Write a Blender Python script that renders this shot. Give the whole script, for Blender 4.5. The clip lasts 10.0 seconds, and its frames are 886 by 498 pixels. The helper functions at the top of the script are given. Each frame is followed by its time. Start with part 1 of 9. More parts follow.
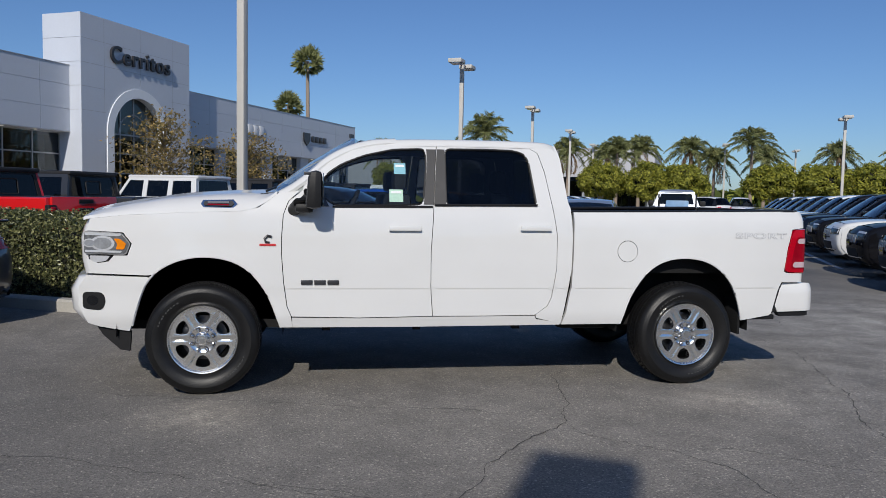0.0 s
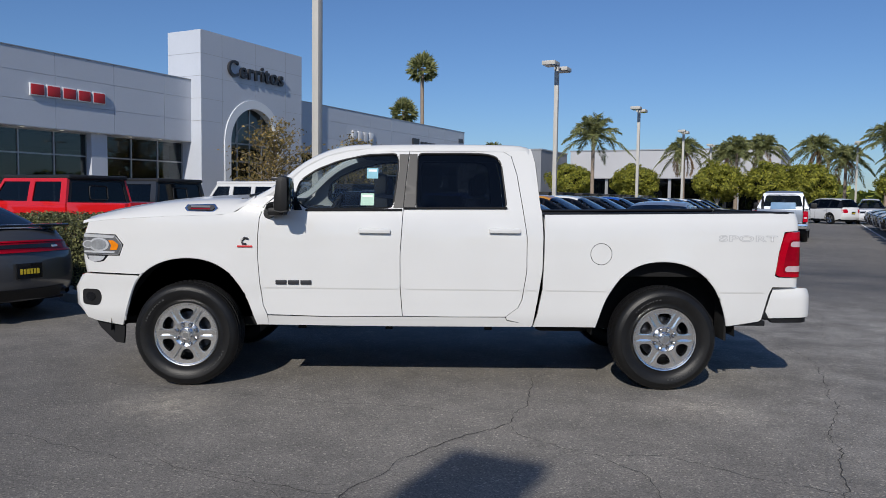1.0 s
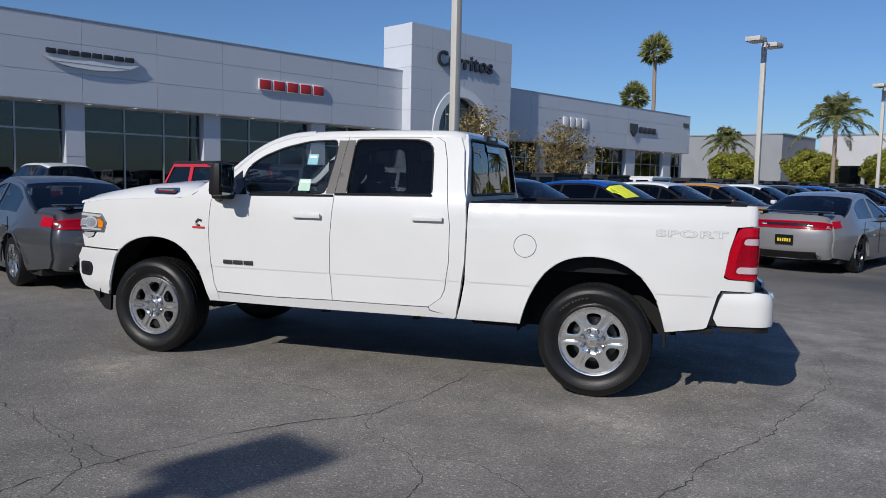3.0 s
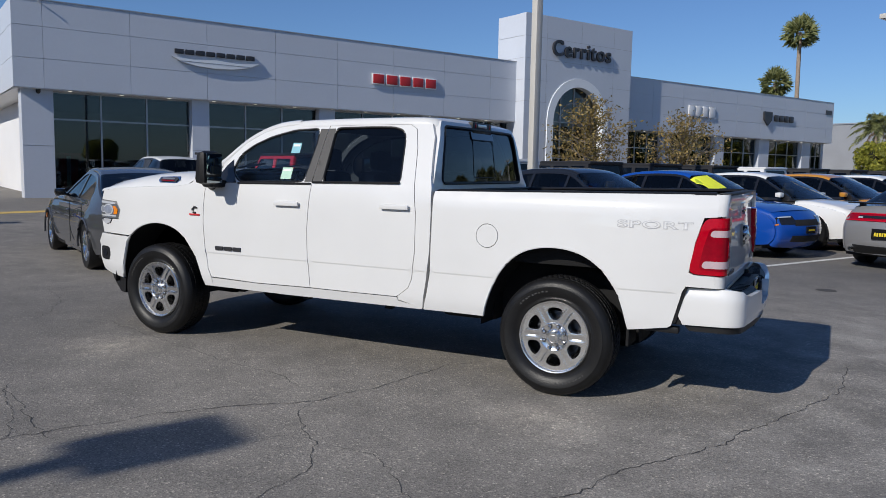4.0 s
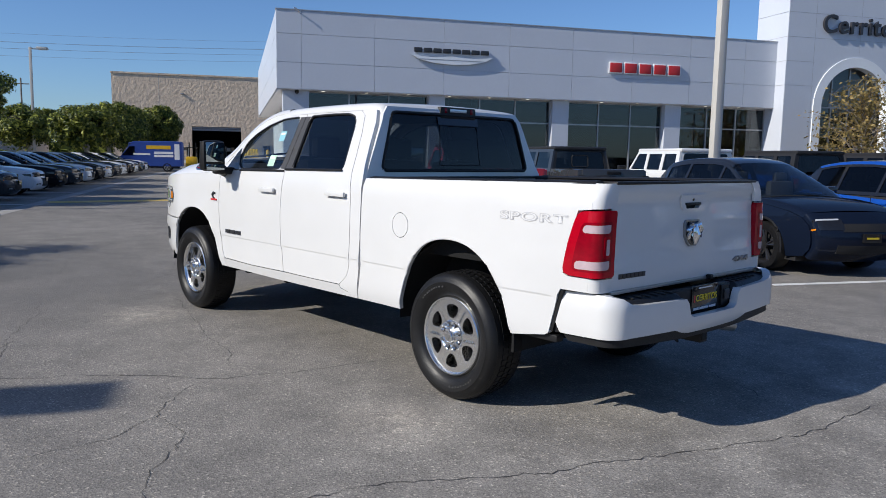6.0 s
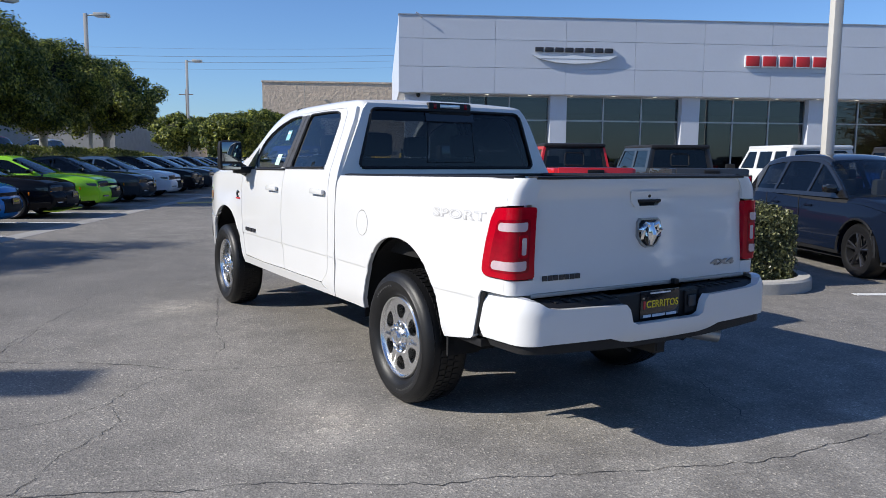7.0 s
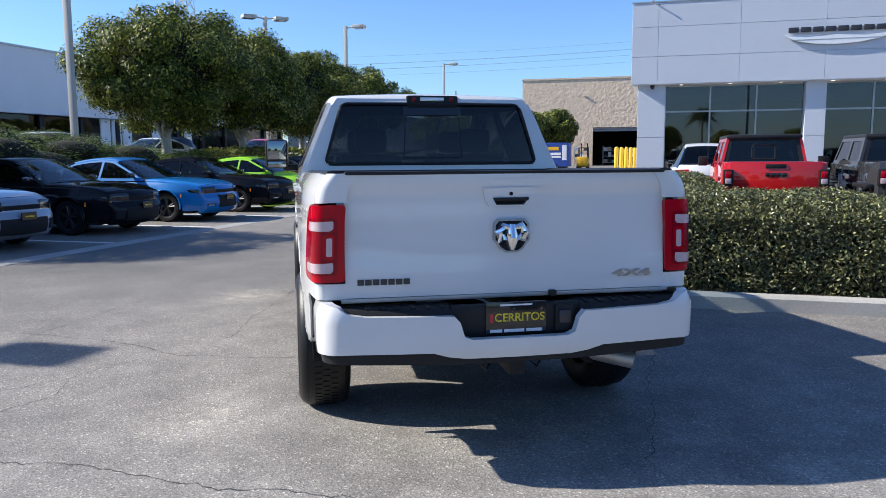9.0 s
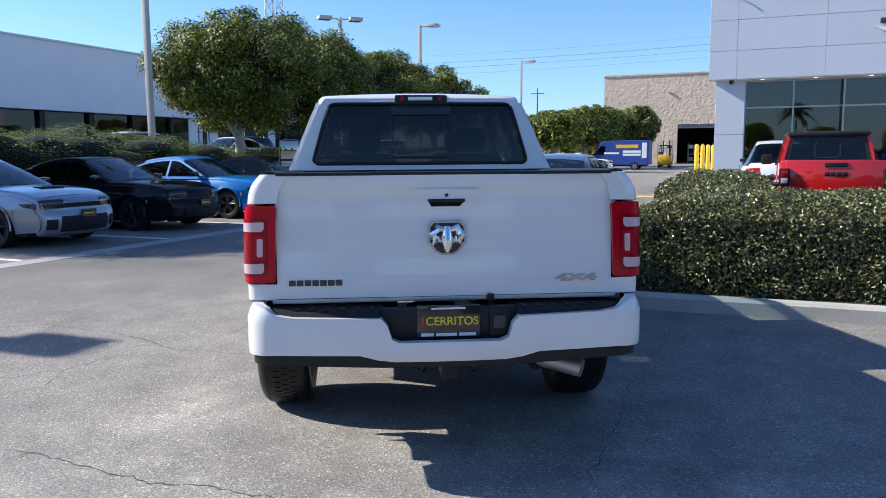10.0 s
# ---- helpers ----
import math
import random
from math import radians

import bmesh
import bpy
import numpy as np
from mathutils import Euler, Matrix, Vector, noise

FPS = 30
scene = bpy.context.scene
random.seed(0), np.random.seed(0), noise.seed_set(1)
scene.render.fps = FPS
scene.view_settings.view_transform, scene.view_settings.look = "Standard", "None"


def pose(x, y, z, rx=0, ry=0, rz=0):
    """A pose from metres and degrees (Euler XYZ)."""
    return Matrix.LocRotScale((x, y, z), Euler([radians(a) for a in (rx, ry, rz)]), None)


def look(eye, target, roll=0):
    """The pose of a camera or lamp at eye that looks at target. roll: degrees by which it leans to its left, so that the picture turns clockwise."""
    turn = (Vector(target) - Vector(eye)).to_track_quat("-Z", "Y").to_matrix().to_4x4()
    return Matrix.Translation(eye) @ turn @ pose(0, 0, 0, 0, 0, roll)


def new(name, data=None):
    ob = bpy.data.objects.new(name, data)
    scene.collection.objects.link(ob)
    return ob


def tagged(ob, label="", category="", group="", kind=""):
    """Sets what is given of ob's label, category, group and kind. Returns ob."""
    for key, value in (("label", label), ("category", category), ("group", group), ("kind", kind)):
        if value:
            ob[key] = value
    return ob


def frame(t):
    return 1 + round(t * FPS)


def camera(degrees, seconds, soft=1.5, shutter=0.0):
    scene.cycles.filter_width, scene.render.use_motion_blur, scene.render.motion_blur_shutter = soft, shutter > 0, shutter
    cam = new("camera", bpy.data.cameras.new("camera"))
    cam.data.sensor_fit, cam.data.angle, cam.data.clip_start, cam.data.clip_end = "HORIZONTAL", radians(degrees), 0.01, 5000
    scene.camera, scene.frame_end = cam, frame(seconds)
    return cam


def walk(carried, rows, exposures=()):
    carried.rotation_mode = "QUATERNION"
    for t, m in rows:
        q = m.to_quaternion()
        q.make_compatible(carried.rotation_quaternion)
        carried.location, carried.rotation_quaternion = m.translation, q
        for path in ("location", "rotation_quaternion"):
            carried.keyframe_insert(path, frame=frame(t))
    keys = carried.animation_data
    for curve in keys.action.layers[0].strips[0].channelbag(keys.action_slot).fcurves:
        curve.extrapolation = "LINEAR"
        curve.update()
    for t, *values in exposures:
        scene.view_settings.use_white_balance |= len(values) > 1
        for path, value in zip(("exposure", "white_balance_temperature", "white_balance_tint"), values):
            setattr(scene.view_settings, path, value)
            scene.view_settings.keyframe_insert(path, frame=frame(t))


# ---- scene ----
cam = camera(60.3, 10.0, soft=0.85)
PATH = [
    (0, (-1.079, -6.759, 1.503), (-0.751, -4.791, 1.364), 1.1),
    (0.5, (-0.515, -6.903, 1.509), (-0.344, -4.915, 1.375), 0.8),
    (1, (0.079, -6.998, 1.517), (0.095, -5.002, 1.383), 0.7),
    (1.5, (0.682, -6.988, 1.515), (0.545, -4.998, 1.376), 0.8),
    (2, (1.296, -6.905, 1.517), (1.007, -4.932, 1.367), 0.9),
    (2.2, (1.549, -6.855, 1.538), (1.197, -4.893, 1.384), 0.8),
    (3.3, (2.821, -6.418, 1.558), (2.133, -4.549, 1.37), 1.2),
    (3.5, (3.059, -6.325, 1.547), (2.305, -4.483, 1.355), 1.0),
    (4, (3.574, -5.965, 1.545), (2.666, -4.195, 1.34), 1.1),
    (4.5, (4.08, -5.6, 1.552), (3.024, -3.916, 1.336), 1.1),
    (5, (4.553, -5.179, 1.558), (3.35, -3.597, 1.335), 1.0),
    (5.5, (5.016, -4.745, 1.561), (3.675, -3.279, 1.335), 0.9),
    (5.7, (5.182, -4.558, 1.556), (3.788, -3.142, 1.324), 1.0),
    (6.8, (5.895, -3.424, 1.525), (4.243, -2.322, 1.29), 0.6),
    (7, (6.006, -3.202, 1.52), (4.313, -2.164, 1.284), 0.5),
    (7.5, (6.224, -2.664, 1.514), (4.439, -1.793, 1.275), 0.2),
    (8, (6.382, -2.116, 1.507), (4.524, -1.415, 1.267), 0.1),
    (8.5, (6.483, -1.572, 1.508), (4.571, -1.038, 1.266), -0.1),
    (9, (6.548, -1.044, 1.51), (4.6, -0.659, 1.265), -0.3),
    (9.5, (6.556, -0.602, 1.503), (4.589, -0.343, 1.256), -0.3),
    (10, (6.596, -0.328, 1.519), (4.618, -0.159, 1.27), -0.4),
]
walk(cam, [(t, look(eye, target, roll)) for t, eye, target, roll in PATH],
     exposures=[(0, -0.12), (2, -0.07), (4, 0.02), (5.5, 0.22), (7.5, 0.76), (10, 1.20)])

# ---- light ----
SUN_EL, SUN_AZ = radians(33.2), math.atan2(-0.287, -0.958)
sun_dir = Vector((math.sin(SUN_AZ) * math.cos(SUN_EL), math.cos(SUN_AZ) * math.cos(SUN_EL), math.sin(SUN_EL)))
world = bpy.data.worlds.new("world")
scene.world = world
world.use_nodes = True
wn, wl = world.node_tree.nodes, world.node_tree.links
sky = wn.new("ShaderNodeTexSky")
sky.sky_type, sky.sun_disc, sky.sun_elevation, sky.sun_rotation = "NISHITA", False, SUN_EL, SUN_AZ % (2 * math.pi)
sky.air_density, sky.dust_density, sky.ozone_density, sky.altitude = 1.0, 0.45, 3.2, 300
wn["Background"].inputs[1].default_value = 0.0735
tint = wn.new("ShaderNodeMix")
tint.data_type, tint.blend_type = "RGBA", "MULTIPLY"
tint.inputs[0].default_value, tint.inputs[7].default_value = 1.0, (0.745, 0.955, 1.27, 1)
wl.new(sky.outputs[0], tint.inputs[6])
wl.new(tint.outputs[2], wn["Background"].inputs[0])
sun = new("sun", bpy.data.lights.new("sun", "SUN"))
sun.data.energy, sun.data.angle, sun.data.color = 3.90, radians(0.53), (1.0, 0.952, 0.875)
sun.matrix_world = look(sun_dir * 60, (0, 0, 0))


# ---- materials ----
def ramp(nodes, stops):
    r = nodes.new("ShaderNodeValToRGB")
    while len(r.color_ramp.elements) < len(stops):
        r.color_ramp.elements.new(0.5)
    for e, (p, c) in zip(r.color_ramp.elements, stops):
        e.position, e.color = p, (*c, 1) if len(c) == 3 else c
    return r


def material(name, base, rough=0.5, metal=0.0, coat=0.0, spread=0.08, scale=6.0, fine=60.0, bump=0.0, bump_scale=80.0, trans=0.0, ior=1.45, emit=0.0, per_object=0.0, spec=0.5, bump_depth=0.02):
    """A surface with tone variation at two scales, uneven gloss and fine relief."""
    m = bpy.data.materials.new(name)
    m.use_nodes = True
    n, l = m.node_tree.nodes, m.node_tree.links
    b = n["Principled BSDF"]
    co = n.new("ShaderNodeTexCoord")
    big, small = n.new("ShaderNodeTexNoise"), n.new("ShaderNodeTexNoise")
    big.inputs["Scale"].default_value, big.inputs["Detail"].default_value = scale, 5
    small.inputs["Scale"].default_value, small.inputs["Detail"].default_value = fine, 3
    l.new(co.outputs["Object"], big.inputs["Vector"])
    l.new(co.outputs["Object"], small.inputs["Vector"])
    mix = n.new("ShaderNodeMath")
    mix.operation = "MULTIPLY_ADD"
    mix.inputs[1].default_value = 0.4
    l.new(small.outputs[0], mix.inputs[0])
    half = n.new("ShaderNodeMath")
    half.operation = "MULTIPLY"
    half.inputs[1].default_value = 0.6
    l.new(big.outputs[0], half.inputs[0])
    l.new(half.outputs[0], mix.inputs[2])
    lo = tuple(max(0.0, c * (1 - spread)) for c in base)
    hi = tuple(min(1.0, c * (1 + spread)) for c in base)
    r = ramp(n, [(0.3, lo), (0.7, hi)])
    l.new(mix.outputs[0], r.inputs[0])
    colour = r.outputs[0]
    if per_object:
        info = n.new("ShaderNodeObjectInfo")
        hsv = n.new("ShaderNodeHueSaturation")
        mr = n.new("ShaderNodeMapRange")
        mr.inputs[3].default_value, mr.inputs[4].default_value = 1 - per_object, 1 + per_object
        l.new(info.outputs["Random"], mr.inputs[0])
        l.new(mr.outputs[0], hsv.inputs["Value"])
        l.new(colour, hsv.inputs["Color"])
        colour = hsv.outputs[0]
    l.new(colour, b.inputs["Base Color"])
    rr = n.new("ShaderNodeMapRange")
    rr.inputs[3].default_value, rr.inputs[4].default_value = max(0.0, rough * 0.85), min(1.0, rough * 1.15)
    l.new(big.outputs[0], rr.inputs[0])
    l.new(rr.outputs[0], b.inputs["Roughness"])
    b.inputs["Metallic"].default_value = metal
    b.inputs["Coat Weight"].default_value = coat
    b.inputs["Coat Roughness"].default_value = 0.03
    b.inputs["Transmission Weight"].default_value = trans
    b.inputs["IOR"].default_value = ior
    b.inputs["Specular IOR Level"].default_value = spec
    if emit:
        b.inputs["Emission Strength"].default_value = emit
        b.inputs["Emission Color"].default_value = (*base, 1)
    if bump:
        t = n.new("ShaderNodeTexNoise")
        t.inputs["Scale"].default_value, t.inputs["Detail"].default_value = bump_scale, 4
        l.new(co.outputs["Object"], t.inputs["Vector"])
        bp = n.new("ShaderNodeBump")
        bp.inputs["Strength"].default_value, bp.inputs["Distance"].default_value = bump, bump_depth
        l.new(t.outputs[0], bp.inputs["Height"])
        l.new(bp.outputs[0], b.inputs["Normal"])
    return m


def paint(name, base, rough=0.35, metal=0.0, ior=1.5):
    m = material(name, base, rough, metal, coat=1.0 if max(base) > 0.036 else 0.4, spread=0.03, scale=2.0, fine=300, spec=0.2 if max(base) > 0.2 else 0.0)
    m.node_tree.nodes["Principled BSDF"].inputs["Coat IOR"].default_value = ior
    return m


def asphalt_material():
    m = bpy.data.materials.new("asphalt")
    m.use_nodes = True
    n, l = m.node_tree.nodes, m.node_tree.links
    b = n["Principled BSDF"]
    co = n.new("ShaderNodeTexCoord")

    def tex(kind, scale, detail=4, rough=0.6):
        t = n.new(kind)
        t.inputs["Scale"].default_value = scale
        if kind == "ShaderNodeTexNoise":
            t.inputs["Detail"].default_value, t.inputs["Roughness"].default_value = detail, rough
        l.new(co.outputs["Object"], t.inputs["Vector"])
        return t

    large, mid, grit, stone = tex("ShaderNodeTexNoise", 0.22, 6), tex("ShaderNodeTexNoise", 2.4, 5), tex("ShaderNodeTexNoise", 88, 3), tex("ShaderNodeTexVoronoi", 95)
    base = ramp(n, [(0.32, (0.182, 0.171, 0.158)), (0.68, (0.247, 0.231, 0.212))])
    l.new(large.outputs[0], base.inputs[0])
    worn = ramp(n, [(0.3, (0.80, 0.80, 0.80)), (0.7, (1.16, 1.155, 1.14))])
    l.new(mid.outputs[0], worn.inputs[0])
    speck = ramp(n, [(0.34, (0.66, 0.66, 0.66)), (0.50, (0.97, 0.97, 0.97)), (0.62, (1.07, 1.06, 1.04)), (0.72, (1.5, 1.47, 1.42))])
    l.new(grit.outputs[0], speck.inputs[0])
    sep = n.new("ShaderNodeSeparateColor")
    l.new(stone.outputs["Color"], sep.inputs[0])
    chips = ramp(n, [(0.0, (0.68, 0.68, 0.68)), (0.25, (0.88, 0.88, 0.88)), (0.8, (1.05, 1.05, 1.04)), (0.93, (1.22, 1.21, 1.17)), (1.0, (1.9, 1.86, 1.77))])
    l.new(sep.outputs[0], chips.inputs[0])
    cur = base.outputs[0]
    # small pale spots; the broad areas paint shade and brightness into the asphalt
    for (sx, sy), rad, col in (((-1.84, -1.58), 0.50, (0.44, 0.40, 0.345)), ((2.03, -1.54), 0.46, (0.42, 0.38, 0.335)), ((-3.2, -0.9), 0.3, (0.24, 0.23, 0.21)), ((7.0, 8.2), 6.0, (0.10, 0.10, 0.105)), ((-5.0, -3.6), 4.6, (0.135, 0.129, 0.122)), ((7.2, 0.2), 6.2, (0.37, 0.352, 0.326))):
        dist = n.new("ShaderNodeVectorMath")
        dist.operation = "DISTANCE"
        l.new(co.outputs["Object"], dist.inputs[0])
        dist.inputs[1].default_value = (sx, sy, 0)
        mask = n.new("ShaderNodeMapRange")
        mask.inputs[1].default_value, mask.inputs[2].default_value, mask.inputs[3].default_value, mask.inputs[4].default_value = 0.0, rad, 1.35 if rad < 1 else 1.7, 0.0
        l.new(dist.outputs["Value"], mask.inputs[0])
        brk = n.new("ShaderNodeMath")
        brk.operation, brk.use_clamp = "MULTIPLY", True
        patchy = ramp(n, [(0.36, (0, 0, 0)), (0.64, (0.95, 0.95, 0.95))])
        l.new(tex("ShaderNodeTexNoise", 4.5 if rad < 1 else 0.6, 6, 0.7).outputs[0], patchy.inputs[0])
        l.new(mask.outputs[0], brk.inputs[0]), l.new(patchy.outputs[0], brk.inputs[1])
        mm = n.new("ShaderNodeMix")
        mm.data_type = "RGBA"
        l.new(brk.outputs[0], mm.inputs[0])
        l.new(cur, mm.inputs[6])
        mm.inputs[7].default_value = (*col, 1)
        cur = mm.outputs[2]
    for other in (worn, speck, chips):
        mm = n.new("ShaderNodeMix")
        mm.data_type, mm.blend_type = "RGBA", "MULTIPLY"
        mm.inputs[0].default_value = 1.0
        l.new(cur, mm.inputs[6]), l.new(other.outputs[0], mm.inputs[7])
        cur = mm.outputs[2]
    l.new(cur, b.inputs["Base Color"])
    b.inputs["Roughness"].default_value = 0.82
    b.inputs["Specular IOR Level"].default_value = 0.35
    add = n.new("ShaderNodeMath")
    add.operation = "ADD"
    l.new(grit.outputs[0], add.inputs[0]), l.new(stone.outputs[0], add.inputs[1])
    bp = n.new("ShaderNodeBump")
    bp.inputs["Strength"].default_value, bp.inputs["Distance"].default_value = 0.35, 0.006
    l.new(add.outputs[0], bp.inputs["Height"])
    l.new(bp.outputs[0], b.inputs["Normal"])
    return m


def leaf_material(name, dark, light, rough=0.48, spec=0.32, thin=0.25, mid=0.50):
    m = bpy.data.materials.new(name)
    m.use_nodes = True
    n, l = m.node_tree.nodes, m.node_tree.links
    b = n["Principled BSDF"]
    g = n.new("ShaderNodeNewGeometry")
    r = ramp(n, [(0.0, dark), (0.6, tuple(a + (c - a) * mid for a, c in zip(dark, light))), (1.0, light)])
    l.new(g.outputs["Random Per Island"], r.inputs[0])
    l.new(r.outputs[0], b.inputs["Base Color"])
    b.inputs["Roughness"].default_value = rough
    b.inputs["Specular IOR Level"].default_value = spec
    tr = n.new("ShaderNodeBsdfTranslucent")
    l.new(r.outputs[0], tr.inputs[0])
    mx = n.new("ShaderNodeMixShader")
    mx.inputs[0].default_value = thin
    out = n["Material Output"]
    l.new(b.outputs[0], mx.inputs[1]), l.new(tr.outputs[0], mx.inputs[2]), l.new(mx.outputs[0], out.inputs[0])
    return m


def tint_glass(name, tint, clear, ior=1.52):
    """A car or shop pane: a mirror-smooth surface over partly see-through dark glass."""
    m = bpy.data.materials.new(name)
    m.use_nodes = True
    n, l = m.node_tree.nodes, m.node_tree.links
    b = n["Principled BSDF"]
    b.inputs["Base Color"].default_value = (0.004, 0.0045, 0.005, 1)
    b.inputs["Roughness"].default_value = 0.9
    b.inputs["Specular IOR Level"].default_value = 0.0
    tr = n.new("ShaderNodeBsdfTransparent")
    tr.inputs[0].default_value = (*tint, 1)
    body = n.new("ShaderNodeMixShader")
    body.inputs[0].default_value = clear
    l.new(b.outputs[0], body.inputs[1]), l.new(tr.outputs[0], body.inputs[2])
    gl = n.new("ShaderNodeBsdfGlossy")
    gl.inputs[0].default_value, gl.inputs["Roughness"].default_value = (0.96, 0.98, 1.0, 1), 0.015
    lw = n.new("ShaderNodeLayerWeight")
    lw.inputs[0].default_value = 0.5
    steep = n.new("ShaderNodeMath")
    steep.operation = "POWER"
    steep.inputs[1].default_value = 5.0
    l.new(lw.outputs["Facing"], steep.inputs[0])
    fr = n.new("ShaderNodeMapRange")
    fr.inputs[3].default_value, fr.inputs[4].default_value = ((ior - 1) / (ior + 1)) ** 2, 1.0
    l.new(steep.outputs[0], fr.inputs[0])
    mx = n.new("ShaderNodeMixShader")
    l.new(fr.outputs[0], mx.inputs[0])
    l.new(body.outputs[0], mx.inputs[1]), l.new(gl.outputs[0], mx.inputs[2])
    l.new(mx.outputs[0], n["Material Output"].inputs[0])
    return m


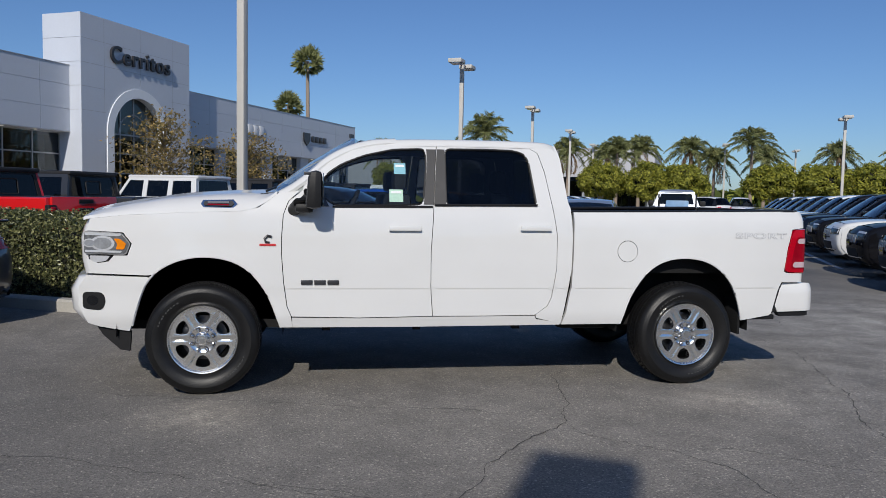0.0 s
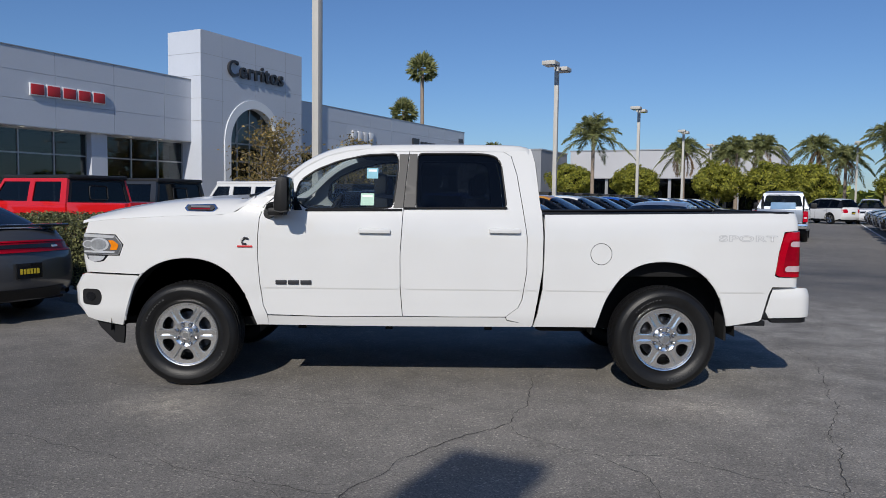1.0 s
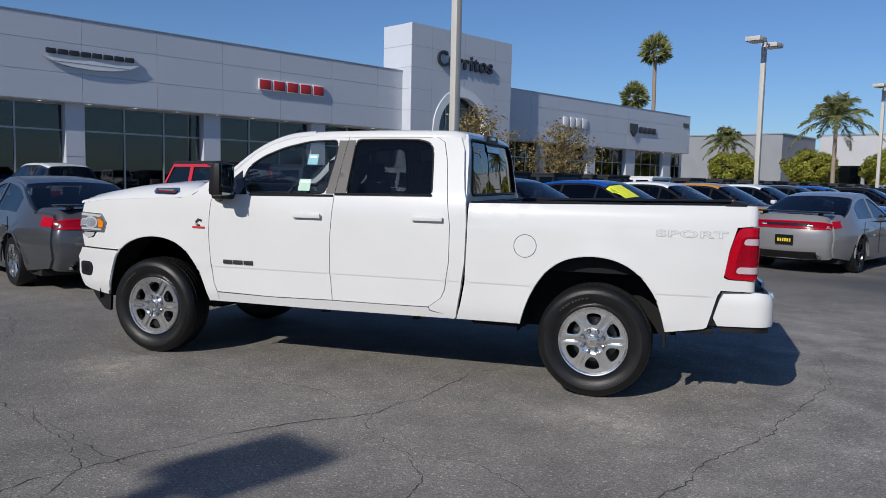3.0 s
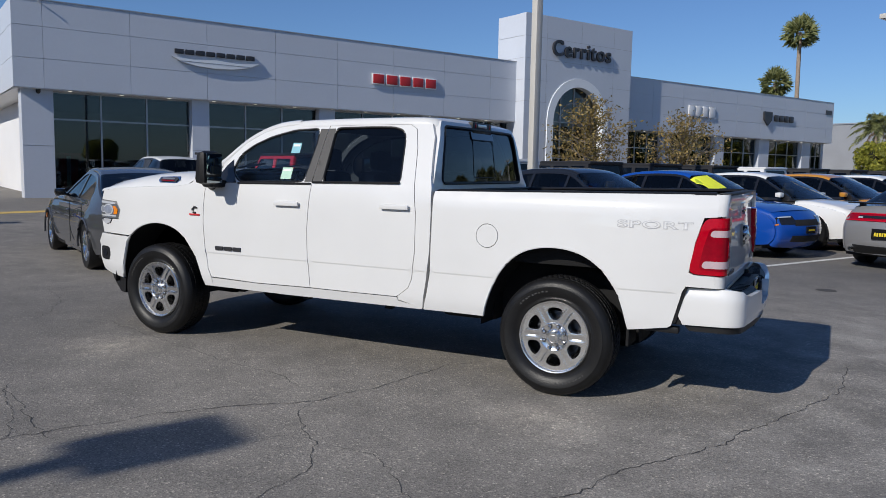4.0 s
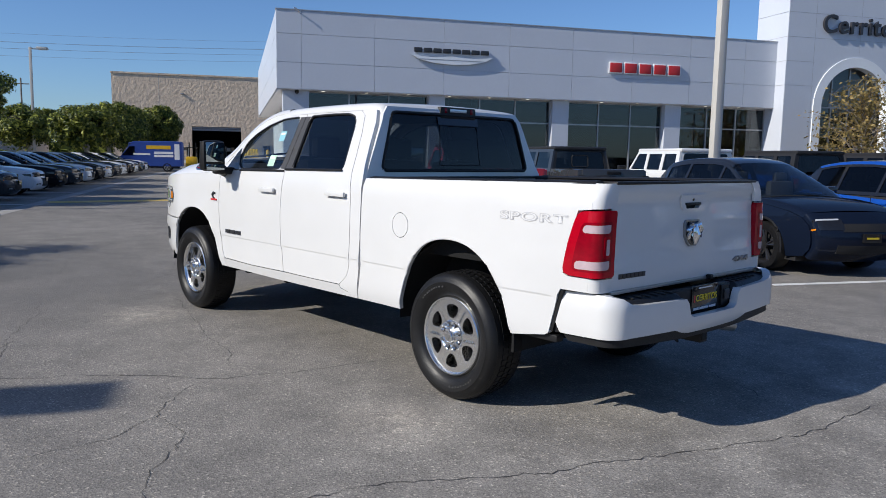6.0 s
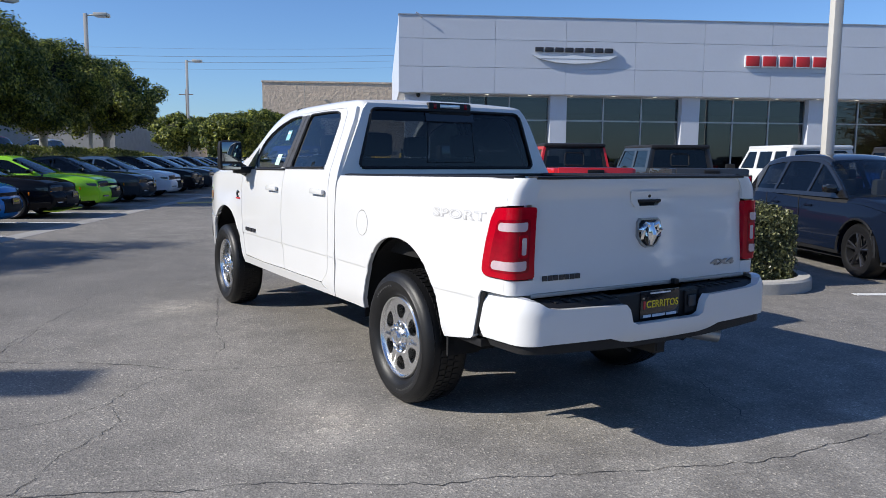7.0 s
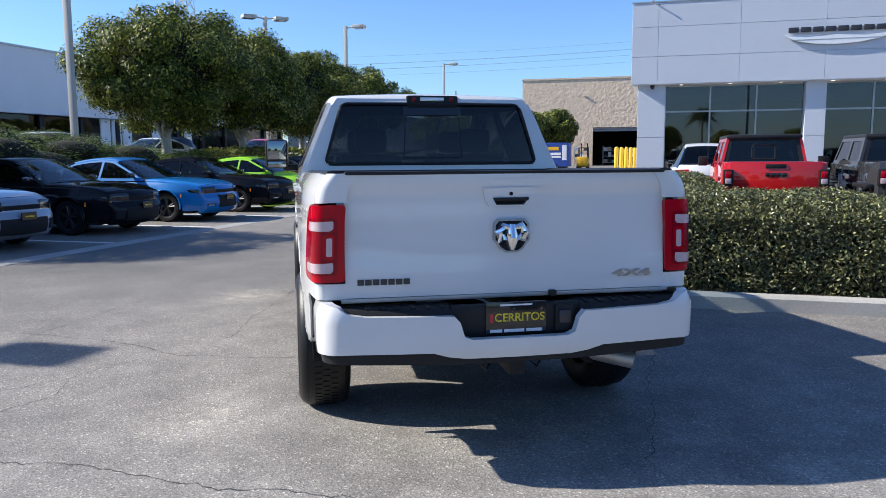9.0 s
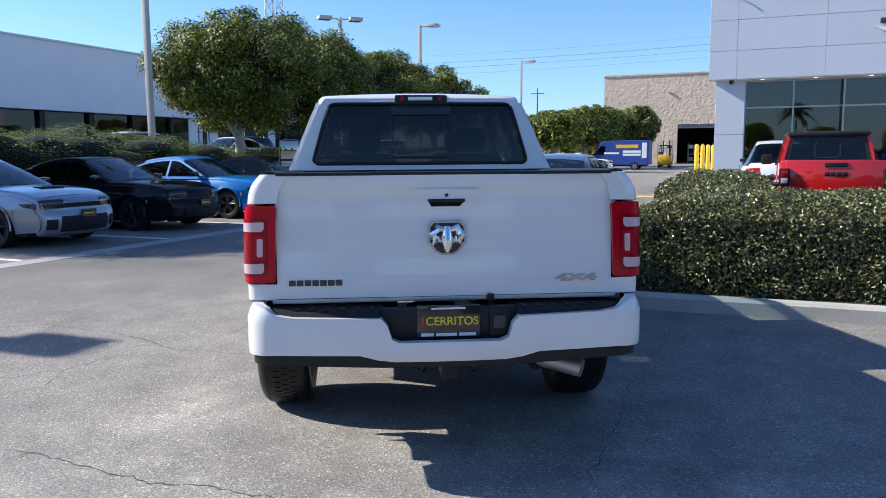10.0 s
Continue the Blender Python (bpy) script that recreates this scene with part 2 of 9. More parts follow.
M = dict(
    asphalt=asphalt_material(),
    concrete=material("concrete", (0.42, 0.40, 0.36), 0.85, spread=0.18, scale=1.5, fine=40, bump=0.3),
    line_white=material("worn_line_paint", (0.62, 0.62, 0.60), 0.7, spread=0.25, scale=3, fine=25, bump=0.2),
    line_yellow=material("yellow_line_paint", (0.58, 0.40, 0.10), 0.7, spread=0.3, scale=3, fine=25),
    panel=material("grey_wall_panel", (0.545, 0.575, 0.635), 0.38, spread=0.03, scale=0.4, fine=8, per_object=0.02),
    white_wall=material("white_wall", (0.74, 0.74, 0.75), 0.6, spread=0.04, scale=0.5),
    block=material("split_face_block", (0.66, 0.52, 0.385), 0.9, spread=0.22, scale=1.6, fine=6, bump=0.7, bump_scale=2.8, bump_depth=0.13),
    trim_white=material("white_arch_trim", (0.78, 0.80, 0.82), 0.4, spread=0.02),
    shopglass=tint_glass("shop_glass", (0.46, 0.54, 0.54), 0.78, 1.72),
    mullion=material("grey_aluminium", (0.42, 0.42, 0.43), 0.4, 0.6, spread=0.04),
    interior=material("interior_shade_dark", (0.055, 0.056, 0.055), 0.8, spread=0.3, scale=0.6),
    dark=material("black_void", (0.012, 0.012, 0.013), 0.8, spread=0.3),
    chrome=material("chrome", (0.78, 0.79, 0.80), 0.07, 1.0, spread=0.02),
    steel=material("galvanised_steel", (0.42, 0.42, 0.41), 0.45, 0.7, spread=0.08),
    pole=material("painted_pole", (0.50, 0.48, 0.44), 0.6, spread=0.08, scale=1.5),
    plastic=material("black_plastic", (0.012, 0.012, 0.013), 0.5, spread=0.2, bump=0.1, bump_scale=300, spec=0.35),
    gloss=material("gloss_black", (0.012, 0.012, 0.013), 0.12, spread=0.1, coat=0.6),
    rubber=material("tyre_rubber", (0.009, 0.009, 0.0095), 0.42, spread=0.25, scale=12, bump=0.10, bump_scale=120, spec=0.38),
    alloy=material("bright_alloy", (0.84, 0.84, 0.83), 0.23, 1.0, spread=0.05, scale=8),
    dark_alloy=material("dark_alloy", (0.07, 0.07, 0.075), 0.3, 0.8, spread=0.1),
    red_lens=material("red_lens", (0.40, 0.001, 0.012), 0.10, coat=0.0, spread=0.15, scale=9, spec=0.35),
    clear_lens=material("clear_lens", (0.72, 0.74, 0.76), 0.10, 0.35, coat=0.8, spread=0.1, scale=14),
    amber=material("amber_lens", (0.75, 0.22, 0.01), 0.12, coat=0.6, spread=0.15),
    glass=tint_glass("tinted_glass", (0.74, 0.80, 0.81), 0.97, 1.56),
    dark_glass=tint_glass("privacy_glass", (0.12, 0.135, 0.15), 0.88, 1.43),
    pale_bark=material("smooth_pale_bark", (0.36, 0.34, 0.30), 0.9, spread=0.25, scale=4, fine=20, bump=0.4, bump_scale=12),
    reflector=material("lamp_reflector", (0.58, 0.59, 0.61), 0.25, 0.25, coat=0.8, spread=0.2, scale=18),
    hardtop=material("black_hard_top", (0.022, 0.022, 0.024), 0.5, spread=0.2, bump=0.05, bump_scale=200, spec=0.3),
    silver=paint("silver_grey_paint", (0.30, 0.325, 0.37), 0.3, 0.5),
    bark=material("bark", (0.20, 0.17, 0.14), 0.9, spread=0.35, scale=5, fine=30, bump=0.8, bump_scale=25),
    palm_bark=material("palm_trunk", (0.28, 0.22, 0.17), 0.9, spread=0.3, scale=4, bump=0.8, bump_scale=12),
    leaf=leaf_material("ficus_leaf", (0.026, 0.050, 0.012), (0.42, 0.44, 0.075), 0.45, 0.25, thin=0.24, mid=0.22),
    juniper=leaf_material("juniper_sprays", (0.050, 0.086, 0.030), (0.23, 0.30, 0.090), thin=0.35),
    hedge=leaf_material("hedge_leaf", (0.014, 0.024, 0.008), (0.35, 0.345, 0.145), 0.30, 0.45, thin=0.14, mid=0.34),
    shrub=leaf_material("strip_shrub_leaf", (0.050, 0.072, 0.018), (0.36, 0.38, 0.09), thin=0.28, mid=0.4),
    autumn=leaf_material("sparse_leaf", (0.10, 0.088, 0.030), (0.46, 0.33, 0.13), thin=0.35),
    palm=leaf_material("palm_leaf", (0.105, 0.130, 0.045), (0.38, 0.38, 0.16), thin=0.35),
    olive=leaf_material("yellow_green_leaf", (0.10, 0.120, 0.016), (0.46, 0.44, 0.065), thin=0.35),
    dry_frond=leaf_material("dry_palm_frond", (0.16, 0.10, 0.055), (0.36, 0.25, 0.14), thin=0.3),
    crack=material("crack_dark", (0.055, 0.053, 0.051), 0.95, spread=0.3),
    gutter=material("worn_gutter_concrete", (0.30, 0.29, 0.275), 0.9, spread=0.25, scale=1.2, fine=30, bump=0.3),
    block_grey=material("grey_render", (0.26, 0.27, 0.29), 0.8, spread=0.1, scale=0.6),
    # near-black colour that stands in for the shade between leaves
    twig=material("leaf_gap_shade", (0.012, 0.013, 0.008), 0.95, spread=0.5, scale=9, bump=0.6),
    pink_lens=material("frosted_pink_lens", (0.55, 0.42, 0.45), 0.18, 0.1, coat=0.6, spread=0.1, scale=14),
    soil=material("soil", (0.06, 0.045, 0.03), 0.95, spread=0.4, bump=0.5),
    white=paint("white_car_paint", (0.665, 0.665, 0.658), ior=1.5),
    pearl=paint("silver_white_paint", (0.66, 0.67, 0.69)),
    black=paint("black_car_paint", (0.008, 0.008, 0.010)),
    navy=paint("dark_blue_paint", (0.006, 0.010, 0.022)),
    grey=paint("grey_car_paint", (0.085, 0.088, 0.096), 0.3, 0.45),
    cement=paint("pale_cement_grey_paint", (0.20, 0.20, 0.205), 0.35, 0.1),
    dgrey=paint("dark_grey_paint", (0.035, 0.037, 0.042)),
    blue=paint("bright_blue_paint", (0.004, 0.058, 0.32)),
    lblue=paint("sky_blue_paint", (0.006, 0.17, 0.48)),
    green=paint("lime_green_paint", (0.28, 0.62, 0.02)),
    redp=paint("red_car_paint", (0.58, 0.010, 0.012)),
    gold=paint("amber_car_paint", (0.45, 0.20, 0.03)),
    letter=material("dark_sign_metal", (0.05, 0.05, 0.055), 0.35, 0.4, spread=0.05),
    sign_red=material("red_sign", (0.52, 0.03, 0.035), 0.4, spread=0.05),
    sign_white=material("white_sign", (0.75, 0.75, 0.76), 0.4, spread=0.03),
    sign_blue=material("blue_sign", (0.02, 0.06, 0.28), 0.5, spread=0.1),
    yellow=material("yellow_paint", (0.70, 0.42, 0.02), 0.5, spread=0.1),
    paper_green=material("pale_green_sticker", (0.42, 0.62, 0.50), 0.6, spread=0.1, scale=20),
    paper_blue=material("blue_sticker", (0.22, 0.48, 0.56), 0.6, spread=0.1, scale=20),
    tarp_blue=material("pale_blue_plastic", (0.20, 0.34, 0.52), 0.4, spread=0.15, scale=5),
    pale_wall=material("pale_grey_wall", (0.46, 0.46, 0.48), 0.7, spread=0.06, scale=0.4),
    black_glass=tint_glass("black_tinted_glass", (0.05, 0.055, 0.06), 0.85, 1.45),
    paper_yellow=material("yellow_sticker", (0.75, 0.80, 0.05), 0.6, spread=0.1),
    seat=material("dark_seat_cloth", (0.022, 0.022, 0.023), 0.9, spread=0.2),
    downlight=material("lit_downlight", (1.0, 0.93, 0.80), 0.4, spread=0.01, emit=1.2),
    roofgrey=material("grey_roof", (0.25, 0.25, 0.26), 0.8, spread=0.1),
)


# ---- building blocks ----
def mesh_of(bm, name, mats, smooth=40):
    me = bpy.data.meshes.new(name)
    bmesh.ops.recalc_face_normals(bm, faces=bm.faces)
    bm.to_mesh(me)
    bm.free()
    for m in mats if isinstance(mats, (list, tuple)) else [mats]:
        me.materials.append(M[m] if isinstance(m, str) else m)
    if smooth:
        me.shade_smooth()
        me.set_sharp_from_angle(angle=radians(smooth))
    return me


def part(name, bm, mats, parent, label="", smooth=40):
    ob = new(name, mesh_of(bm, name, mats, smooth))
    ob.parent = parent
    if label:
        tagged(ob, label)
    return ob


def thing(name, m, label, category, group="", kind=""):
    ob = new(name)
    ob.empty_display_size = 0.3
    ob.matrix_basis = m
    return tagged(ob, label, category, group, kind)


def solid(name, bm, mats, label, category, kind="", group="", m=None, smooth=40):
    ob = new(name, mesh_of(bm, name, mats, smooth))
    if m is not None:
        ob.matrix_basis = m
    return tagged(ob, label, category, group, kind)


def box(bm, x0, x1, y0, y1, z0, z1, bevel=0.0, m=None, mat=0):
    r = bmesh.ops.create_cube(bm, size=1)
    vs = r["verts"]
    bmesh.ops.scale(bm, vec=(x1 - x0, y1 - y0, z1 - z0), verts=vs)
    bmesh.ops.translate(bm, vec=((x0 + x1) / 2, (y0 + y1) / 2, (z0 + z1) / 2), verts=vs)
    fs = {f for v in vs for f in v.link_faces}
    if bevel:
        es = {e for v in vs for e in v.link_edges}
        out = bmesh.ops.bevel(bm, geom=list(es), offset=bevel, segments=2, affect="EDGES", profile=0.6)
        fs = {f for f in bm.faces if f.is_valid and (f in fs or f in out["faces"])}
        vs = list({v for f in fs for v in f.verts})
    if m is not None:
        bmesh.ops.transform(bm, matrix=m, verts=vs)
    for f in fs:
        f.material_index = mat
    return vs


def boxed(*a, **k):
    bm = bmesh.new()
    box(bm, *a, **k)
    return bm


def tube(bm, pts, radii, seg=10, cap=True, mat=0):
    """A round bar along points, with a radius at each."""
    rings = []
    pts = [Vector(p) for p in pts]
    if not isinstance(radii, (list, tuple)):
        radii = [radii] * len(pts)
    for i, p in enumerate(pts):
        d = (pts[min(i + 1, len(pts) - 1)] - pts[max(i - 1, 0)]).normalized()
        a = d.orthogonal().normalized() if abs(d.z) < 0.9 else Vector((1, 0, 0))
        a = (a - d * a.dot(d)).normalized()
        b = d.cross(a)
        rings.append([bm.verts.new(p + radii[i] * (math.cos(t) * a + math.sin(t) * b)) for t in (2 * math.pi * k / seg for k in range(seg))])
    for r0, r1 in zip(rings, rings[1:]):
        for k in range(seg):
            bm.faces.new((r0[k], r0[(k + 1) % seg], r1[(k + 1) % seg], r1[k])).material_index = mat
    if cap:
        bm.faces.new(rings[0]).material_index = mat
        bm.faces.new(rings[-1]).material_index = mat


def tubed(pts, radii, seg=10):
    bm = bmesh.new()
    tube(bm, pts, radii, seg)
    return bm


def lathe(bm, profile, seg=40, axis="y", mat=0, origin=(0, 0, 0)):
    """Turns (radius, along) points round the y axis."""
    o = Vector(origin)
    rings = []
    for r, a in profile:
        rings.append([bm.verts.new(o + Vector((r * math.cos(t), a, r * math.sin(t)) if axis == "y" else (r * math.cos(t), r * math.sin(t), a))) for t in (2 * math.pi * k / seg for k in range(seg))])
    for r0, r1 in zip(rings, rings[1:]):
        for k in range(seg):
            bm.faces.new((r0[k], r0[(k + 1) % seg], r1[(k + 1) % seg], r1[k])).material_index = mat
    return rings


def inside(p, poly):
    x, y = p
    odd = False
    for (x0, y0), (x1, y1) in zip(poly, poly[1:] + poly[:1]):
        if (y0 > y) != (y1 > y) and x < (x1 - x0) * (y - y0) / (y1 - y0) + x0:
            odd = not odd
    return odd


def resample(poly, step, closed=True):
    out = []
    pairs = zip(poly, poly[1:] + poly[:1]) if closed else zip(poly, poly[1:])
    for a, b in pairs:
        n = max(1, int(math.ceil(math.dist(a, b) / step)))
        out += [(a[0] + (b[0] - a[0]) * k / n, a[1] + (b[1] - a[1]) * k / n) for k in range(n)]
    if not closed:
        out.append(poly[-1])
    return out


def smooth_line(pts, step=0.05, closed=False):
    """A rounded line through points (Catmull-Rom)."""
    out = []
    n = len(pts)
    for i in range(n if closed else n - 1):
        p = [pts[(i + k) % n] if closed else pts[min(max(i + k, 0), n - 1)] for k in (-1, 0, 1, 2)]
        m = max(1, int(math.dist(p[1], p[2]) / step))
        for k in range(m):
            t = k / m
            out.append(tuple(0.5 * (2 * b + (c - a) * t + (2 * a - 5 * b + 4 * c - d) * t * t + (3 * b - a - 3 * c + d) * t ** 3) for a, b, c, d in zip(*p)))
    if not closed:
        out.append(tuple(pts[-1]))
    return out


from mathutils.geometry import delaunay_2d_cdt


def rounded(poly, r, n=5):
    """An outline with its corners filleted."""
    out = []
    k = len(poly)
    for i in range(k):
        p, c, q = Vector(poly[i - 1]), Vector(poly[i]), Vector(poly[(i + 1) % k])
        a = c + (p - c).normalized() * min(r, 0.45 * (p - c).length)
        b = c + (q - c).normalized() * min(r, 0.45 * (q - c).length)
        for j in range(n + 1):
            t = j / n
            w = a * (1 - t) ** 2 + c * 2 * t * (1 - t) + b * t * t
            out.append((w.x, w.y))
    return out


def eased(pts, step=0.03, passes=14):
    """A line through points, with its small wobbles smoothed out and its ends kept."""
    line = smooth_line(pts, step)
    for _ in range(passes):
        line = [line[0]] + [tuple((a + 2 * b + c) / 4 for a, b, c in zip(*line[i - 1:i + 2])) for i in range(1, len(line) - 1)] + [line[-1]]
    return line


def sheet(bm, outline, shape, holes=(), step=0.06, lip=0.02, inner=0.0, mat=0, edge=0.05, lines=()):
    """A pressed panel: fills an outline of (a, b) points, puts each point at shape(a, b, depth) and turns the rim inwards by lip."""
    loops = [resample(outline, edge)] + [resample(h, edge) for h in holes]
    verts, edges = [], []
    for lp in loops:
        s = len(verts)
        verts += lp
        edges += [(s + k, s + (k + 1) % len(lp)) for k in range(len(lp))]
    a0, a1 = min(p[0] for p in outline), max(p[0] for p in outline)
    b0, b1 = min(p[1] for p in outline), max(p[1] for p in outline)
    rim = np.array(verts)
    for b in lines:
        for i in range(1, int((a1 - a0) / step) + 1):
            p = (a0 + i * step, b)
            if inside(p, outline) and not any(inside(p, h) for h in holes) and ((rim - p) ** 2).sum(1).min() > (0.3 * step) ** 2:
                verts.append(p)
    for i in range(1, int((a1 - a0) / step) + 1):
        for j in range(1, int((b1 - b0) / step) + 1):
            p = (a0 + i * step, b0 + j * step * 0.999)
            if inside(p, outline) and not any(inside(p, h) for h in holes) and ((rim - p) ** 2).sum(1).min() > (0.45 * step) ** 2 and not any(abs(p[1] - b) < 0.3 * step for b in lines):
                verts.append(p)
    vo, _, fo, vi, _, _ = delaunay_2d_cdt([Vector(v) for v in verts], edges, [], 0, 1e-5)
    bv = [bm.verts.new(shape(v.x, v.y, 0.0)) for v in vo]
    for f in fo:
        c = (sum(vo[k].x for k in f) / 3, sum(vo[k].y for k in f) / 3)
        if inside(c, outline) and not any(inside(c, h) for h in holes):
            try:
                bm.faces.new([bv[k] for k in f]).material_index = mat
            except ValueError:
                pass
    if lip:
        low = {}
        for e in list(bm.edges):
            if len(e.link_faces) == 1 and all(v in bv for v in e.verts):
                for v in e.verts:
                    if v not in low:
                        i = bv.index(v)
                        low[v] = bm.verts.new(shape(vo[i].x, vo[i].y, lip))
                a, b = e.verts
                bm.faces.new((a, b, low[b], low[a])).material_index = mat
    bmesh.ops.delete(bm, geom=[v for v in bm.verts if not v.link_faces], context="VERTS")


def sheeted(*a, **k):
    bm = bmesh.new()
    sheet(bm, *a, **k)
    return bm


def wrap(bm, path, width, r=0.06, bulge=0.0, crown=0.03, across=8, mat=0, turn=4):
    """A skin that spans a body from side to side along a path of (x, z), with rounded shoulders, a crown and a bulge in plan."""
    rows = []
    n = len(path)
    for i, (x, z) in enumerate(path):
        (xa, za), (xb, zb) = path[max(i - 1, 0)], path[min(i + 1, n - 1)]
        tx, tz = xb - xa, zb - za
        q = math.hypot(tx, tz) or 1
        nx, nz = -tz / q, tx / q
        w = width(x, z)
        ring = []
        for k in range(turn + 1):
            t = math.pi / 2 * k / turn
            ring.append((w - r * (1 - math.cos(t)), -r * (1 - math.sin(t))))
        for k in range(1, across):
            f = k / across
            y = (w - r) * (1 - f)
            ring.append((y, 0.0))
        ring.append((0.0, 0.0))
        row = []
        for y, off in ring:
            c = 1 - (y / w) ** 2
            row.append((x + nx * (off + crown * c) + bulge * c * (nx if abs(nx) > 0.5 else 0), y, z + nz * (off + crown * c)))
        rows.append([bm.verts.new((px, py, pz)) for px, py, pz in row] + [bm.verts.new((px, -py, pz)) for px, py, pz in reversed(row[:-1])])
    for a, b in zip(rows, rows[1:]):
        for k in range(len(a) - 1):
            bm.faces.new((a[k], a[k + 1], b[k + 1], b[k])).material_index = mat


def wrapped(*a, **k):
    bm = bmesh.new()
    wrap(bm, *a, **k)
    return bm


def inset_path(path, r):
    out = []
    n = len(path)
    for i, (x, z) in enumerate(path):
        (xa, za), (xb, zb) = path[max(i - 1, 0)], path[min(i + 1, n - 1)]
        tx, tz = xb - xa, zb - za
        q = math.hypot(tx, tz) or 1
        out.append((x + tz / q * r, z - tx / q * r))
    return out


def words(text, size, depth, material_name, parent, name="lettering", m=None, label="", spacing=1.0, bold=0.0, squash=1.0):
    """Raised lettering, made into a mesh."""
    cu = bpy.data.curves.new(name, "FONT")
    cu.body, cu.size, cu.extrude, cu.align_x, cu.align_y = text, size, depth, "CENTER", "CENTER"
    cu.space_character, cu.offset = spacing, bold
    tmp = bpy.data.objects.new("tmp", cu)
    scene.collection.objects.link(tmp)
    dg = bpy.context.evaluated_depsgraph_get()
    me = bpy.data.meshes.new_from_object(tmp.evaluated_get(dg))
    bpy.data.objects.remove(tmp)
    me.materials.clear()
    me.materials.append(M[material_name])
    ob = new(name, me)
    ob.matrix_basis = m @ Matrix.Diagonal((1, squash, 1, 1)) if m is not None else Matrix()
    ob.parent = parent
    if label:
        tagged(ob, label)
    return ob


# the grid of the place: U runs along the showroom front, N away from it
GRID = radians(63.0)
U, N = Vector((math.cos(GRID), math.sin(GRID), 0)), Vector((-math.sin(GRID), math.cos(GRID), 0))


def at(u, v, z=0.0, turn=0.0):
    """A pose on the grid: local x along U, local y along N, turned by degrees."""
    p = U * u + N * v
    return pose(p.x, p.y, z, 0, 0, 63.0 + turn)


# ---- ground ----
def ground_sheet():
    bm = bmesh.new()
    bmesh.ops.create_grid(bm, x_segments=40, y_segments=40, size=1500)
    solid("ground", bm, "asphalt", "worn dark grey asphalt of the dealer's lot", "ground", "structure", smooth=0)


ground_sheet()


def strip(name, u0, u1, v0, v1, mat, label, z=0.004, h=0.0):
    bm = bmesh.new()
    box(bm, u0, u1, v0, v1, -0.05, z)
    return solid(name, bm, mat, label, "line" if h == 0 else "kerb", "structure", m=at(0, 0), smooth=0)


def building():
    """The showroom: local x along its front, y to the back, z up."""
    b = thing("showroom_building", at(0, 31.25), "long grey-panelled car showroom with an arched entrance tower", "building")

    def bx(name, *a, mat="panel", label="", bevel=0.0):
        return part(name, boxed(*a, bevel=bevel), mat, b, label, smooth=0)

    # walls behind the panels
    bx("wall", 0.66, 28.6, 0.03, 0.75, 4.74, 8.36)
    bx("wall", 38.4, 67.6, 0.03, 0.75, 4.74, 8.36)
    bx("wall", 0.66, 1.0, 0.75, 30.0, 4.74, 8.36)
    bx("wall", 67.2, 67.6, 0.75, 30.0, 0.0, 8.36)
    bx("roof", 1.0, 67.2, 0.75, 30.0, 7.6, 7.9, mat="roofgrey")
    bx("soffit", 0.7, 28.6, 0.05, 3.2, 4.70, 4.735, mat="white_wall")
    bx("soffit", 38.4, 67.2, 0.05, 3.2, 4.70, 4.735, mat="white_wall")
    bx("soffit", 0.7, 2.2, 3.2, 30.0, 4.70, 4.735, mat="white_wall")
    bx("side_wall", 1.9, 2.15, 1.3, 30.0, 0.0, 4.70, mat="white_wall", label="white rendered side wall under the overhang")
    # near-black floor, wall and ceiling carry the room's shade in their colour
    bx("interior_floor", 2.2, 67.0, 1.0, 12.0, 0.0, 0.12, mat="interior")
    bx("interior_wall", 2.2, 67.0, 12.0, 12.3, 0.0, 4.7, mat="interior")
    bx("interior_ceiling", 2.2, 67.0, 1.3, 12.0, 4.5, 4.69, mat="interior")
    # cladding panels
    rows = ((4.735, 5.97), (5.99, 7.31), (7.33, 8.42))
    seams = [0.63, 1.81, 5.37, 8.90, 12.42, 15.95, 19.48, 23.0, 26.5, 28.6]
    seams2 = [38.4, 41.9, 45.4, 48.9, 52.4, 55.9, 59.4, 62.9, 66.4, 67.62]
    for ss in (seams, seams2):
        for z0, z1 in rows:
            for a, c in zip(ss, ss[1:]):
                bx("cladding_panel", a + 0.008, c - 0.008, 0.0, 0.03, z0, z1, bevel=0.004)
    for z0, z1 in rows:
        for k in range(8):
            bx("cladding_panel", 0.63, 0.66, 0.02 + k * 3.5, 3.5 + k * 3.5, z0, z1, bevel=0.004)
    bx("coping", 0.6, 28.6, -0.03, 0.4, 8.42, 8.47, mat="mullion")
    bx("coping", 38.4, 67.65, -0.03, 0.4, 8.42, 8.47, mat="mullion")
    # tower
    def tower_front(a, c, d):
        return Vector((a, -0.8 + d, c))
    arch_o = [(33.4 + 2.85 * math.cos(t), 4.85 + 2.85 * math.sin(t)) for t in np.linspace(0, math.pi, 25)]
    arch_i = [(33.4 + 2.30 * math.cos(t), 4.85 + 2.30 * math.sin(t)) for t in np.linspace(0, math.pi, 25)]
    out = [(28.6, 0.0), (30.55, 0.0)] + arch_o[::-1] + [(36.25, 0.0), (38.4, 0.0), (38.4, 11.38), (28.6, 11.38)]
    part("tower_wall", sheeted(out, tower_front, step=1.5, lip=0.6, edge=0.6), "panel", b, "tall grey entrance tower with an arched opening", smooth=0)
    for z in (5.98, 7.32, 8.65, 10.0):
        for x0, x1 in ((28.6, 30.5 if z < 7.4 else 38.4), (36.3, 38.4)):
            if z > 7.4 and x0 > 30:
                continue
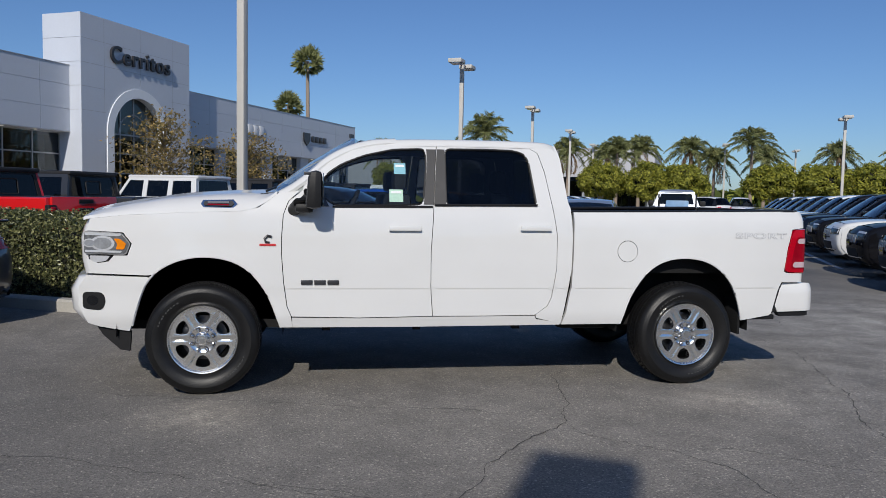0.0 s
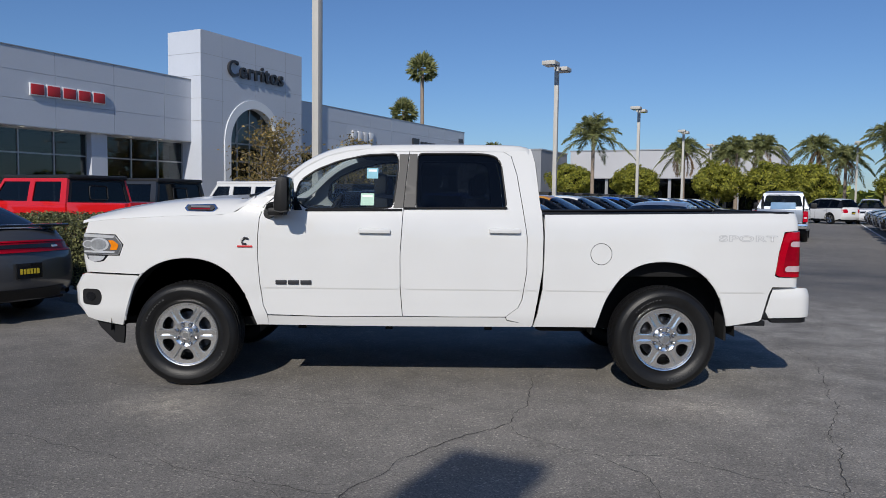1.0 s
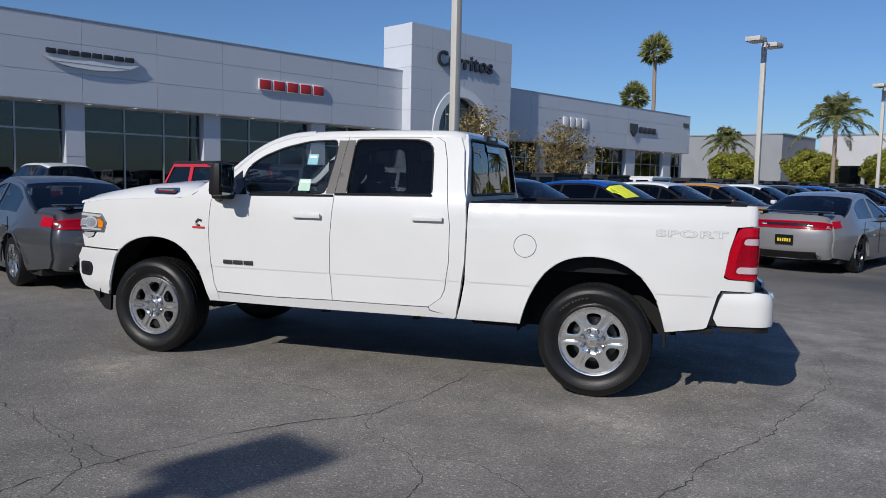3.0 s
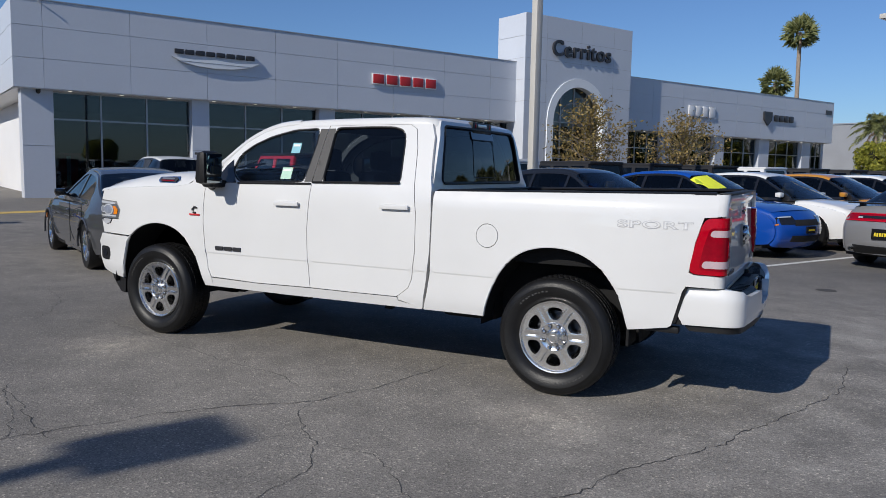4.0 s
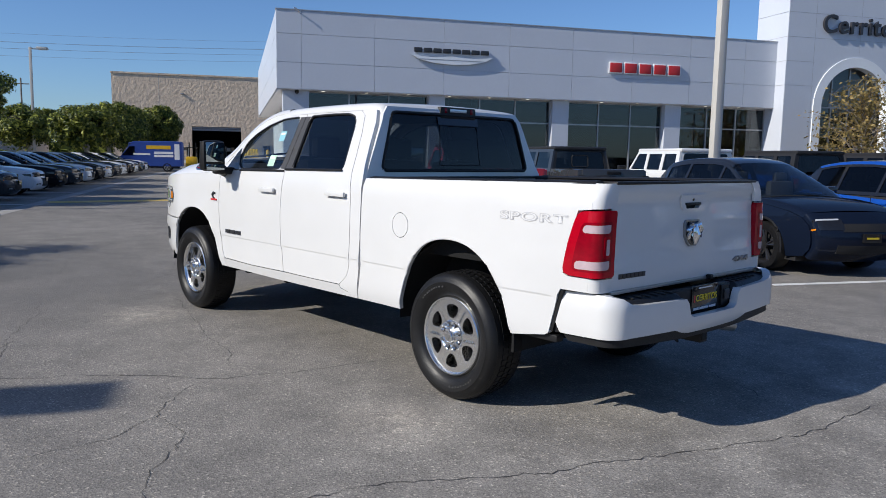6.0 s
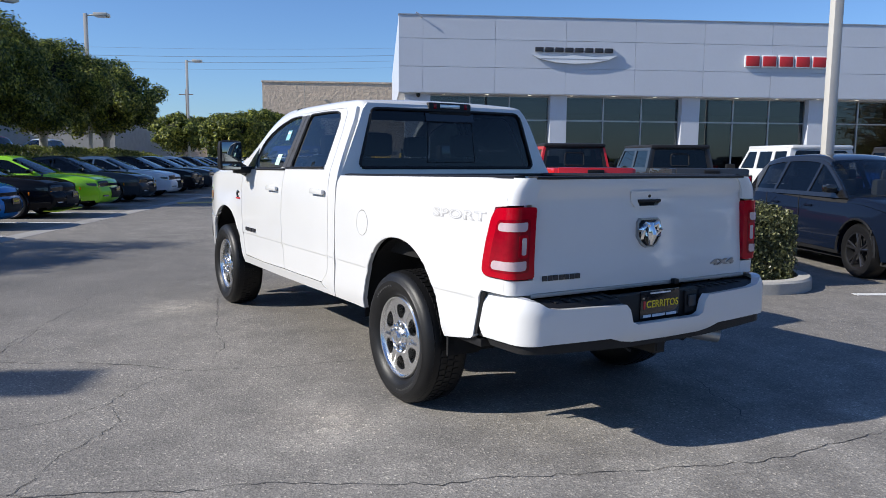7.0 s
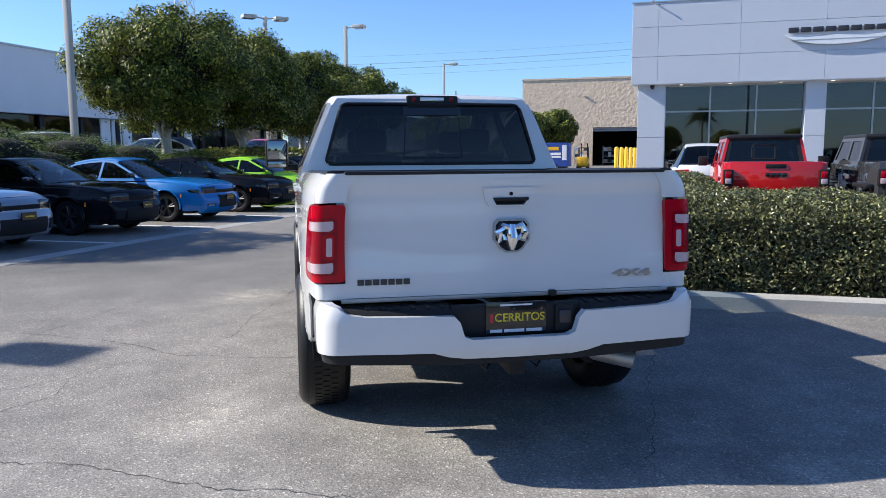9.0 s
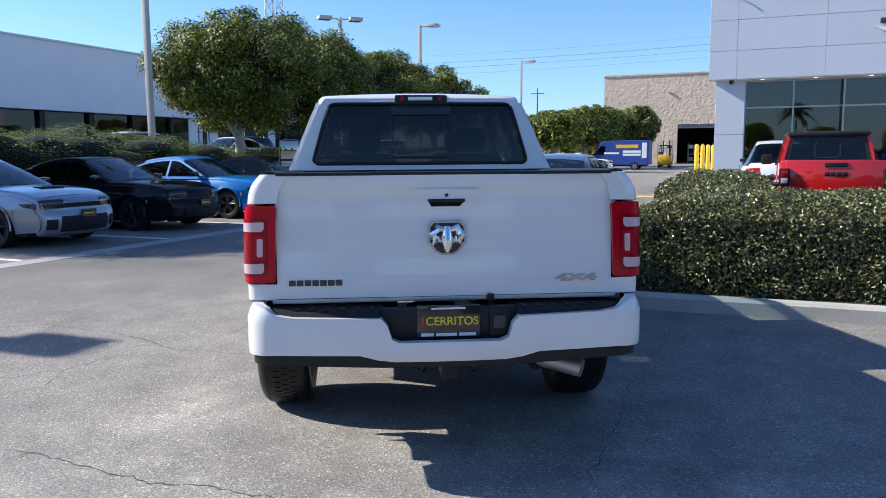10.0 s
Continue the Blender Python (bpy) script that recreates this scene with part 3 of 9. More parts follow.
            bx("panel_joint", x0, x1, -0.803, -0.797, z - 0.01, z + 0.01, mat="mullion")
    for x in (30.4, 33.5, 36.6):
        bx("panel_joint", x - 0.008, x + 0.008, -0.803, -0.797, 7.9 if 30.5 < x < 36.3 else 0.2, 11.36, mat="mullion")
    bx("tower_side", 28.58, 28.75, -0.79, 1.85, 0.0, 11.36)
    bx("tower_side", 38.25, 38.42, -0.79, 1.85, 0.0, 11.36)
    bx("tower_back", 28.75, 38.25, 1.65, 1.85, 4.7, 11.36)
    bx("tower_roof", 28.75, 38.25, -0.2, 1.65, 11.0, 11.1, mat="roofgrey")
    for z in (5.98, 7.32, 8.65, 10.0):
        bx("panel_joint", 28.572, 28.58, -0.78, 1.85, z - 0.01, z + 0.01, mat="mullion")
    ring = [(36.25, 0.0)] + arch_o + [(30.55, 0.0), (31.1, 0.0)] + arch_i[::-1] + [(35.7, 0.0)]
    part("arch_trim", sheeted(ring, lambda a, c, d: Vector((a, -0.86 + d, c)), step=0.8, lip=0.5, edge=0.3), "trim_white", b, "white arch surround", smooth=30)
    pane = [(35.7, 0.0)] + arch_i + [(31.1, 0.0)]
    part("arch_pane", sheeted(pane, lambda a, c, d: Vector((a, -0.3 + d, c)), step=0.9, lip=0.0, edge=0.4), "shopglass", b, smooth=0)
    for x in (32.2, 33.4, 34.6):
        bx("mullion", x - 0.04, x + 0.04, -0.36, -0.26, 0.0, 4.85 + math.sqrt(2.3 ** 2 - (x - 33.4) ** 2), mat="mullion")
    for z in (2.5, 3.7, 4.85):
        bx("transom", 31.1, 35.7, -0.36, -0.26, z - 0.04, z + 0.04, mat="mullion")
    inner = [(33.4 + 1.3 * math.cos(t), -0.31, 4.85 + 1.3 * math.sin(t)) for t in np.linspace(0, math.pi, 18)]
    part("fan_bar", tubed(inner, 0.045, 6), "mullion", b)
    # shop windows
    bays = [(2.2, 8.25), (9.1, 15.05), (16.0, 21.8), (22.8, 28.55), (39.6, 43.6), (44.5, 50.2), (51.4, 56.4), (57.9, 63.2), (64.6, 67.1)]
    for a, c in bays:
        w = part("shop_window", boxed(a, c, 0.78, 0.80, 0.25, 4.68), "shopglass", b, "dark reflective shop window in grey frames", smooth=0)
        for k in range(4):
            x = a + (c - a) * k / 3
            part("mullion", boxed(x - 0.035, x + 0.035, 0.72, 0.86, 0.2, 4.7), "mullion", w, smooth=0)
        for z in (0.22, 3.48, 4.66):
            part("transom", boxed(a, c, 0.715, 0.855, z - 0.035, z + 0.035), "mullion", w, smooth=0)
    for a, c in ((0.95, 2.2), (8.25, 9.1), (15.05, 16.0), (21.8, 22.8), (43.6, 44.5), (50.2, 51.4), (56.4, 57.9), (63.2, 64.6), (38.4, 39.6)):
        bx("column", a, c, 0.35, 1.25, 0.0, 4.72, label="grey clad column between windows", bevel=0.01)
        bx("panel_joint", a, c, 0.345, 0.35, 2.28, 2.30, mat="mullion")
    for k in range(30):
        x = 2.9 + k * 2.15
        if 28 < x < 39:
            continue
        bm = bmesh.new()
        lathe(bm, [(0.0, 4.69), (0.08, 4.69), (0.09, 4.70)], 12, "z", origin=(x, 0.42, 0))
        part("downlight", bm, "downlight", b)
    bm = bmesh.new()
    lathe(bm, [(0.0, 4.50), (0.07, 4.53), (0.10, 4.60), (0.10, 4.70)], 14, "z", origin=(1.6, 0.22, 0))
    part("camera_dome", bm, "gloss", b, "black camera dome under the soffit")
    # service camera arm on the parapet
    part("camera_arm", tubed([(1.75, -0.02, 8.30), (1.62, -0.18, 8.42), (1.45, -0.22, 8.50)], 0.035, 6), "sign_white", b)
    # signs
    t = words("Cerritos", 1.40, 0.08, "letter", b, "sign_lettering", pose(33.5, -0.90, 9.42, 90, 0, 0), "dark raised lettering on the tower", spacing=1.12, bold=0.018)

    def blocks(name, x0, x1, z0, z1, n, mat, y=-0.13):
        w = (x1 - x0) / n
        for k in range(n):
            bm = bmesh.new()
            a = x0 + k * w
            box(bm, a + w * 0.09, a + w * 0.91, y, y + 0.12, z0, z1, min(w, z1 - z0) * 0.12)
            part(name, bm, mat, b)
            if mat == "sign_red":
                e = 0.05
                part("sign_edge", boxed(a + w * 0.09 - e, a + w * 0.91 + e, y + 0.03, y + 0.13, z0 - e, z1 + e, bevel=0.05), "sign_white", b)
    blocks("sign_block", 7.3, 11.3, 6.78, 7.00, 8, "letter")
    wing = [(7.2, 6.62), (8.2, 6.56), (8.9, 6.60), (9.28, 6.64), (9.7, 6.60), (10.4, 6.56), (11.5, 6.66), (11.0, 6.42), (10.2, 6.27), (9.28, 6.22), (8.4, 6.27), (7.7, 6.40)]
    part("sign_wing", sheeted(wing, lambda a, c, d: Vector((a, -0.14 + d, c)), step=0.3, lip=0.10, edge=0.2), "trim_white", b, "silver wing-shaped sign", smooth=0)
    part("sign_wing_line", boxed(7.6, 11.0, -0.148, -0.142, 6.43, 6.46), "mullion", b, smooth=0)
    blocks("sign_block", 18.0, 22.4, 6.26, 6.78, 5, "sign_red", y=-0.15)
    blocks("sign_block", 45.95, 49.4, 6.05, 6.9, 4, "sign_white")
    shield = [(56.1, 7.0), (57.3, 7.0), (57.25, 6.3), (56.7, 5.85), (56.15, 6.3)]
    part("sign_shield", sheeted(shield, lambda a, c, d: Vector((a, -0.18 + d, c)), step=0.4, lip=0.14, edge=0.4), "letter", b, smooth=0)
    blocks("sign_block", 57.7, 60.8, 6.25, 6.8, 4, "letter")
    part("number_bar", boxed(66.2, 67.2, -0.06, 0.0, 7.3, 7.7), "letter", b, smooth=0)
    return b


building()


def far_building(name, u0, u1, v0, v1, h, mat, label):
    b = thing(name, at(0, 0), label, "building")
    part("wall", boxed(u0, u1, v0, v1, 0, h), mat, b, smooth=0)
    part("roof", boxed(u0 - 0.15, u1 + 0.15, v0 - 0.15, v1 + 0.15, h, h + 0.25), "roofgrey", b, smooth=0)
    return b


def block_building():
    b = thing("service_building", at(0, 97.0), "beige split-face block service building with an open roller door", "building")
    top, left, right, u0, u1, h = 11.3, -16.0, 16.0, -6.6, -0.5, 5.0
    front = [(left, 0), (u0, 0), (u0, h), (u1, h), (u1, 0), (right, 0), (right, top), (left, top)]
    part("wall", sheeted(front, lambda a, c, d: Vector((a, d, c)), step=3, lip=0.5, edge=3), "block", b, smooth=0)
    part("side_wall", boxed(left, left + 0.4, 0.5, 20, 0, top), "block", b, smooth=0)
    part("roof", boxed(left, right, 0.5, 20, top - 0.6, top - 0.4), "roofgrey", b, smooth=0)
    part("coping", boxed(left - 0.1, right + 0.1, -0.1, 0.6, top, top + 0.2), "block", b, smooth=0)
    # black walls and ceiling stand in for the shade inside the open door
    part("interior", boxed(u0 - 2, u1 + 2, 12, 12.2, 0, 6), "dark", b, smooth=0)
    part("interior_side", boxed(u0 - 2, u0 - 1.8, 0.5, 12, 0, 6), "dark", b, smooth=0)
    part("interior_side", boxed(u1 + 1.8, u1 + 2, 0.5, 12, 0, 6), "dark", b, smooth=0)
    part("interior_ceiling", boxed(u0 - 2, u1 + 2, 0.5, 12, 6, 6.2), "dark", b, smooth=0)
    for k in range(2):
        part("door_slat", boxed(u0, u1, 0.2, 0.26, h - 0.25 - k * 0.26, h - 0.02 - k * 0.26), "block_grey", b, smooth=0)
    sd = part("side_door", boxed(2.25, 3.2, -0.03, 0.0, 0.0, 2.7), "dark", b, "dark side doorway in the block wall", smooth=0)
    for x in (2.15, 3.2):
        part("door_frame", boxed(x, x + 0.1, -0.06, 0.0, 0.0, 2.8), "mullion", sd, smooth=0)
    part("wall_lamp", boxed(-7.9, -7.5, -0.25, 0.0, 9.0, 9.12), "steel", b, smooth=0)
    for u in (-10.5, 3.0):
        part("joint", boxed(u, u + 0.05, -0.006, 0, 0, top), "concrete", b, smooth=0)


block_building()


def lamp_post(m, h, heads, label, arm=0.5, r=0.09):
    p = thing("lot_lamp", m, label, "lamp post", "lot lamps")
    part("base", boxed(-0.26, 0.26, -0.26, 0.26, 0, 0.75, bevel=0.03), "concrete", p)
    bm = bmesh.new()
    box(bm, -r, r, -r, r, 0.7, h, 0.02)
    part("pole", bm, "pole", p)
    for a in heads:
        c, s = math.cos(radians(a)), math.sin(radians(a))
        part("arm", tubed([(0, 0, h - 0.12), (arm * c, arm * s, h - 0.06)], 0.04, 8), "pole", p)
        bm = bmesh.new()
        box(bm, arm, arm + 0.72, -0.30, 0.30, h - 0.16, h + 0.02, 0.03, m=pose(0, 0, 0, 0, 0, a))
        head = part("lamp_head", bm, "pole", p, "flat shoebox lamp head")
        bm = bmesh.new()
        box(bm, arm + 0.08, arm + 0.64, -0.24, 0.24, h - 0.18, h - 0.16, m=pose(0, 0, 0, 0, 0, a))
        part("lens", bm, "clear_lens", head)
    return p


# ---- plants ----
def quads(name, mat, centres, normals, sizes, parent=None, stretch=1.6, label=""):
    """Many small leaves in one mesh."""
    c, nn = np.asarray(centres), np.asarray(normals)
    k = len(c)
    nn = nn / np.linalg.norm(nn, axis=1, keepdims=True)
    ref = np.random.normal(size=(k, 3))
    a = np.cross(nn, ref)
    a /= np.linalg.norm(a, axis=1, keepdims=True) + 1e-9
    b = np.cross(nn, a)
    s = np.asarray(sizes).reshape(-1, 1)
    a, b = a * s * stretch, b * s
    v = np.stack([c - a, c - b * 0.8 + nn * s * 0.2, c + a, c + b * 0.8 + nn * s * 0.2], 1).reshape(-1, 3)
    me = bpy.data.meshes.new(name)
    me.from_pydata(v.tolist(), [], np.arange(4 * k).reshape(-1, 4).tolist())
    me.materials.append(M[mat])
    ob = new(name, me)
    if parent is not None:
        ob.parent = parent
    if label:
        tagged(ob, label)
    return ob


def blob_points(n, centre, radii, fill=0.35, lumps=7, seed=0):
    """Points in an uneven crown made of several lumps."""
    rng = np.random.default_rng(seed)
    cs = rng.normal(size=(lumps, 3))
    cs /= np.linalg.norm(cs, axis=1, keepdims=True)
    cs *= rng.uniform(0.30, 0.60, (lumps, 1))
    rs = rng.uniform(0.38, 0.58, lumps) * (11 / lumps) ** 0.22
    which = rng.integers(0, lumps, n)
    d = rng.normal(size=(n, 3))
    d /= np.linalg.norm(d, axis=1, keepdims=True)
    rad = rs[which] * (1 - fill * rng.random(n) ** 1.6) * (1 + 0.06 * rng.normal(size=n))
    p = cs[which] + d * rad[:, None]
    return np.asarray(centre) + p * np.asarray(radii), d + 0.6 * rng.normal(size=(n, 3)) + np.array([0, 0, 0.35])


def clump_points(n, centre, radii, seed=0, clumps=64):
    """Points in a crown made of many small overlapping clumps of leaves, with a loose fill between them."""
    rng = np.random.default_rng(seed)
    k = np.arange(clumps)
    z = 1 - 2 * (k + 0.5) / clumps
    a = k * 2.39996 + rng.uniform(-0.3, 0.3, clumps)
    q = np.sqrt(1 - z * z)
    cs = np.stack([q * np.cos(a), q * np.sin(a), z], 1) + rng.normal(size=(clumps, 3)) * 0.09
    cs *= rng.uniform(0.58, 0.82, (clumps, 1))
    rs = rng.uniform(0.17, 0.31, clumps)
    which = rng.choice(clumps, n, p=rs ** 2 / (rs ** 2).sum())
    d = rng.normal(size=(n, 3)) + 0.7 * cs[which]
    d /= np.linalg.norm(d, axis=1, keepdims=True)
    p = cs[which] + d * (rs[which] * (1 - 0.45 * rng.random(n) ** 2) * (1 + 0.10 * rng.normal(size=n)))[:, None]
    loose = rng.random(n) < 0.05
    v = rng.normal(size=(n, 3))
    v /= np.linalg.norm(v, axis=1, keepdims=True)
    p[loose] = v[loose] * rng.uniform(0.55, 0.90, (int(loose.sum()), 1))
    return np.asarray(centre) + p * np.asarray(radii), d + 0.32 * rng.normal(size=(n, 3)) + np.array([0, 0, 0.30])


def tree(m, h, crown_r, label, mat="leaf", n=9000, leaf=0.075, trunk_h=None, seed=1, low=0.4, group="", fill=0.35, crown_flat=1.0, trunk_r=0.13, lumps=11, tiers=0, shag=0.0):
    t = thing("tree", m, label, "tree", group)
    rng = np.random.default_rng(seed)
    th = trunk_h or h * low
    cz = (h + th) / 2
    bm = bmesh.new()
    tube(bm, [(0, 0, -0.1), (0.04, 0.02, th * 0.5), (0.0, 0.05, th), (0.05, 0.0, th + 0.4)], [trunk_r * 1.25, trunk_r, trunk_r * 0.85, trunk_r * 0.6], 9)
    wood = "pale_bark" if shag else "bark"
    part("trunk", bm, wood, t)
    for k in range(6):
        a = k * 1.05 + rng.uniform(-0.3, 0.3)
        e = Vector((math.cos(a) * crown_r * 0.6, math.sin(a) * crown_r * 0.6, cz + rng.uniform(-0.2, 0.5) * (h - th) * 0.5))
        s = Vector((0, 0, th * rng.uniform(0.75, 1.0)))
        mid = s.lerp(e, 0.5) + Vector((0, 0, 0.15))
        part("limb", tubed([s, mid, e], [trunk_r * 0.55, trunk_r * 0.35, trunk_r * 0.12], 6), wood, t)
    p, q = blob_points(n, (0, 0, cz), (crown_r, crown_r, (h - th) / 2 * crown_flat), fill, lumps, seed)
    if shag:
        p, q = clump_points(n, (0, 0, cz), (crown_r, crown_r, (h - th) / 2 * 1.02), seed)
    if tiers:
        # sprays of leaves along thin spreading twigs
        p, tips = [], []
        for k in range(tiers):
            a, f = k * 2.4, (k + 0.5) / tiers
            rr = crown_r * math.sqrt(max(0.05, 1 - (2 * f - 0.75) ** 2 * 0.75)) * rng.uniform(0.65, 1.05)
            s0 = Vector((0, 0, th * 0.9 + (h - th) * f * 0.6))
            e = Vector((rr * math.cos(a), rr * math.sin(a), th + (h - th) * f * 0.92 + rng.uniform(-0.1, 0.35)))
            tips.append((s0, s0.lerp(e, 0.5) + Vector((0, 0, 0.18)), e))
            c = rng.random((n // tiers, 1)) ** 0.7
            pts = np.array(s0) * (1 - c) + np.array(e) * c + np.array([0, 0, 0.7]) * c * (1 - c)
            p.append(pts + rng.normal(size=pts.shape) * np.array([0.22, 0.22, 0.10]) * (0.5 + c))
        p = np.vstack(p)
        n = len(p)
        q = rng.normal(size=(n, 3)) + np.array([0, 0, 0.8])
        for line in tips:
            part("branch", tubed(line, [0.03, 0.02, 0.006], 4), "bark", t)
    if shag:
        # near-black ball: the crown's inner shade, put in as colour
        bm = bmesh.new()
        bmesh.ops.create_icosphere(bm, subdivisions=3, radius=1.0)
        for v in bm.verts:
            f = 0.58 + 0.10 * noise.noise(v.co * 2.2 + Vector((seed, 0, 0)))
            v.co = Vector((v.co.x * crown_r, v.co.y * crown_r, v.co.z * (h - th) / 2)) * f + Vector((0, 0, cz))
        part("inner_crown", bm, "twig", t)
    if shag:
        # hanging shoots give the crown a shaggy outline
        hang = rng.random(n) < 0.16
        p[hang] -= np.array([0, 0, shag]) * rng.random((int(hang.sum()), 1)) ** 1.5
    quads("crown", mat, p, q, rng.uniform(0.6, 1.3, n) * leaf, t)
    return t


def hedge(u0, u1, v0, v1, h, label, n=14000, leaf=0.03, seed=3, mat="hedge", name="hedge", rough=1.0, soft=0.20):
    rng = np.random.default_rng(seed)
    t = thing(name, at((u0 + u1) / 2, (v0 + v1) / 2), label, "hedge")
    a, b = (u1 - u0) / 2, (v1 - v0) / 2
    faces = [(2 * b * h, 0, 1), (2 * b * h, 0, -1), (2 * a * h, 1, 1), (2 * a * h, 1, -1), (4 * a * b, 2, 1)]
    tot = sum(f[0] for f in faces)
    P, Q = [], []
    for area, ax, sg in faces:
        k = int(n * area / tot)
        p = np.stack([rng.uniform(-a, a, k), rng.uniform(-b, b, k), rng.uniform(0.08, h, k)], 1)
        p[:, ax] = (sg * (a, b)[ax] if ax < 2 else h)
        wob = rough * np.array([0.05 * noise.noise(Vector(x) * 1.7) + 0.035 * noise.noise(Vector(x) * 6) for x in p])
        nrm = np.zeros((k, 3))
        nrm[:, ax] = sg
        p = p + nrm * (wob - 0.16 * rng.random(k) ** 1.5 + 0.05 * rng.random(k) ** 2)[:, None]
        # soft corners
        m = np.maximum(np.abs(p[:, 0]) / a, np.abs(p[:, 1]) / b)
        e = np.clip((m - 0.45) / 0.55, 0, 1)
        p[:, 2] *= 1 - soft * e ** 2
        P.append(p), Q.append(nrm + 0.8 * rng.normal(size=(k, 3)))
    quads("foliage", mat, np.vstack(P), np.vstack(Q), rng.uniform(0.6, 1.4, sum(len(x) for x in P)) * leaf, t)
    # near-black block paints the shade seen through gaps in the leaves
    part("core", boxed(-a + 0.19, a - 0.19, -b + 0.19, b - 0.19, 0.02, h * 0.74), "twig", t, "near-black core painting the shade behind the hedge's leaves", smooth=0)
    return t


def blades(name, mat, roots, dirs, lengths, widths, parent):
    """Many narrow tapering leaflets in one mesh, each along its own direction."""
    p, d = np.asarray(roots), np.asarray(dirs)
    d = d / (np.linalg.norm(d, axis=1, keepdims=True) + 1e-9)
    k = len(p)
    side = np.cross(d, np.random.default_rng(k).normal(size=(k, 3)))
    side /= np.linalg.norm(side, axis=1, keepdims=True) + 1e-9
    L, w = np.asarray(lengths).reshape(-1, 1), np.asarray(widths).reshape(-1, 1)
    v = np.stack([p, p + d * L * 0.45 - side * w, p + d * L, p + d * L * 0.45 + side * w], 1).reshape(-1, 3)
    me = bpy.data.meshes.new(name)
    me.from_pydata(v.tolist(), [], np.arange(4 * k).reshape(-1, 4).tolist())
    me.materials.append(M[mat])
    ob = new(name, me)
    ob.parent = parent
    return ob


def juniper_row(u0, u1, v0, v1, h, label, n, seed):
    """Low spreading conifers: mounds covered in outward needle sprays."""
    rng = np.random.default_rng(seed)
    t = thing("shrub_row", at((u0 + u1) / 2, (v0 + v1) / 2), label, "shrubs")
    a, b = (u1 - u0) / 2, (v1 - v0) / 2
    k = 54
    c = np.stack([rng.uniform(-a, a, k) * 0.7, np.linspace(-b, b, k), h * rng.uniform(0.34, 0.80, k)], 1)
    r = np.stack([rng.uniform(0.7, 1.0, k) * a * 1.1, rng.uniform(0.7, 1.3, k), h * rng.uniform(0.15, 0.24, k)], 1)
    w = rng.integers(0, k, n)
    d = rng.normal(size=(n, 3))
    d /= np.linalg.norm(d, axis=1, keepdims=True)
    p = c[w] + d * r[w] * rng.uniform(0.72, 1.06, (n, 1))
    p[:, 2] = np.maximum(p[:, 2], 0.1)
    run = d * np.array([1.5, 1.5, 0.25]) + rng.normal(size=(n, 3)) * np.array([0.35, 0.35, 0.22])
    blades("foliage", "juniper", p, run, rng.uniform(0.05, 0.11, n), rng.uniform(0.006, 0.012, n), t)
    # near-black mounds and block put shade behind the sprays
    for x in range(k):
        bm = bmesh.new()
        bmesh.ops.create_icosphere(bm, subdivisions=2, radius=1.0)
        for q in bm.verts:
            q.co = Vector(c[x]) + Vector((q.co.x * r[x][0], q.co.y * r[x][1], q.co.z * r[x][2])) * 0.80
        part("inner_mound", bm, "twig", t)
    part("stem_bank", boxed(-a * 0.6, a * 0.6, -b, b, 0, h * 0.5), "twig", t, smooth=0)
    return t


def feather_palm(m, h, label, seed=1, fronds=20, length=2.6, droop=1.0, trunk_r=0.17, lean=0.0, dry=0):
    t = thing("palm_tree", m, label, "palm tree", "palms along the boundary")
    rng = np.random.default_rng(seed)
    part("trunk", tubed([(0, 0, -0.1), (lean * 0.3, 0, h * 0.4), (lean, 0, h)], [trunk_r * 1.3, trunk_r, trunk_r * 0.8], 10), "palm_bark", t)
    P, D, S, W = [], [], [], []
    top = Vector((lean, 0, h))
    for k in range(fronds):
        az = k * 2.4 + rng.uniform(-0.3, 0.3)
        el = -0.30 + 1.80 * ((k + 0.5) / fronds) ** 0.8
        d = Vector((math.cos(az) * math.cos(el), math.sin(az) * math.cos(el), math.sin(el)))
        side = Vector((-math.sin(az), math.cos(az), 0))
        L = length * rng.uniform(0.85, 1.1)
        last = top
        for s in np.linspace(0.06, 1, 34):
            p = top + d * (L * s) - Vector((0, 0, droop * 0.60 * L * s ** 2.3))
            run = (p - last).normalized()
            last = p
            w = (0.25 + 0.75 * math.sin(math.pi * min(1, s * 0.85 + 0.15))) * length * 0.24
            P.append(p), D.append(run), S.append(0.16 * length * 0.4), W.append(0.03)
            for sg in (-1, 1):
                for q in range(2):
                    P.append(p + run * (0.03 * q))
                    D.append(side * sg * rng.uniform(0.5, 1.0) + run * 0.7 + Vector((0, 0, rng.uniform(-0.9, 0.15))))
                    S.append(w * rng.uniform(0.75, 1.15)), W.append(0.034)
    blades("fronds", "palm", [tuple(p) for p in P], [tuple(x) for x in D], S, W, t)
    if dry:
        P, D, S, W = [], [], [], []
        for k in range(dry):
            az = k * 2.4 + rng.uniform(-0.4, 0.4)
            for c in np.linspace(0.05, 1, 22):
                p = top + Vector((math.cos(az), math.sin(az), 0)) * (0.75 * math.sin(c * 2.2) * length * 0.4) - Vector((0, 0, length * 0.75 * c ** 1.4))
                for _ in range(4):
                    P.append(tuple(p)), D.append((rng.normal() * 0.35, rng.normal() * 0.35, -1)), S.append(length * 0.16), W.append(0.03)
        blades("dead_fronds", "dry_frond", P, D, S, W, t)
    return t


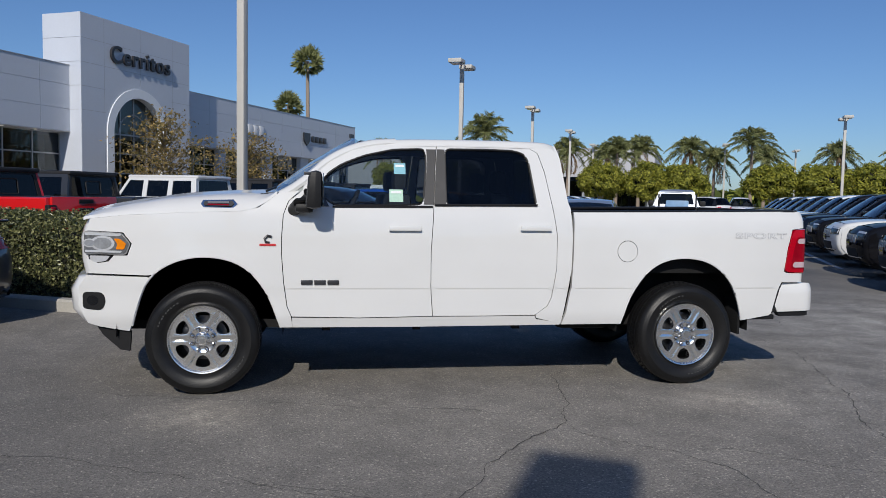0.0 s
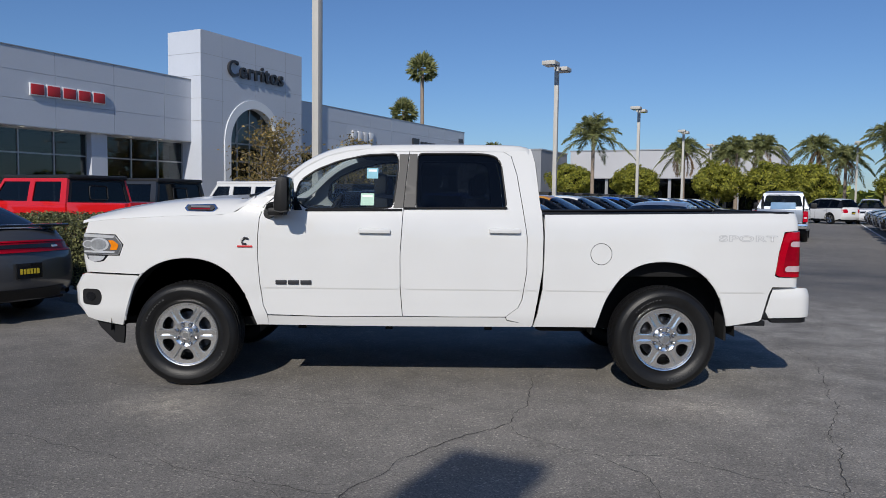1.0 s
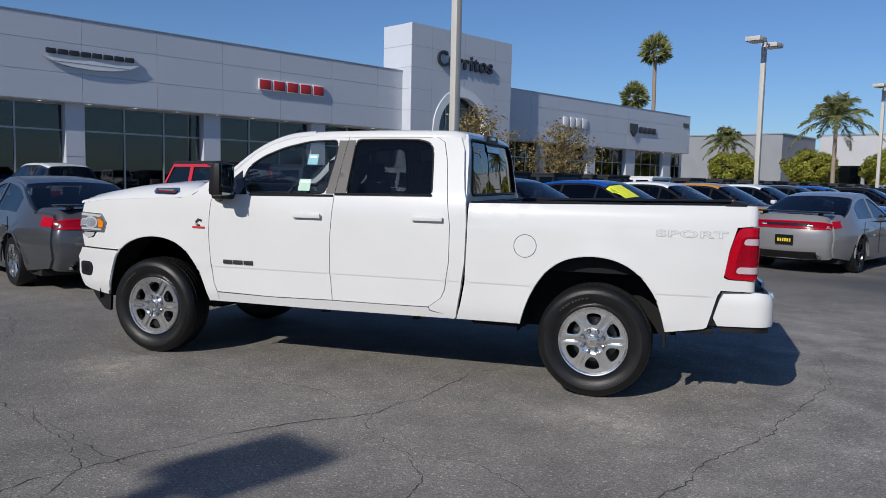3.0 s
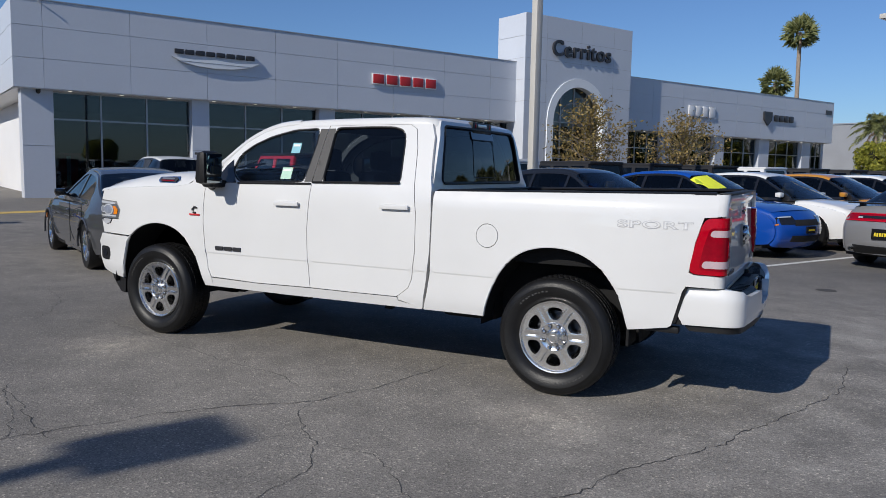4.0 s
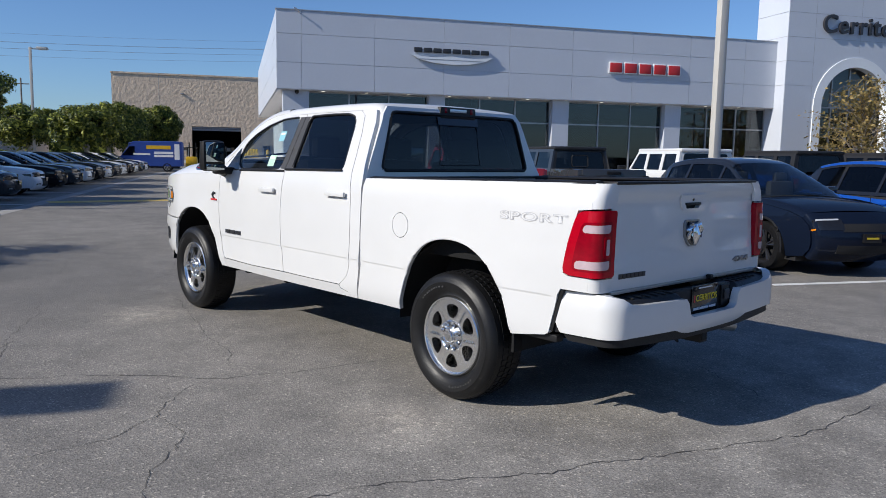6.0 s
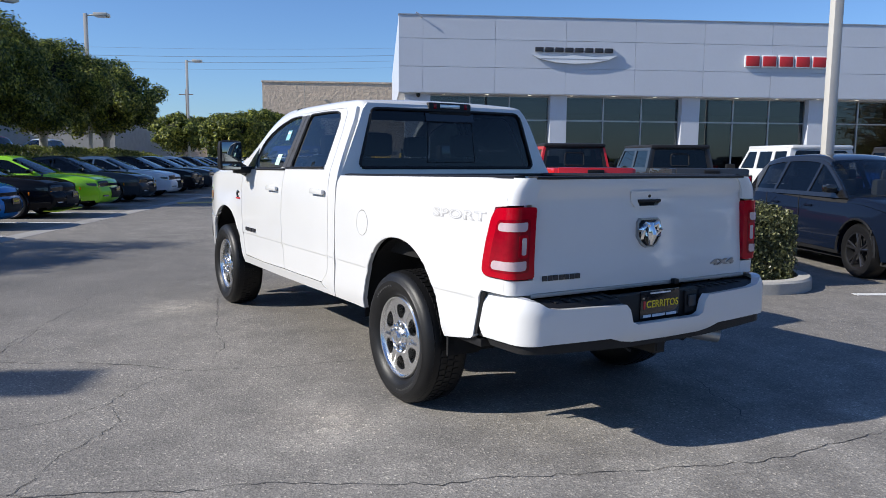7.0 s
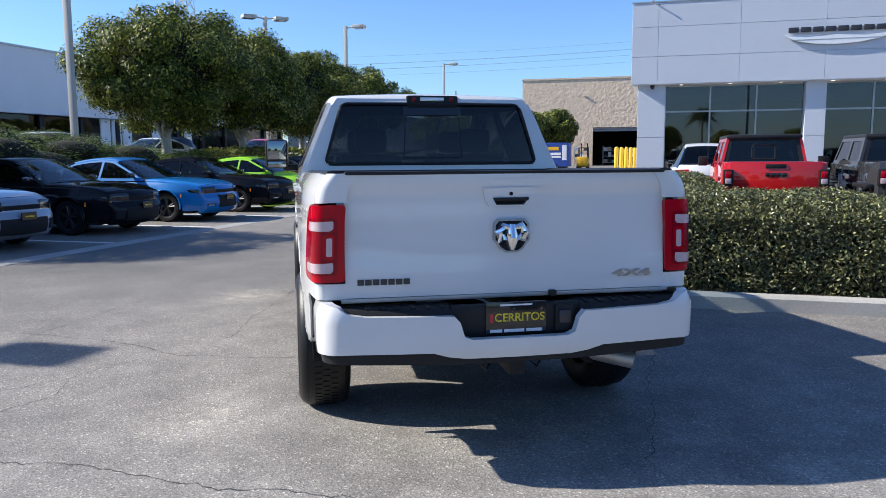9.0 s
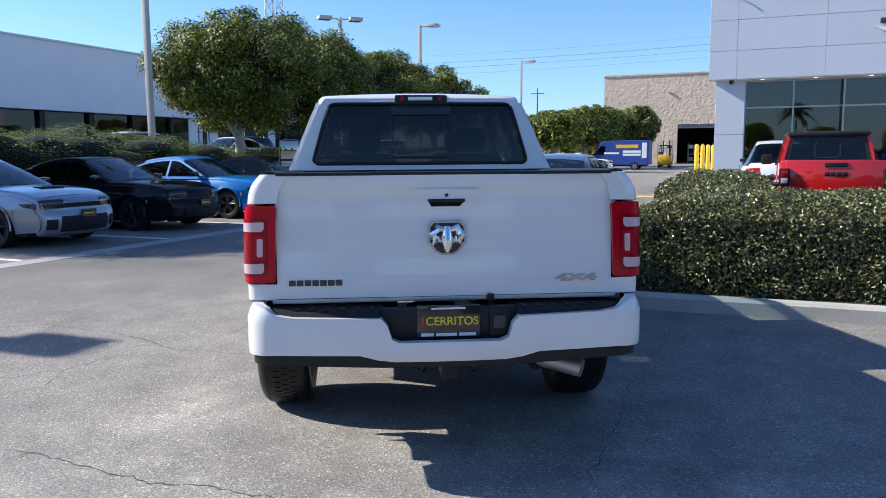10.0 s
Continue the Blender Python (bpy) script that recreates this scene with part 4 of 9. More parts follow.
def fan_palm(m, h, label, seed=1, r=1.3, trunk_r=0.2):
    t = thing("palm_tree", m, label, "palm tree", "tall fan palms")
    rng = np.random.default_rng(seed)
    part("trunk", tubed([(0, 0, -0.1), (0.1, 0, h * 0.5), (0, 0.1, h)], [trunk_r * 1.4, trunk_r, trunk_r * 0.9], 9), "palm_bark", t)
    P, D, S, W = [], [], [], []
    for k in range(46):
        az, el = k * 2.4 + rng.uniform(-0.3, 0.3), -0.95 + 2.4 * (k + 0.5) / 46
        d = np.array([math.cos(az) * math.cos(el), math.sin(az) * math.cos(el), math.sin(el)])
        c = np.array([0, 0.1, h]) + d * r * rng.uniform(0.35, 0.55) - np.array([0, 0, 0.1 * r * math.cos(el)])
        e1 = np.cross(d, rng.normal(size=3))
        e1 /= np.linalg.norm(e1)
        P.append((0, 0.1, h)), D.append(d), S.append(r * 0.5), W.append(0.03)
        for a in np.linspace(-1.35, 1.35, 17):
            P.append(c), D.append(d * math.cos(a) + e1 * math.sin(a) + np.array([0, 0, -0.25 * rng.random()])), S.append(r * rng.uniform(0.42, 0.58)), W.append(0.05 * r)
    blades("fronds", "palm", P, D, S, W, t)
    return t


# ---- parked cars ----
def skin_point(path, i, width, y, r, bulge, crown, lift=0.0):
    n = len(path)
    (x, z), (xa, za), (xb, zb) = path[i], path[max(i - 1, 0)], path[min(i + 1, n - 1)]
    tx, tz = xb - xa, zb - za
    q = math.hypot(tx, tz) or 1
    nx, nz = -tz / q, tx / q
    w = width(x, z)
    a = min(abs(y), w)
    c = 1 - (a / w) ** 2
    off = lift
    if a > w - r:
        t = math.acos(max(-1, min(1, 1 - (w - a) / r)))
        off += -r * (1 - math.sin(t))
    return Vector((x + nx * (off + crown * c) + bulge * c * (nx if abs(nx) > 0.5 else 0), y, z + nz * (off + crown * c)))


def patch(path, width, y0, y1, r=0.06, bulge=0.0, crown=0.03, lift=0.006, n=6, mat=0, thick=0.012):
    """A lens, grille or badge field lying on a wrapped skin."""
    bm = bmesh.new()
    rows = [[bm.verts.new(skin_point(path, i, width, y0 + (y1 - y0) * k / n, r, bulge, crown, lift)) for k in range(n + 1)] for i in range(len(path))]
    low = [[bm.verts.new(skin_point(path, i, width, y0 + (y1 - y0) * k / n, r, bulge, crown, lift - thick)) for k in range(n + 1)] for i in range(len(path))]
    for g in (rows, low):
        for a, b in zip(g, g[1:]):
            for k in range(n):
                bm.faces.new((a[k], a[k + 1], b[k + 1], b[k]))
    loop = [(0, k) for k in range(n + 1)] + [(i, n) for i in range(1, len(path))] + [(len(path) - 1, k) for k in range(n - 1, -1, -1)] + [(i, 0) for i in range(len(path) - 2, 0, -1)]
    for (i, k), (j, h) in zip(loop, loop[1:] + loop[:1]):
        bm.faces.new((rows[i][k], rows[j][h], low[j][h], low[i][k]))
    return bm


def car_wheel(parent, x, y, r, width, rim_mat, side, seg=28):
    """A small wheel for parked cars: tyre, rim with five spokes, hub."""
    g = bmesh.new()
    s = side
    lathe(g, [(r * 0.66, 0), (r * 0.72, s * 0.012), (r * 0.93, s * 0.01), (r, -s * 0.03), (r, -s * (width - 0.03)), (r * 0.9, -s * width), (r * 0.5, -s * width)], seg, origin=(x, y, r))
    t = part("tyre", g, "rubber", parent)
    g = bmesh.new()
    lathe(g, [(r * 0.67, s * 0.004), (r * 0.63, s * 0.0), (r * 0.60, -s * 0.05), (r * 0.55, -s * 0.14)], seg, origin=(x, y, r))
    lathe(g, [(0.0, -s * 0.01), (r * 0.16, -s * 0.015), (r * 0.17, -s * 0.05)], 14, origin=(x, y, r))
    for k in range(5):
        a = 2 * math.pi * k / 5 + 0.3
        c, sn = math.cos(a), math.sin(a)
        for off in (-0.16, 0.16):
            p0 = (x + r * 0.12 * c, y - s * 0.03, r + r * 0.12 * sn)
            p1 = (x + r * 0.64 * math.cos(a + off), y - s * 0.01, r + r * 0.64 * math.sin(a + off))
            tube(g, [p0, p1], [r * 0.055, r * 0.05], 5)
    part("rim", g, rim_mat, t)
    g = bmesh.new()
    lathe(g, [(0.0, -s * 0.10), (r * 0.58, -s * 0.10)], 18, origin=(x, y, r))
    part("brake_disc", g, "dark", t)


SPECS = dict(
    sedan=dict(L=5.04, W=1.90, r=0.345, fx=1.60, rx=-1.46,
               rear=[(-2.44, 0.28), (-2.52, 0.42), (-2.52, 0.62), (-2.50, 0.82), (-2.44, 0.98), (-2.36, 1.06)],
               deck=[(-2.36, 1.06), (-2.05, 1.08), (-1.6, 1.05)], mid=[(-1.6, 1.05), (0.0, 0.99), (0.98, 0.98)],
               hood=[(0.98, 0.98), (1.35, 0.98), (1.9, 0.935), (2.2, 0.885), (2.36, 0.83)],
               front=[(2.36, 0.83), (2.42, 0.795), (2.435, 0.74), (2.43, 0.66), (2.47, 0.60), (2.51, 0.54), (2.52, 0.42), (2.49, 0.30), (2.42, 0.22), (2.34, 0.2)],
               shield=[(0.12, 1.40), (0.55, 1.21), (1.02, 0.98)], roof=[(-1.12, 1.38), (-0.8, 1.44), (-0.35, 1.475), (0.0, 1.45), (0.12, 1.40)],
               back=[(-1.95, 1.07), (-1.55, 1.22), (-1.12, 1.38)], belt=0.97, win=[(-1.35, -0.32), (-0.26, 0.72)], sill=0.26, lamp=(0.655, 0.745)),
    suv=dict(L=4.55, W=1.86, r=0.36, fx=1.37, rx=-1.29,
             rear=[(-2.16, 0.30), (-2.26, 0.45), (-2.28, 0.70), (-2.22, 0.95), (-2.12, 1.10)],
             deck=[(-2.12, 1.10), (-2.0, 1.13), (-1.9, 1.13)], mid=[(-1.9, 1.13), (0.0, 1.04), (0.95, 1.03)],
             hood=[(0.95, 1.03), (1.3, 1.03), (1.8, 0.96), (2.05, 0.88)],
             front=[(2.05, 0.88), (2.18, 0.76), (2.24, 0.55), (2.20, 0.35), (2.10, 0.24)],
             shield=[(0.10, 1.53), (0.5, 1.33), (1.02, 1.04)], roof=[(-1.75, 1.52), (-1.2, 1.60), (-0.5, 1.62), (-0.1, 1.59), (0.10, 1.53)],
             back=[(-2.12, 1.12), (-1.95, 1.35), (-1.75, 1.52)], belt=1.05, win=[(-1.62, -1.05), (-0.98, -0.12), (-0.06, 0.68)], sill=0.32, lamp=(0.66, 0.75)),
    bigsuv=dict(L=4.92, W=1.97, r=0.38, fx=1.50, rx=-1.46,
                rear=[(-2.32, 0.34), (-2.42, 0.50), (-2.44, 0.80), (-2.40, 1.05), (-2.34, 1.18)],
                deck=[(-2.34, 1.18), (-2.28, 1.20), (-2.2, 1.21)], mid=[(-2.2, 1.21), (0.0, 1.13), (1.0, 1.12)],
                hood=[(1.0, 1.12), (1.4, 1.12), (1.95, 1.08), (2.24, 1.02)],
                front=[(2.24, 1.02), (2.38, 0.92), (2.42, 0.65), (2.38, 0.42), (2.28, 0.30)],
                shield=[(0.32, 1.70), (0.68, 1.45), (1.08, 1.13)], roof=[(-2.05, 1.70), (-1.4, 1.79), (-0.4, 1.80), (0.1, 1.77), (0.32, 1.70)],
                back=[(-2.36, 1.20), (-2.25, 1.45), (-2.05, 1.70)], belt=1.14, win=[(-1.95, -1.25), (-1.18, -0.14), (-0.08, 0.80)], sill=0.36, lamp=(0.80, 0.90)),
)


def fine(p, step=0.09):
    return smooth_line(p, step)


def parked_car(kind, m, colour, label, rim="dark_alloy", black_roof=False, sticker=None, group="", tail="bar", trim=None, splitter=False, scoop=False):
    s = SPECS[kind]
    t = thing("car", m, label, "car", group)
    W, L, belt = s["W"] / 2, s["L"] / 2, s["belt"]

    def width(x, z):
        e = max(0.0, (abs(x) - L * 0.62) / (L * 0.38))
        plan = 1 - (0.20 if kind != "bigsuv" else 0.15) * e ** 2.2
        low = -0.05 * max(0.0, (0.42 - z) / 0.25) ** 2
        top = -0.10 * max(0.0, (z - belt + 0.22) / 0.22) ** 1.6 if z < belt else -0.10 - 0.50 * (z - belt)
        mid = 0.012 * math.cos((z - 0.62) * 9) if z < belt else 0
        hip = 0.03 * math.exp(-((x - s["rx"]) / 0.6) ** 2) + 0.02 * math.exp(-((x - s["fx"]) / 0.5) ** 2)
        return (W - 0.03 + hip * (z > 0.3)) * plan + low + top + mid

    R = 0.07
    lower = []
    for key in ("rear", "deck", "mid", "hood", "front"):
        pts = fine(s[key])
        lower += pts if not lower else pts[1:]
    top_in = inset_path(lower, R)
    ar = s["r"] + 0.055
    sill = s["sill"]

    def arch(cx):
        return [(cx + ar * math.cos(a), s["r"] + ar * math.sin(a)) for a in np.linspace(-0.25, math.pi + 0.25, 18)]

    bottom = [(top_in[-1][0], top_in[-1][1])] + arch(s["fx"]) + [(s["fx"] - ar - 0.05, sill), (s["rx"] + ar + 0.05, sill)] + arch(s["rx"])
    outline = top_in + bottom[1:]
    for sg, nm in ((1, "left"), (-1, "right")):
        part("body_side", sheeted(outline, lambda a, b, d, sg=sg: Vector((a, sg * (width(a, b) - d), b)), step=0.12, lip=0.08, edge=0.09), colour, t)
    bl, cr = (0.15 if kind != "bigsuv" else 0.10), 0.035
    for key, nm in (("rear", "rear_bumper"), ("deck", "boot_lid"), ("hood", "bonnet"), ("front", "front_bumper")):
        part(nm, wrapped(fine(s[key]), width, R, bl if key in ("rear", "front") else 0, cr), colour, t)
    part("cabin_floor", wrapped(fine(s["mid"], 0.3), width, R, 0, 0.0), "dark", t)
    part("underbody", boxed(-L + 0.3, L - 0.35, -W + 0.14, W - 0.14, 0.2, 0.5), "dark", t, smooth=0)
    # upper body
    gl = []
    for key in ("back", "roof", "shield"):
        pts = fine(s[key])
        gl += pts if not gl else pts[1:]
    r2 = 0.05
    gi = inset_path(gl, r2)
    out = [p for p in gi if p[1] > belt - 0.03]
    out = out + [(out[-1][0], belt - 0.03), (out[0][0], belt - 0.03)]
    holes = []
    for a, b in s["win"]:
        top = lambda x: float(np.interp(x, [q[0] for q in gi], [q[1] for q in gi]))
        xs = np.linspace(a, b, 15)
        up = [(x, max(belt + 0.05, top(x) - 0.045)) for x in xs]
        lo = [(b, belt + 0.03), (a, belt + 0.03)]
        holes.append(up + lo)
    for sg in (1, -1):
        part("pillar_frame", sheeted(out, lambda a, b, d, sg=sg: Vector((a, sg * (width(a, b) - d), b)), holes=holes, step=0.12, lip=0.04, edge=0.1), "gloss" if black_roof or kind != "sedan" else colour, t)
        for h in holes:
            part("side_window", sheeted(h, lambda a, b, d, sg=sg: Vector((a, sg * (width(a, b) - 0.012 - d), b)), step=0.2, lip=0, edge=0.15), "dark_glass", t)
    part("roof", wrapped(fine(s["roof"]), width, r2, 0, 0.03), "gloss" if black_roof else colour, t)
    part("windscreen", wrapped(fine(s["shield"]), width, r2, 0.05, 0.05), "glass", t)
    part("rear_window", wrapped(fine(s["back"]), width, r2, 0.05, 0.04), "dark_glass", t)
    # lamps, grille, plate
    lo, hi = s["lamp"]
    seg = [p for p in fine(s["front"], 0.02) if lo - 0.02 <= p[1] <= hi + 0.05] or fine(s["front"], 0.03)[:3]
    for sg in (1, -1):
        wf = width(*seg[0])
        part("headlamp", patch(seg, width, sg * wf * 0.50, sg * wf * 0.97, R, bl, cr, 0.004), "gloss", t)
        part("lamp_strip", patch(seg[:max(2, len(seg) // 3)], width, sg * wf * 0.55, sg * wf * 0.93, R, bl, cr, 0.008), "reflector" if kind != "sedan" else "dark_alloy", t)
        if kind == "sedan":
            wing = rounded([(2.40, 0.748), (2.13, 0.742), (2.20, 0.690), (2.41, 0.658)], 0.02, 3)
            part("headlamp_wing", sheeted(wing, lambda a, b, d, sg=sg: Vector((a, sg * (width(a, b) + 0.006 - d), b)), step=0.06, lip=0.012, edge=0.04), "gloss", t)
        part("side_marker", patch(seg[-2:], width, sg * wf * 0.955, sg * wf * 0.985, R, bl, cr, 0.016), "gloss" if kind == "bigsuv" else "amber", t)
    g = [p for p in fine(s["front"], 0.02) if lo - (0.03 if kind != "bigsuv" else 0.12) <= p[1] <= hi]
    wf = width(*g[0])
    part("grille", patch(g, width, -wf * 0.53, wf * 0.53, R, bl, cr, 0.003, n=8), "dark" if kind != "bigsuv" else "plastic", t, "black grille")
    if kind == "bigsuv":
        for k in range(7):
            y = (k - 3) * 0.13
            part("grille_slot", patch(g[1:-1], width, y - 0.045, y + 0.045, R, bl, cr, 0.011, n=2), "mullion", t)
        low = [p for p in fine(s["front"], 0.02) if sill + 0.04 <= p[1] <= sill + 0.085]
        if len(low) > 1:
            part("chrome_strip", patch(low, width, -wf * 0.85, wf * 0.85, R, bl, cr, 0.012, n=10), "chrome", t)
    g2 = [p for p in fine(s["front"], 0.02) if sill + 0.01 <= p[1] <= lo - (0.125 if kind == "sedan" else 0.19)]
    if kind == "sedan" and not scoop:
        mid = [p for p in fine(s["front"], 0.02) if sill + 0.06 <= p[1] <= lo]
        part("centre_grille", patch(mid, width, -wf * 0.46, wf * 0.46, R, bl, cr, 0.006, n=8), "dark", t, "tall black centre grille")
        for sg in (1, -1):
            part("fog_slot", patch(g2[5:8], width, sg * wf * 0.62, sg * wf * 0.88, R, bl, cr, 0.008, n=4), "gloss", t)
            part("fog_strip", patch(g2[6:8], width, sg * wf * 0.66, sg * wf * 0.84, R, bl, cr, 0.012, n=4), "reflector", t)
    elif len(g2) > 1:
        part("lower_intake", patch(g2, width, -wf * 0.62, wf * 0.62, R, bl, cr, 0.003, n=8), "dark", t)
        if kind == "sedan":
            for sg in (1, -1):
                part("bumper_vent", patch(g2[2:-2], width, sg * wf * 0.70, sg * wf * 0.90, R, bl, cr, 0.007, n=4), "dark", t)
    if kind == "sedan":
        for sg in (1, -1):
            part("marker_strip", boxed(1.99, 2.02, *sorted((sg * width(2.0, 0.62), sg * (width(2.0, 0.62) + 0.012))), 0.56, 0.64, bevel=0.004), "amber", t)
    if scoop:
        part("bonnet_scoop", boxed(1.62, 1.92, -0.24, 0.24, 0.92, 0.992, bevel=0.02), "dark", t, "black bonnet scoop")
    if splitter:
        part("splitter", boxed(L - 0.28, L + 0.05, -W * 0.8, W * 0.8, 0.16, 0.19, bevel=0.01), "paper_yellow", t, "yellow plastic splitter guard")
    x = max(p[0] for p in s["front"]) + bl + cr + 0.01
    fpl = part("front_plate", boxed(x - 0.02, x + 0.01, -0.15, 0.15, lo - 0.16, lo - 0.03, bevel=0.005), "gloss", t, smooth=0)
    part("plate_bar", boxed(x + 0.011, x + 0.014, -0.10, 0.10, lo - 0.11, lo - 0.085), "paper_gold", fpl, smooth=0)
    rp = [p for p in fine(s["rear"], 0.02) if (0.81 if kind == "sedan" else belt - 0.35) <= p[1] <= (0.96 if kind == "sedan" else belt - 0.08)]
    wr = width(*rp[0])
    if kind == "sedan":
        part("tail_lamp_bar", patch(rp, width, -wr * 0.99, wr * 0.99, R, bl, cr, 0.008, n=16), "red_dark", t, "full-width dark red tail lamp")
        for sg in (1, -1):
            side = [(-2.37, 0.965), (-2.14, 0.985), (-2.20, 0.86), (-2.42, 0.845)]
            part("tail_lamp_side", sheeted(side, lambda a, b, d, sg=sg: Vector((a, sg * (width(a, b) + 0.006 - d), b)), step=0.08, lip=0.01, edge=0.06), "red_lens", t)
        part("tail_lamp_centre", patch(rp[2:-2], width, -wr * 0.60, wr * 0.60, R, bl, cr, 0.014, n=10), "gloss", t)
        for sg in (1, -1):
            part("reversing_lamp", patch(rp[2:4], width, sg * wr * 0.5, sg * wr * 0.62, R, bl, cr, 0.02), "clear_lens", t)
            bm = bmesh.new()
            lathe(bm, [(0.03, 0.10), (0.05, 0.02), (0.055, -0.02), (0.05, -0.06)], 14, origin=(0, 0, 0))
            bmesh.ops.transform(bm, matrix=pose(-L - 0.02, sg * 0.55, 0.34, 0, 0, 90), verts=bm.verts)
            part("exhaust_tip", bm, "chrome", t)
        part("spoiler", boxed(-2.50, -2.30, -W * 0.74, W * 0.74, 1.115, 1.145, bevel=0.012), "gloss", t, "black boot spoiler")
        for y in (-0.5, 0.5):
            part("spoiler_foot", boxed(-2.42, -2.32, y - 0.04, y + 0.04, 1.05, 1.12, bevel=0.01), "gloss", t)
        dif = [p for p in fine(s["rear"], 0.02) if 0.29 <= p[1] <= 0.43]
        part("rear_diffuser", patch(dif, width, -wr * 0.72, wr * 0.72, R, bl, cr, 0.006, n=12), "plastic", t, "black lower bumper insert")
        for rows in (rp[:2], rp[-2:]):
            part("tail_lamp_line", patch(rows, width, -wr * 0.97, wr * 0.97, R, bl, cr, 0.016, n=16), "red_lens", t, "bright red lamp outline")
    else:
        for sg in (1, -1):
            part("tail_lamp", patch(rp, width, sg * wr * 0.55, sg * wr * 0.99, R, bl, cr, 0.008), "red_lens", t)
    x = min(p[0] for p in s["rear"]) - bl - cr - 0.01
    z = 0.62 if kind == "sedan" else 0.8
    rpl = part("rear_plate", boxed(x - 0.02, x, -0.16, 0.16, z - 0.09, z + 0.09, bevel=0.005), "gloss", t, smooth=0)
    for k in range(6):
        part("plate_bar", boxed(x - 0.024, x - 0.021, -0.118 + 0.041 * k, -0.090 + 0.041 * k, z - 0.035, z + 0.025), "paper_gold", rpl, smooth=0)
    # mirrors, handles, rails
    for sg in (1, -1):
        mx, mz = s["win"][-1][1] - 0.05, belt + 0.07
        w = width(mx, mz)
        mir = part("door_mirror", boxed(mx - 0.07, mx + 0.07, sg * (w + 0.03) if sg > 0 else -(w + 0.20), (w + 0.20) if sg > 0 else -(w + 0.03), mz - 0.03, mz + 0.085, bevel=0.04), colour if max(0, kind == "suv") and not black_roof else "gloss", t)
        part("mirror_arm", tubed([(mx, sg * (w - 0.03), mz - 0.03), (mx, sg * (w + 0.10), mz + 0.01)], 0.022, 6), "gloss", mir)
        for a, b in s["win"][-2:]:
            hx = a + 0.18
            w = width(hx, belt - 0.16)
            part("door_handle", boxed(hx - 0.1, hx + 0.1, sg * (w + 0.012) - 0.012, sg * (w + 0.012) + 0.012, belt - 0.175, belt - 0.145, bevel=0.008), colour, t)
            part("door_seam", boxed(a - 0.035, a - 0.027, sg * width(a, 0.6) - 0.006, sg * width(a, 0.6) + 0.004, sill + 0.06, belt - 0.02), "dark", t, smooth=0)
        part("sill_trim", boxed(s["rx"] + ar + 0.06, s["fx"] - ar - 0.06, sg * (width(0, sill) - 0.03) - 0.02, sg * (width(0, sill) - 0.03) + 0.02, sill - 0.06, sill + 0.05, bevel=0.01), "plastic" if kind != "sedan" else colour, t)
        for wx in (s["fx"], s["rx"]):
            car_wheel(t, wx, sg * (width(wx, s["r"]) - 0.01), s["r"], 0.24, rim, sg)
            bm = bmesh.new()
            tube(bm, [(wx + (ar + 0.0) * math.cos(a), sg * (width(wx, 0.6) + 0.0), s["r"] + (ar + 0.0) * math.sin(a)) for a in np.linspace(-0.1, math.pi + 0.1, 16)], 0.018, 5)
            part("arch_lip", bm, "plastic" if kind != "sedan" else colour, t)
    # seats behind the glass
    for x in (0.25, -0.75):
        for sg in (1, -1):
            bm = boxed(x - 0.28, x - 0.12, sg * 0.38 - 0.23, sg * 0.38 + 0.23, belt - 0.35, belt + 0.22, bevel=0.06)
            box(bm, x - 0.26, x - 0.16, sg * 0.38 - 0.12, sg * 0.38 + 0.12, belt + 0.2, belt + 0.36, 0.04)
            part("seat", bm, "seat", t)
    if sticker:
        seg = fine(s["shield"], 0.05)
        k = len(seg)
        part("windscreen_sticker", patch(seg[int(k * 0.12):int(k * 0.6)], width, -0.62, -0.12, r2, 0.05, 0.05, 0.008), sticker, t, "bright yellow sale sticker")
    return t


